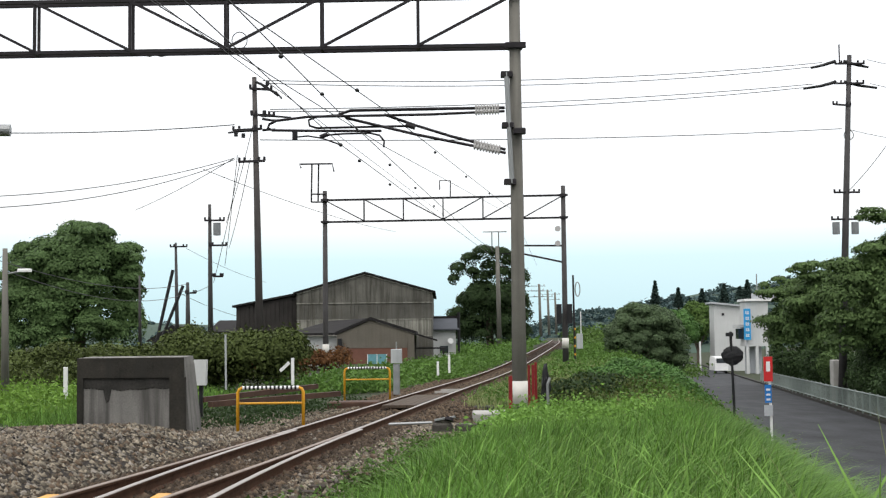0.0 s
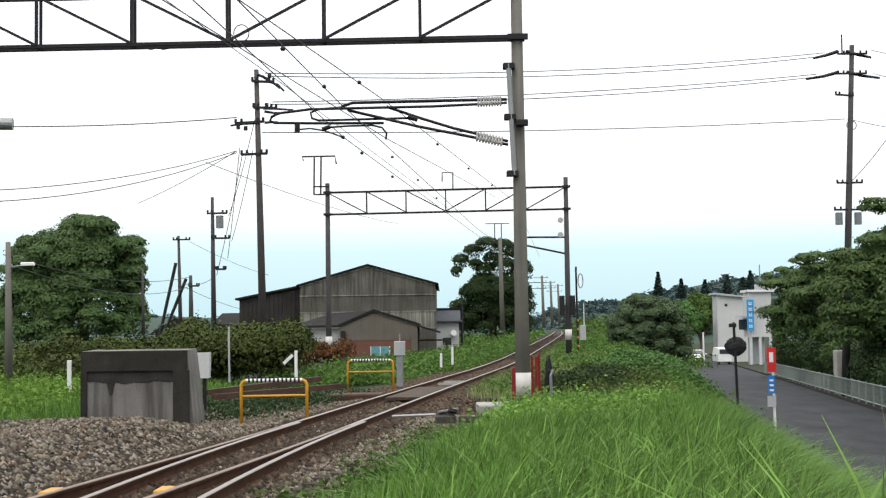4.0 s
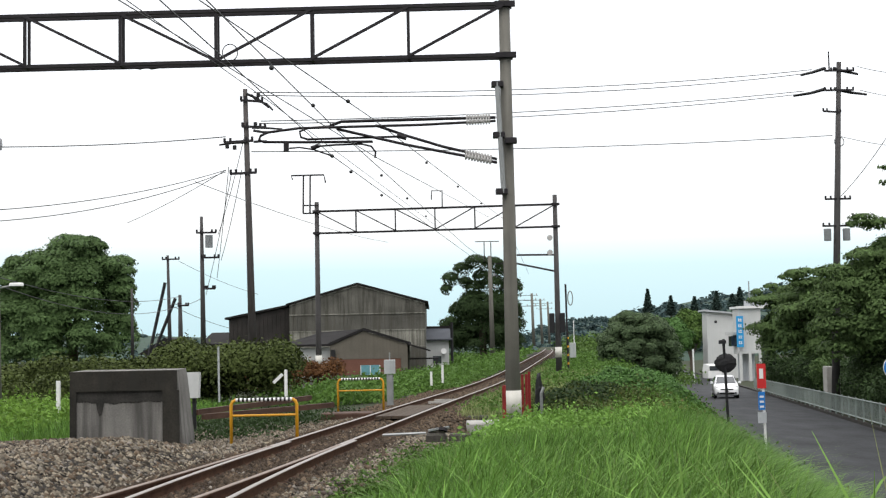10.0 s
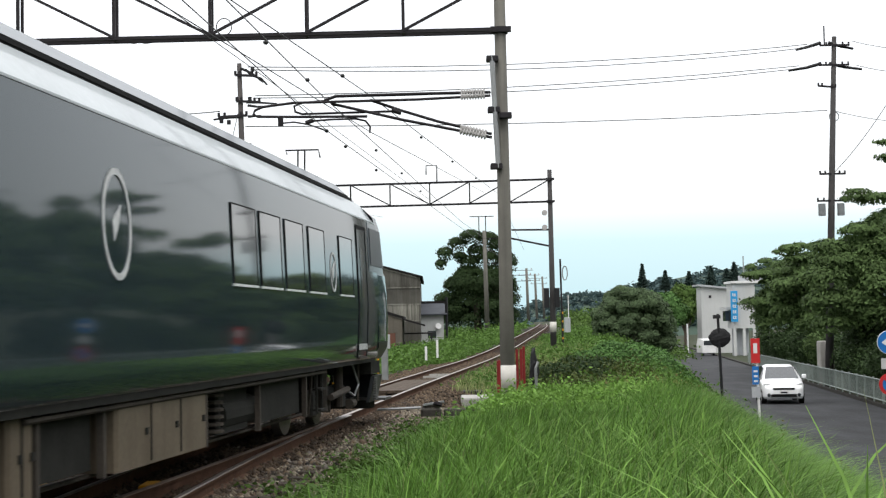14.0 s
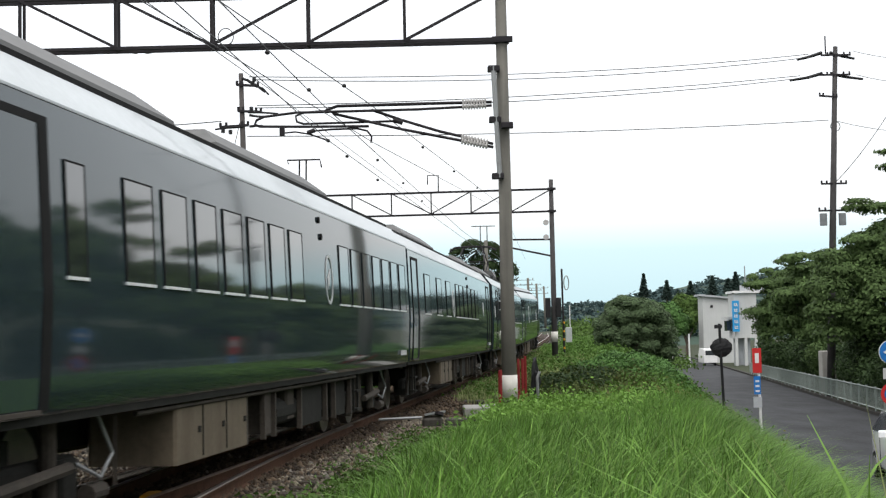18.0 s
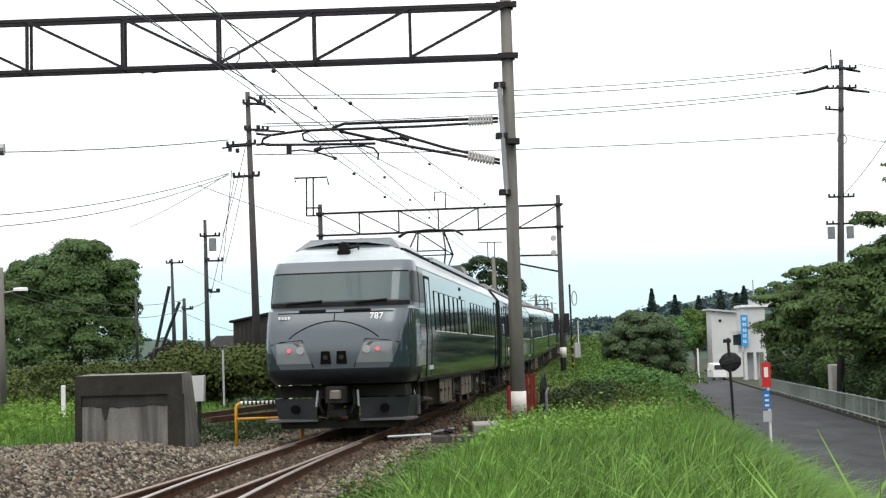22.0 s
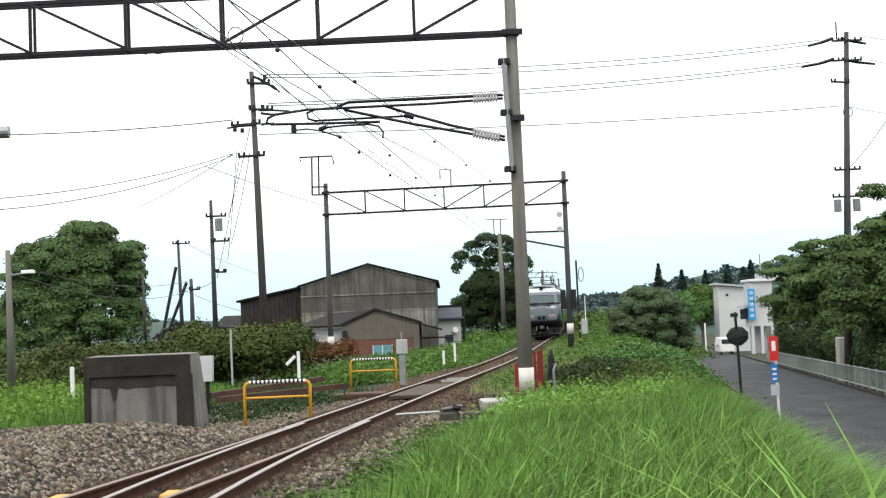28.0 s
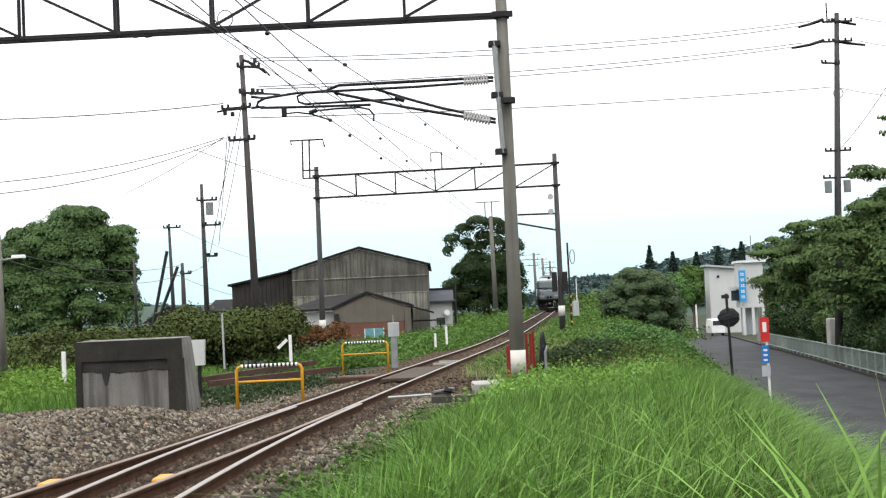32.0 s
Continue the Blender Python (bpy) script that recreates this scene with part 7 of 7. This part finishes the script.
def cab_car(name, label, windows, doors, emblems, panto, back, wide=0.68, small=(), fair=4.0, cases=()):
    root = thing(name, label, "train car", group="cars of the train")
    shell(root, -back, NOSE_Y)
    end_wall(root, -back, -1)
    nose = part("nose", patch(patch(Geo(), 1.26, 2.36, -24, 24, 0, 8, 30, -64, 64), 2.36, 2.42, -90, 90, 0, 1, 40), NOSE, root, "silver-grey nose panel", True)
    for s in (1, -1):
        part("nose_side", patch(Geo(), 1.26, 2.36, min(s * 24, s * 90), max(s * 24, s * 90), 0, 8, 14, min(s * 64, s * 90), max(s * 64, s * 90)), BODY, root, "", True)
    part("nose_band", patch(Geo(), 0.97, 1.26, -90, 90, 0, 3, 40), BAND_BLACK, root, "dark lower band", True)
    part("cab_shell", patch(Geo(), 2.42, 3.32, -90, 90, 0, 6, 40), NOSE, root, "", True)
    part("cab_roof", patch(Geo(), 3.32, 3.74, -90, 90, 0, 8, 40), ROOF_GREY, root, "", True)
    ws = part("windscreen", patch(Geo(), 2.54, 3.08, -60, 60, 0.015, 5, 24), GLASS_CAB, root, "wide dark windscreen", True)
    for a0, a1 in ((-90, -66), (66, 90)):
        part("cab_window", patch(Geo(), 2.50, 3.10, a0, a1, 0.02, 4, 6), BAND_BLACK, root, "black cab side window")
    for s in (-1, 1):
        part("cab_side", skin(Geo(), s, 7.95, NOSE_Y, 2.40, 3.19, 0.008), NOSE, root, "silver-grey cab side panel")
        part("cab_window", skin(Geo(), s, 8.05, NOSE_Y, 2.50, 3.10, 0.02), BAND_BLACK, root, "black cab side window")
    for a0, a1 in ((-61, -60), (60, 61)):
        part("screen_seal", patch(Geo(), 2.50, 3.10, a0, a1, 0.02, 4, 2), RUBBER, ws)
    part("screen_seal", patch(Geo(), 3.08, 3.105, -58, 58, 0.02, 1, 24), RUBBER, ws)
    part("cowl", patch(Geo(), 2.44, 2.52, -60, 60, 0.03, 1, 24), RUBBER, ws, "black wiper cowl")
    for x0, x1 in ((-0.95, -0.35), (0.3, 1.0)):
        part("wiper", Geo().tube([(x0, nose_front(x0, 2.55) + 0.06, 2.54), (x1, nose_front(x1, 2.5) + 0.06, 2.50)], 0.022, 6), RUBBER, ws)
    # lines, vents and lamps of the nose
    def line(pts, r=0.011):
        return Geo().tube([(x, nose_front(x, z) + 0.004, z) for x, z in pts], r, 5)
    part("panel_line", line([(-0.85 + 1.7 * i / 16, 1.83 + 0.32 * math.sin(math.pi * i / 16) ** 0.8) for i in range(17)]), RUBBER, nose)
    for s in (-1, 1):
        part("panel_line", line([(s * 1.22, 1.72), (s * 1.0, 1.77), (s * 0.60, 1.80), (s * 0.38, 1.28)]), RUBBER, nose)
        part("lamp_cover", Geo().loft([[(s * (0.42 + 0.68 * j / 8) + s * 0.16 * k * (1 - j / 8), nose_front(s * (0.42 + 0.68 * j / 8) + s * 0.16 * k * (1 - j / 8), 1.36 + 0.38 * k) + 0.006, 1.36 + 0.38 * k) for j in range(9)] for k in (0.0, 0.33, 0.67, 1.0)], closed=False), LAMP_COVER, nose, "clear grey lamp cover", True)
        part("vent_strip", line([(s * (0.18 + 0.05 * i), 2.345) for i in range(11)], 0.03), RUBBER, nose)
        x = s * 0.15
        part("nose_vent", Geo().box(x - 0.11, x + 0.11, nose_front(x, 1.47) - 0.05, nose_front(x, 1.47) + 0.012, 1.35, 1.60, bevel=0.03), VOID, nose, "black nose opening")
        part("nose_lamp", Geo().disc((x, nose_front(x, 1.47) + 0.01, 1.47), (0, 1, 0), 0.045, 0.03, 12), DARK_STEEL, nose)
        x = s * 0.83
        part("tail_lamp", Geo().disc((x, nose_front(x, 1.61) - 0.005, 1.61), (0.25 * s, 1, 0), 0.038, 0.06, 14), TAIL if name.startswith("rear") else RED, nose, "small red tail lamp")
        x = s * 0.62
        part("head_lamp", Geo().disc((x, nose_front(x, 1.61) - 0.01, 1.61), (0.15 * s, 1, 0), 0.075, 0.05, 14), LAMP_GLASS, nose, "pale round head lamp")
        x = s * 0.73
        part("lamp_surround", Geo().disc((x, nose_front(x, 1.61) - 0.03, 1.61), (0.2 * s, 1, 0), 0.14, 0.03, 18), ROOF_BOX, nose)
    part("panel_line", line([(-1.1 + 0.1 * i, 2.31) for i in range(23)]), RUBBER, nose)
    part("panel_line", line([(0, 2.15), (0, 2.31)]), RUBBER, nose)
    for i in range(4):
        part("nose_marking", Geo().box(0.85 + 0.06 * i, 0.89 + 0.06 * i, nose_front(0.9, 2.21), nose_front(0.9, 2.21) + 0.02, 2.20, 2.25), SILL, nose)
    cv = bpy.data.curves.new("type_number", "FONT")
    cv.body, cv.size, cv.extrude, cv.align_x = "787", 0.175, 0.004, "CENTER"
    tmp = bpy.data.objects.new("type_number", cv)
    tm = bpy.data.meshes.new_from_object(tmp)
    bpy.data.objects.remove(tmp)
    tm.materials.append(SILL)
    o = new("type_number", tm)
    o.parent = nose
    o["label"] = "white type number 787"
    o.matrix_local = pose(-0.80, nose_front(0.8, 2.21) + 0.022, 2.17, 90, 0, 180) @ pose(0, 0, 0, -14, 0, 0)
    # skirt, coupler and snow plough
    for s in (-1, 1):
        part("skirt_panel", Geo().loft([[(s * 0.42, 9.95, 0.27), (s * 1.24, 9.55, 0.27), (s * 1.26, 8.6, 0.27), (s * 1.21, 8.6, 0.27), (s * 1.16, 9.45, 0.27), (s * 0.42, 9.85, 0.27)],
                                        [(s * 0.42, 9.98, 0.70), (s * 1.32, 9.6, 0.70), (s * 1.36, 8.6, 0.70), (s * 1.3, 8.6, 0.70), (s * 1.25, 9.5, 0.70), (s * 0.42, 9.88, 0.70)]], True, True), SKIRT, root, "dark grey skirt panel")
        part("skirt_hole", Geo().disc((s * 0.86, 9.83, 0.5), (0.3 * s, 1, 0), 0.085, 0.05, 14), VOID, root)
        for k in range(9):
            part("skirt_grille_slat", Geo().box(min(s * 1.33, s * 1.375), max(s * 1.33, s * 1.375), 8.62, 8.86, 0.32 + 0.042 * k, 0.34 + 0.042 * k), ROOF_BOX, root)
        part("plough_edge", Geo().box(min(s * 0.4, s * 1.42), max(s * 0.4, s * 1.42), 9.3, 9.95, 0.27, 0.31), ROOF_BOX, root)
        part("hose", Geo().tube([(s * 0.3, 10.0, 0.85), (s * 0.34, 10.12, 0.6), (s * 0.26, 10.1, 0.42)], 0.03, 8), RUBBER, root)
        part("hose", Geo().tube([(s * 0.38, 10.0, 0.85), (s * 0.4, 10.06, 0.55)], 0.025, 8), GALV, root)
    part("plough", Geo().box(-1.15, 1.15, 9.3, 9.8, 0.13, 0.28, bevel=0.03), DIRTY_DARK, root)
    part("buffer_beam", Geo().box(-1.25, 1.25, 8.9, 9.75, 0.72, 0.93), DIRTY_DARK, root)
    part("coupler", Geo().box(-0.2, 0.2, 9.5, 10.25, 0.62, 0.93, bevel=0.04).box(-0.16, 0.16, 9.5, 10.1, 0.36, 0.5, bevel=0.05), DIRTY_DARK, root, "dark automatic coupler")
    part("coupler_face", Geo().box(-0.11, 0.11, 10.2, 10.29, 0.7, 0.86, bevel=0.03), WHEEL, root)
    # roof
    lamp = part("roof_lamp", Geo().disc((0, 9.05, 3.61), (0, 1, 0), 0.105, 0.16, 18).box(-0.13, 0.13, 8.85, 9.12, 3.36, 3.56, bevel=0.03), RUBBER, root, "round dark roof lamp")
    part("horn", Geo().tube([(-0.10, 8.98, 3.60), (-0.28, 9.0, 3.63)], 0.03, 8).tube([(-0.28, 9.0, 3.56), (-0.28, 9.0, 3.70)], 0.02, 6), DARK_STEEL, root)
    part("roof_fairing", Geo().loft([[(-1.06, y, 3.50), (1.06, y, 3.50), (1.03, y, 3.60), (0.82, y, zt), (-0.82, y, zt), (-1.03, y, 3.60)] for y, zt in ((8.75, 3.62), (8.3, 3.84), (fair + 0.9, 3.84), (fair, 3.64))], True, True), NOSE, root, "sloping grey roof fairing")
    for s in (-1, 1):
        part("base_gap", Geo().box(min(s * 1.03, s * 1.075), max(s * 1.03, s * 1.075), fair + 0.3, 8.0, 3.585, 3.63), RUBBER, root)
    if panto:
        louvre_box(root, -9.0, -7.3)
        pantograph(root, -4.7)
        for s in (-1, 1):
            part("roof_walkway", Geo().box(min(s * 0.95, s * 1.12), max(s * 0.95, s * 1.12), -7.6, 4.0, 3.60, 3.70), ROOF_GREY, root)
            part("base_gap", Geo().box(min(s * 0.9, s * 1.13), max(s * 0.9, s * 1.13), -7.5, 3.9, 3.55, 3.60), RUBBER, root)
    else:
        roof_box(root, -10.0, fair - 0.3)
    for sgn in (-1, 1):
        for y in doors:
            door(root, sgn, y, 0.72, *((0.03, 0.03) if y > 0 else (0.03, 0.16) if panto else (0.16, 0.03)), y > 0)
        for y in windows:
            window(root, sgn, y, wide)
        for y in small:
            small_windows(root, sgn, y)
        for y, r in emblems:
            emblem(root, sgn, y, 2.36 if r > 0.4 else 2.28, r)
        small_writing(root, 6.9, sgn)
    spots(root, [(0.9 if panto else -9.5, 3.08), (0.9 if panto else -9.45, 2.86)])
    for y in (-6.9, 6.4):
        bogie(root, y)
    underfloor(root, cases)
    return root


def pantograph(root, y):
    """A lozenge pantograph raised to the contact wire."""
    pg = part("pantograph_base", Geo().box(-0.8, 0.8, y - 0.9, y + 0.9, 3.82, 3.88).box(-0.7, -0.5, y - 0.8, y - 0.6, 3.6, 3.82).box(0.5, 0.7, y - 0.8, y - 0.6, 3.6, 3.82).box(-0.7, -0.5, y + 0.6, y + 0.8, 3.6, 3.82).box(0.5, 0.7, y + 0.6, y + 0.8, 3.6, 3.82), DARK_STEEL, root)
    for s in (-1, 1):
        for x in (-0.45, 0.45):
            part("arm", Geo().tube([(x * 0.9, y + s * 0.35, 3.9), (x * 1.2, y + s * 0.95, 4.42), (x * 0.85, y + s * 0.12, 5.05)], 0.026, 6), DARK_STEEL, pg)
        part("arm", Geo().tube([(-0.54, y + s * 0.95, 4.42), (0.54, y + s * 0.95, 4.42)], 0.02, 6), DARK_STEEL, pg)
        part("arm", Geo().tube([(-0.54, y + s * 0.95, 4.42), (0.38, y + s * 0.12, 5.05)], 0.016, 6), DARK_STEEL, pg)
    for dy in (-0.12, 0.12):
        part("pan_head", Geo().tube([(-0.95, y + dy, 4.92), (-0.72, y + dy, 5.06), (0, y + dy, 5.10), (0.72, y + dy, 5.06), (0.95, y + dy, 4.92)], 0.03, 6), DARK_STEEL, pg)


lead_car = cab_car("leading_train_car", "dark grey leading train car with a sloped nose", [0.35, 1.5, 2.7, 4.0, 6.0], [-7.55, 7.3], [(-8.75, 0.22), (-3.5, 0.45), (5.05, 0.28)], False, 10.15, 0.95, [-8.92], -7.8, LEAD_BOXES)
plain = "dark grey express train car with upright tinted windows"
rear_mid = middle_car(plain, [-5.73 + 0.955 * i for i in range(8)] + [3.18 + 0.98 * i for i in range(7)], doors=[-7.75], small=[-9.05], slit=[-6.8], emblems=[(-8.8, 0.2), (2.2, 0.34)], boxes=[(-8.1, -2.7), (-0.5, 4.9)])
front_mid = middle_car(plain, [-5.22 + 0.965 * i for i in range(7)] + [3.66 + 0.937 * i for i in range(7)], doors=[-7.62], small=[-9.0], slit=[-6.6], emblems=[(-8.8, 0.2), (2.55, 0.34)], boxes=[(-8.0, -2.8), (-1.4, 4.7)])
lounge_car = middle_car("dark grey lounge car of the train with wide spaced windows", [-0.85], [-7.15, -4.95, -2.98, 0.15, 1.3, 2.45, 3.6, 4.75], doors=[-9.2, 8.9], emblems=[(-1.85, 0.34), (7.1, 0.22)], boxes=[(-7.7, -2.1), (4.6, 8.4)])
motor_car = middle_car("dark grey train car with a raised pantograph", [2.4 + 0.96 * i for i in range(8)], doors=[-7.9], small=[-6.2], emblems=[(-9.1, 0.2), (0.6, 0.34)], boxes=[(-9.2, -4.6)], panto=-0.6)
cars = [rear_mid, front_mid, lounge_car, motor_car]
tail_car = cab_car("rear_train_car", "silver-nosed rear train car with red tail lamps and raised pantograph", [5.95 - 0.955 * i for i in range(7)] + [-2.04 - 0.912 * i for i in range(8)], [-9.85, 7.4], [(-1.0, 0.32)], True, 10.55, cases=CAB_BOXES)


# ---- the car on the lane ----
def lane_car():
    paint = mat("white_car_paint", (0.78, 0.79, 0.80), rough=0.2, dark=0.97, light=1.02, bump=0, coat=0.8)
    root = thing("hatchback_car", "small white hatchback car driving on the lane", "car")
    # stations along the car, front first: y, half width, sill, belt, roof, half width of roof
    st = [(-1.80, 0.50, 0.32, 0.55, 0.60, 0.45), (-1.74, 0.72, 0.22, 0.68, 0.74, 0.62), (-1.45, 0.80, 0.20, 0.80, 0.86, 0.66), (-0.95, 0.82, 0.20, 0.90, 0.98, 0.66),
          (-0.25, 0.825, 0.20, 0.95, 1.42, 0.58), (0.3, 0.825, 0.20, 0.97, 1.51, 0.58), (1.0, 0.82, 0.20, 0.99, 1.49, 0.57), (1.55, 0.80, 0.22, 1.0, 1.36, 0.55), (1.75, 0.76, 0.25, 0.98, 1.05, 0.6), (1.80, 0.66, 0.35, 0.85, 0.9, 0.5)]
    rings = []
    for y, w, s, b, r, wr in st:
        half = [(w * 0.93, s), (w, s + 0.12), (w, b - 0.08), (w * 0.97, b), (wr, r - 0.05), (wr * 0.8, r)]
        rings.append([(x, y, z) for x, z in half] + [(-x, y, z) for x, z in reversed(half)])
    body = part("body", Geo().loft(rings, True, True), paint, root, "", True)

    def pane(name, pts):
        return part(name, Geo().loft([pts, [(x * 1.0, y + 0.004, z + 0.004) for x, y, z in pts]], True, True), GLASS_DARK, root)
    pane("windscreen", [(-0.66, -0.97, 0.985), (0.66, -0.97, 0.985), (0.53, -0.29, 1.425), (-0.53, -0.29, 1.425)])
    for s in (-1, 1):
        part("side_window", Geo().loft([[(s * 0.80, -0.55, 0.98), (s * 0.81, 1.3, 1.02), (s * 0.60, 1.2, 1.42), (s * 0.605, -0.1, 1.40)], [(s * 0.83, -0.55, 0.98), (s * 0.835, 1.3, 1.02), (s * 0.63, 1.2, 1.42), (s * 0.635, -0.1, 1.40)]], True, True), GLASS_DARK, root)
        part("headlight", Geo().loft([[(s * 0.45, -1.765, 0.62), (s * 0.74, -1.62, 0.66), (s * 0.76, -1.50, 0.80), (s * 0.50, -1.66, 0.76)], [(s * 0.45, -1.79, 0.63), (s * 0.75, -1.66, 0.67), (s * 0.77, -1.52, 0.82), (s * 0.50, -1.69, 0.78)]], True, True), LAMP_GLASS, root)
        part("mirror", Geo().box(s * 0.93 - 0.09, s * 0.93 + 0.09, -0.62, -0.5, 0.98, 1.12, bevel=0.03), paint, root)
        for y in (-1.15, 1.2):
            w = part("wheel", Geo().disc((s * 0.73, y, 0.28), (1, 0, 0), 0.285, 0.18, 22), RUBBER, root, "black tyre")
            part("rim", Geo().disc((s * 0.825, y, 0.28), (1, 0, 0), 0.18, 0.02, 16), GALV, w)
        part("fog_lamp", Geo().disc((s * 0.58, -1.77, 0.36), (0, 1, 0), 0.07, 0.06, 12), GLASS_DARK, root)
    part("grille", Geo().box(-0.42, 0.42, -1.815, -1.75, 0.56, 0.64, bevel=0.02), RUBBER, root)
    part("lower_grille", Geo().box(-0.5, 0.5, -1.815, -1.74, 0.28, 0.40, bevel=0.02), RUBBER, root)
    part("number_plate", Geo().box(-0.17, 0.17, -1.83, -1.80, 0.40, 0.54), WHITE, root, "plain white plate with a dark bar")
    part("plate_bar", Geo().box(-0.13, 0.13, -1.836, -1.831, 0.43, 0.49), RUBBER, root)
    part("door_line", Geo().box(-0.832, 0.832, -0.52, -0.50, 0.3, 0.95).box(-0.832, 0.832, 0.42, 0.44, 0.3, 0.97), RUBBER, root)
    return root


road_car = lane_car()


def motions():
    def rear_at(t):
        """Place of the train's rear nose along the line."""
        pace = ((0, 15.0), (14, 15.0), (15.4, 16.3), (16.6, 16.1), (19, 15.8), (20.4, 15.8), (21.4, 14.3), (22.2, 13.1), (23, 12.6), (25, 12.2), (28, 12.7), (32, 13.3))
        y = -309.0
        for (t0, v0), (t1, v1) in zip(pace, pace[1:]):
            if t > t0:
                k = min(t, t1) - t0
                y += v0 * k + 0.5 * (v1 - v0) / (t1 - t0) * k * k
        return y

    def on_line(y, flip):
        a, b = y - 6.9, y + 6.9
        xa, xb = (line_x(v) + float(np.interp(v, (10, 18, 28, 39, 51, 59, 100), (-0.21, -0.16, -0.065, 0.07, 0.22, 0.2, 0.0))) for v in (a, b))
        dx, dz = xb - xa, line_z(b) - line_z(a)
        yaw, pitch = math.degrees(math.atan2(dx, 13.8)), math.degrees(math.atan2(dz, 13.8))
        return pose((xa + xb) / 2, y, (line_z(a) + line_z(b)) / 2, -pitch if flip else pitch, 0, (180 if flip else 0) - yaw)

    times = [i * 0.5 for i in range(65)]
    offsets = [(tail_car, 10.36, True)] + [(c, 10.36 + 21.35 + 20.5 * i, False) for i, c in enumerate(cars)] + [(lead_car, 10.36 + 21.45 + 20.5 * 4, False)]
    for c, off, flip in offsets:
        walk(c, [(t, on_line(rear_at(t) + off, flip)) for t in times])
    drive = [(0, 205), (3, 171), (6, 137), (9, 104), (11, 84), (13, 64.5), (14.5, 51), (15.5, 42.5), (16.5, 35.5), (17, 32.6), (17.5, 30.0), (18.5, 24.5), (20, 15), (24, -12), (28, -40), (32, -70)]

    def lane_pose(y):
        yy = y - 1.8
        x = road_left(y) + 2.15
        return pose(x, y + 1.8, road_z(y) + 0.02, 0, 0, -8)

    walk(road_car, [(t, lane_pose(y)) for t, y in drive])


motions()
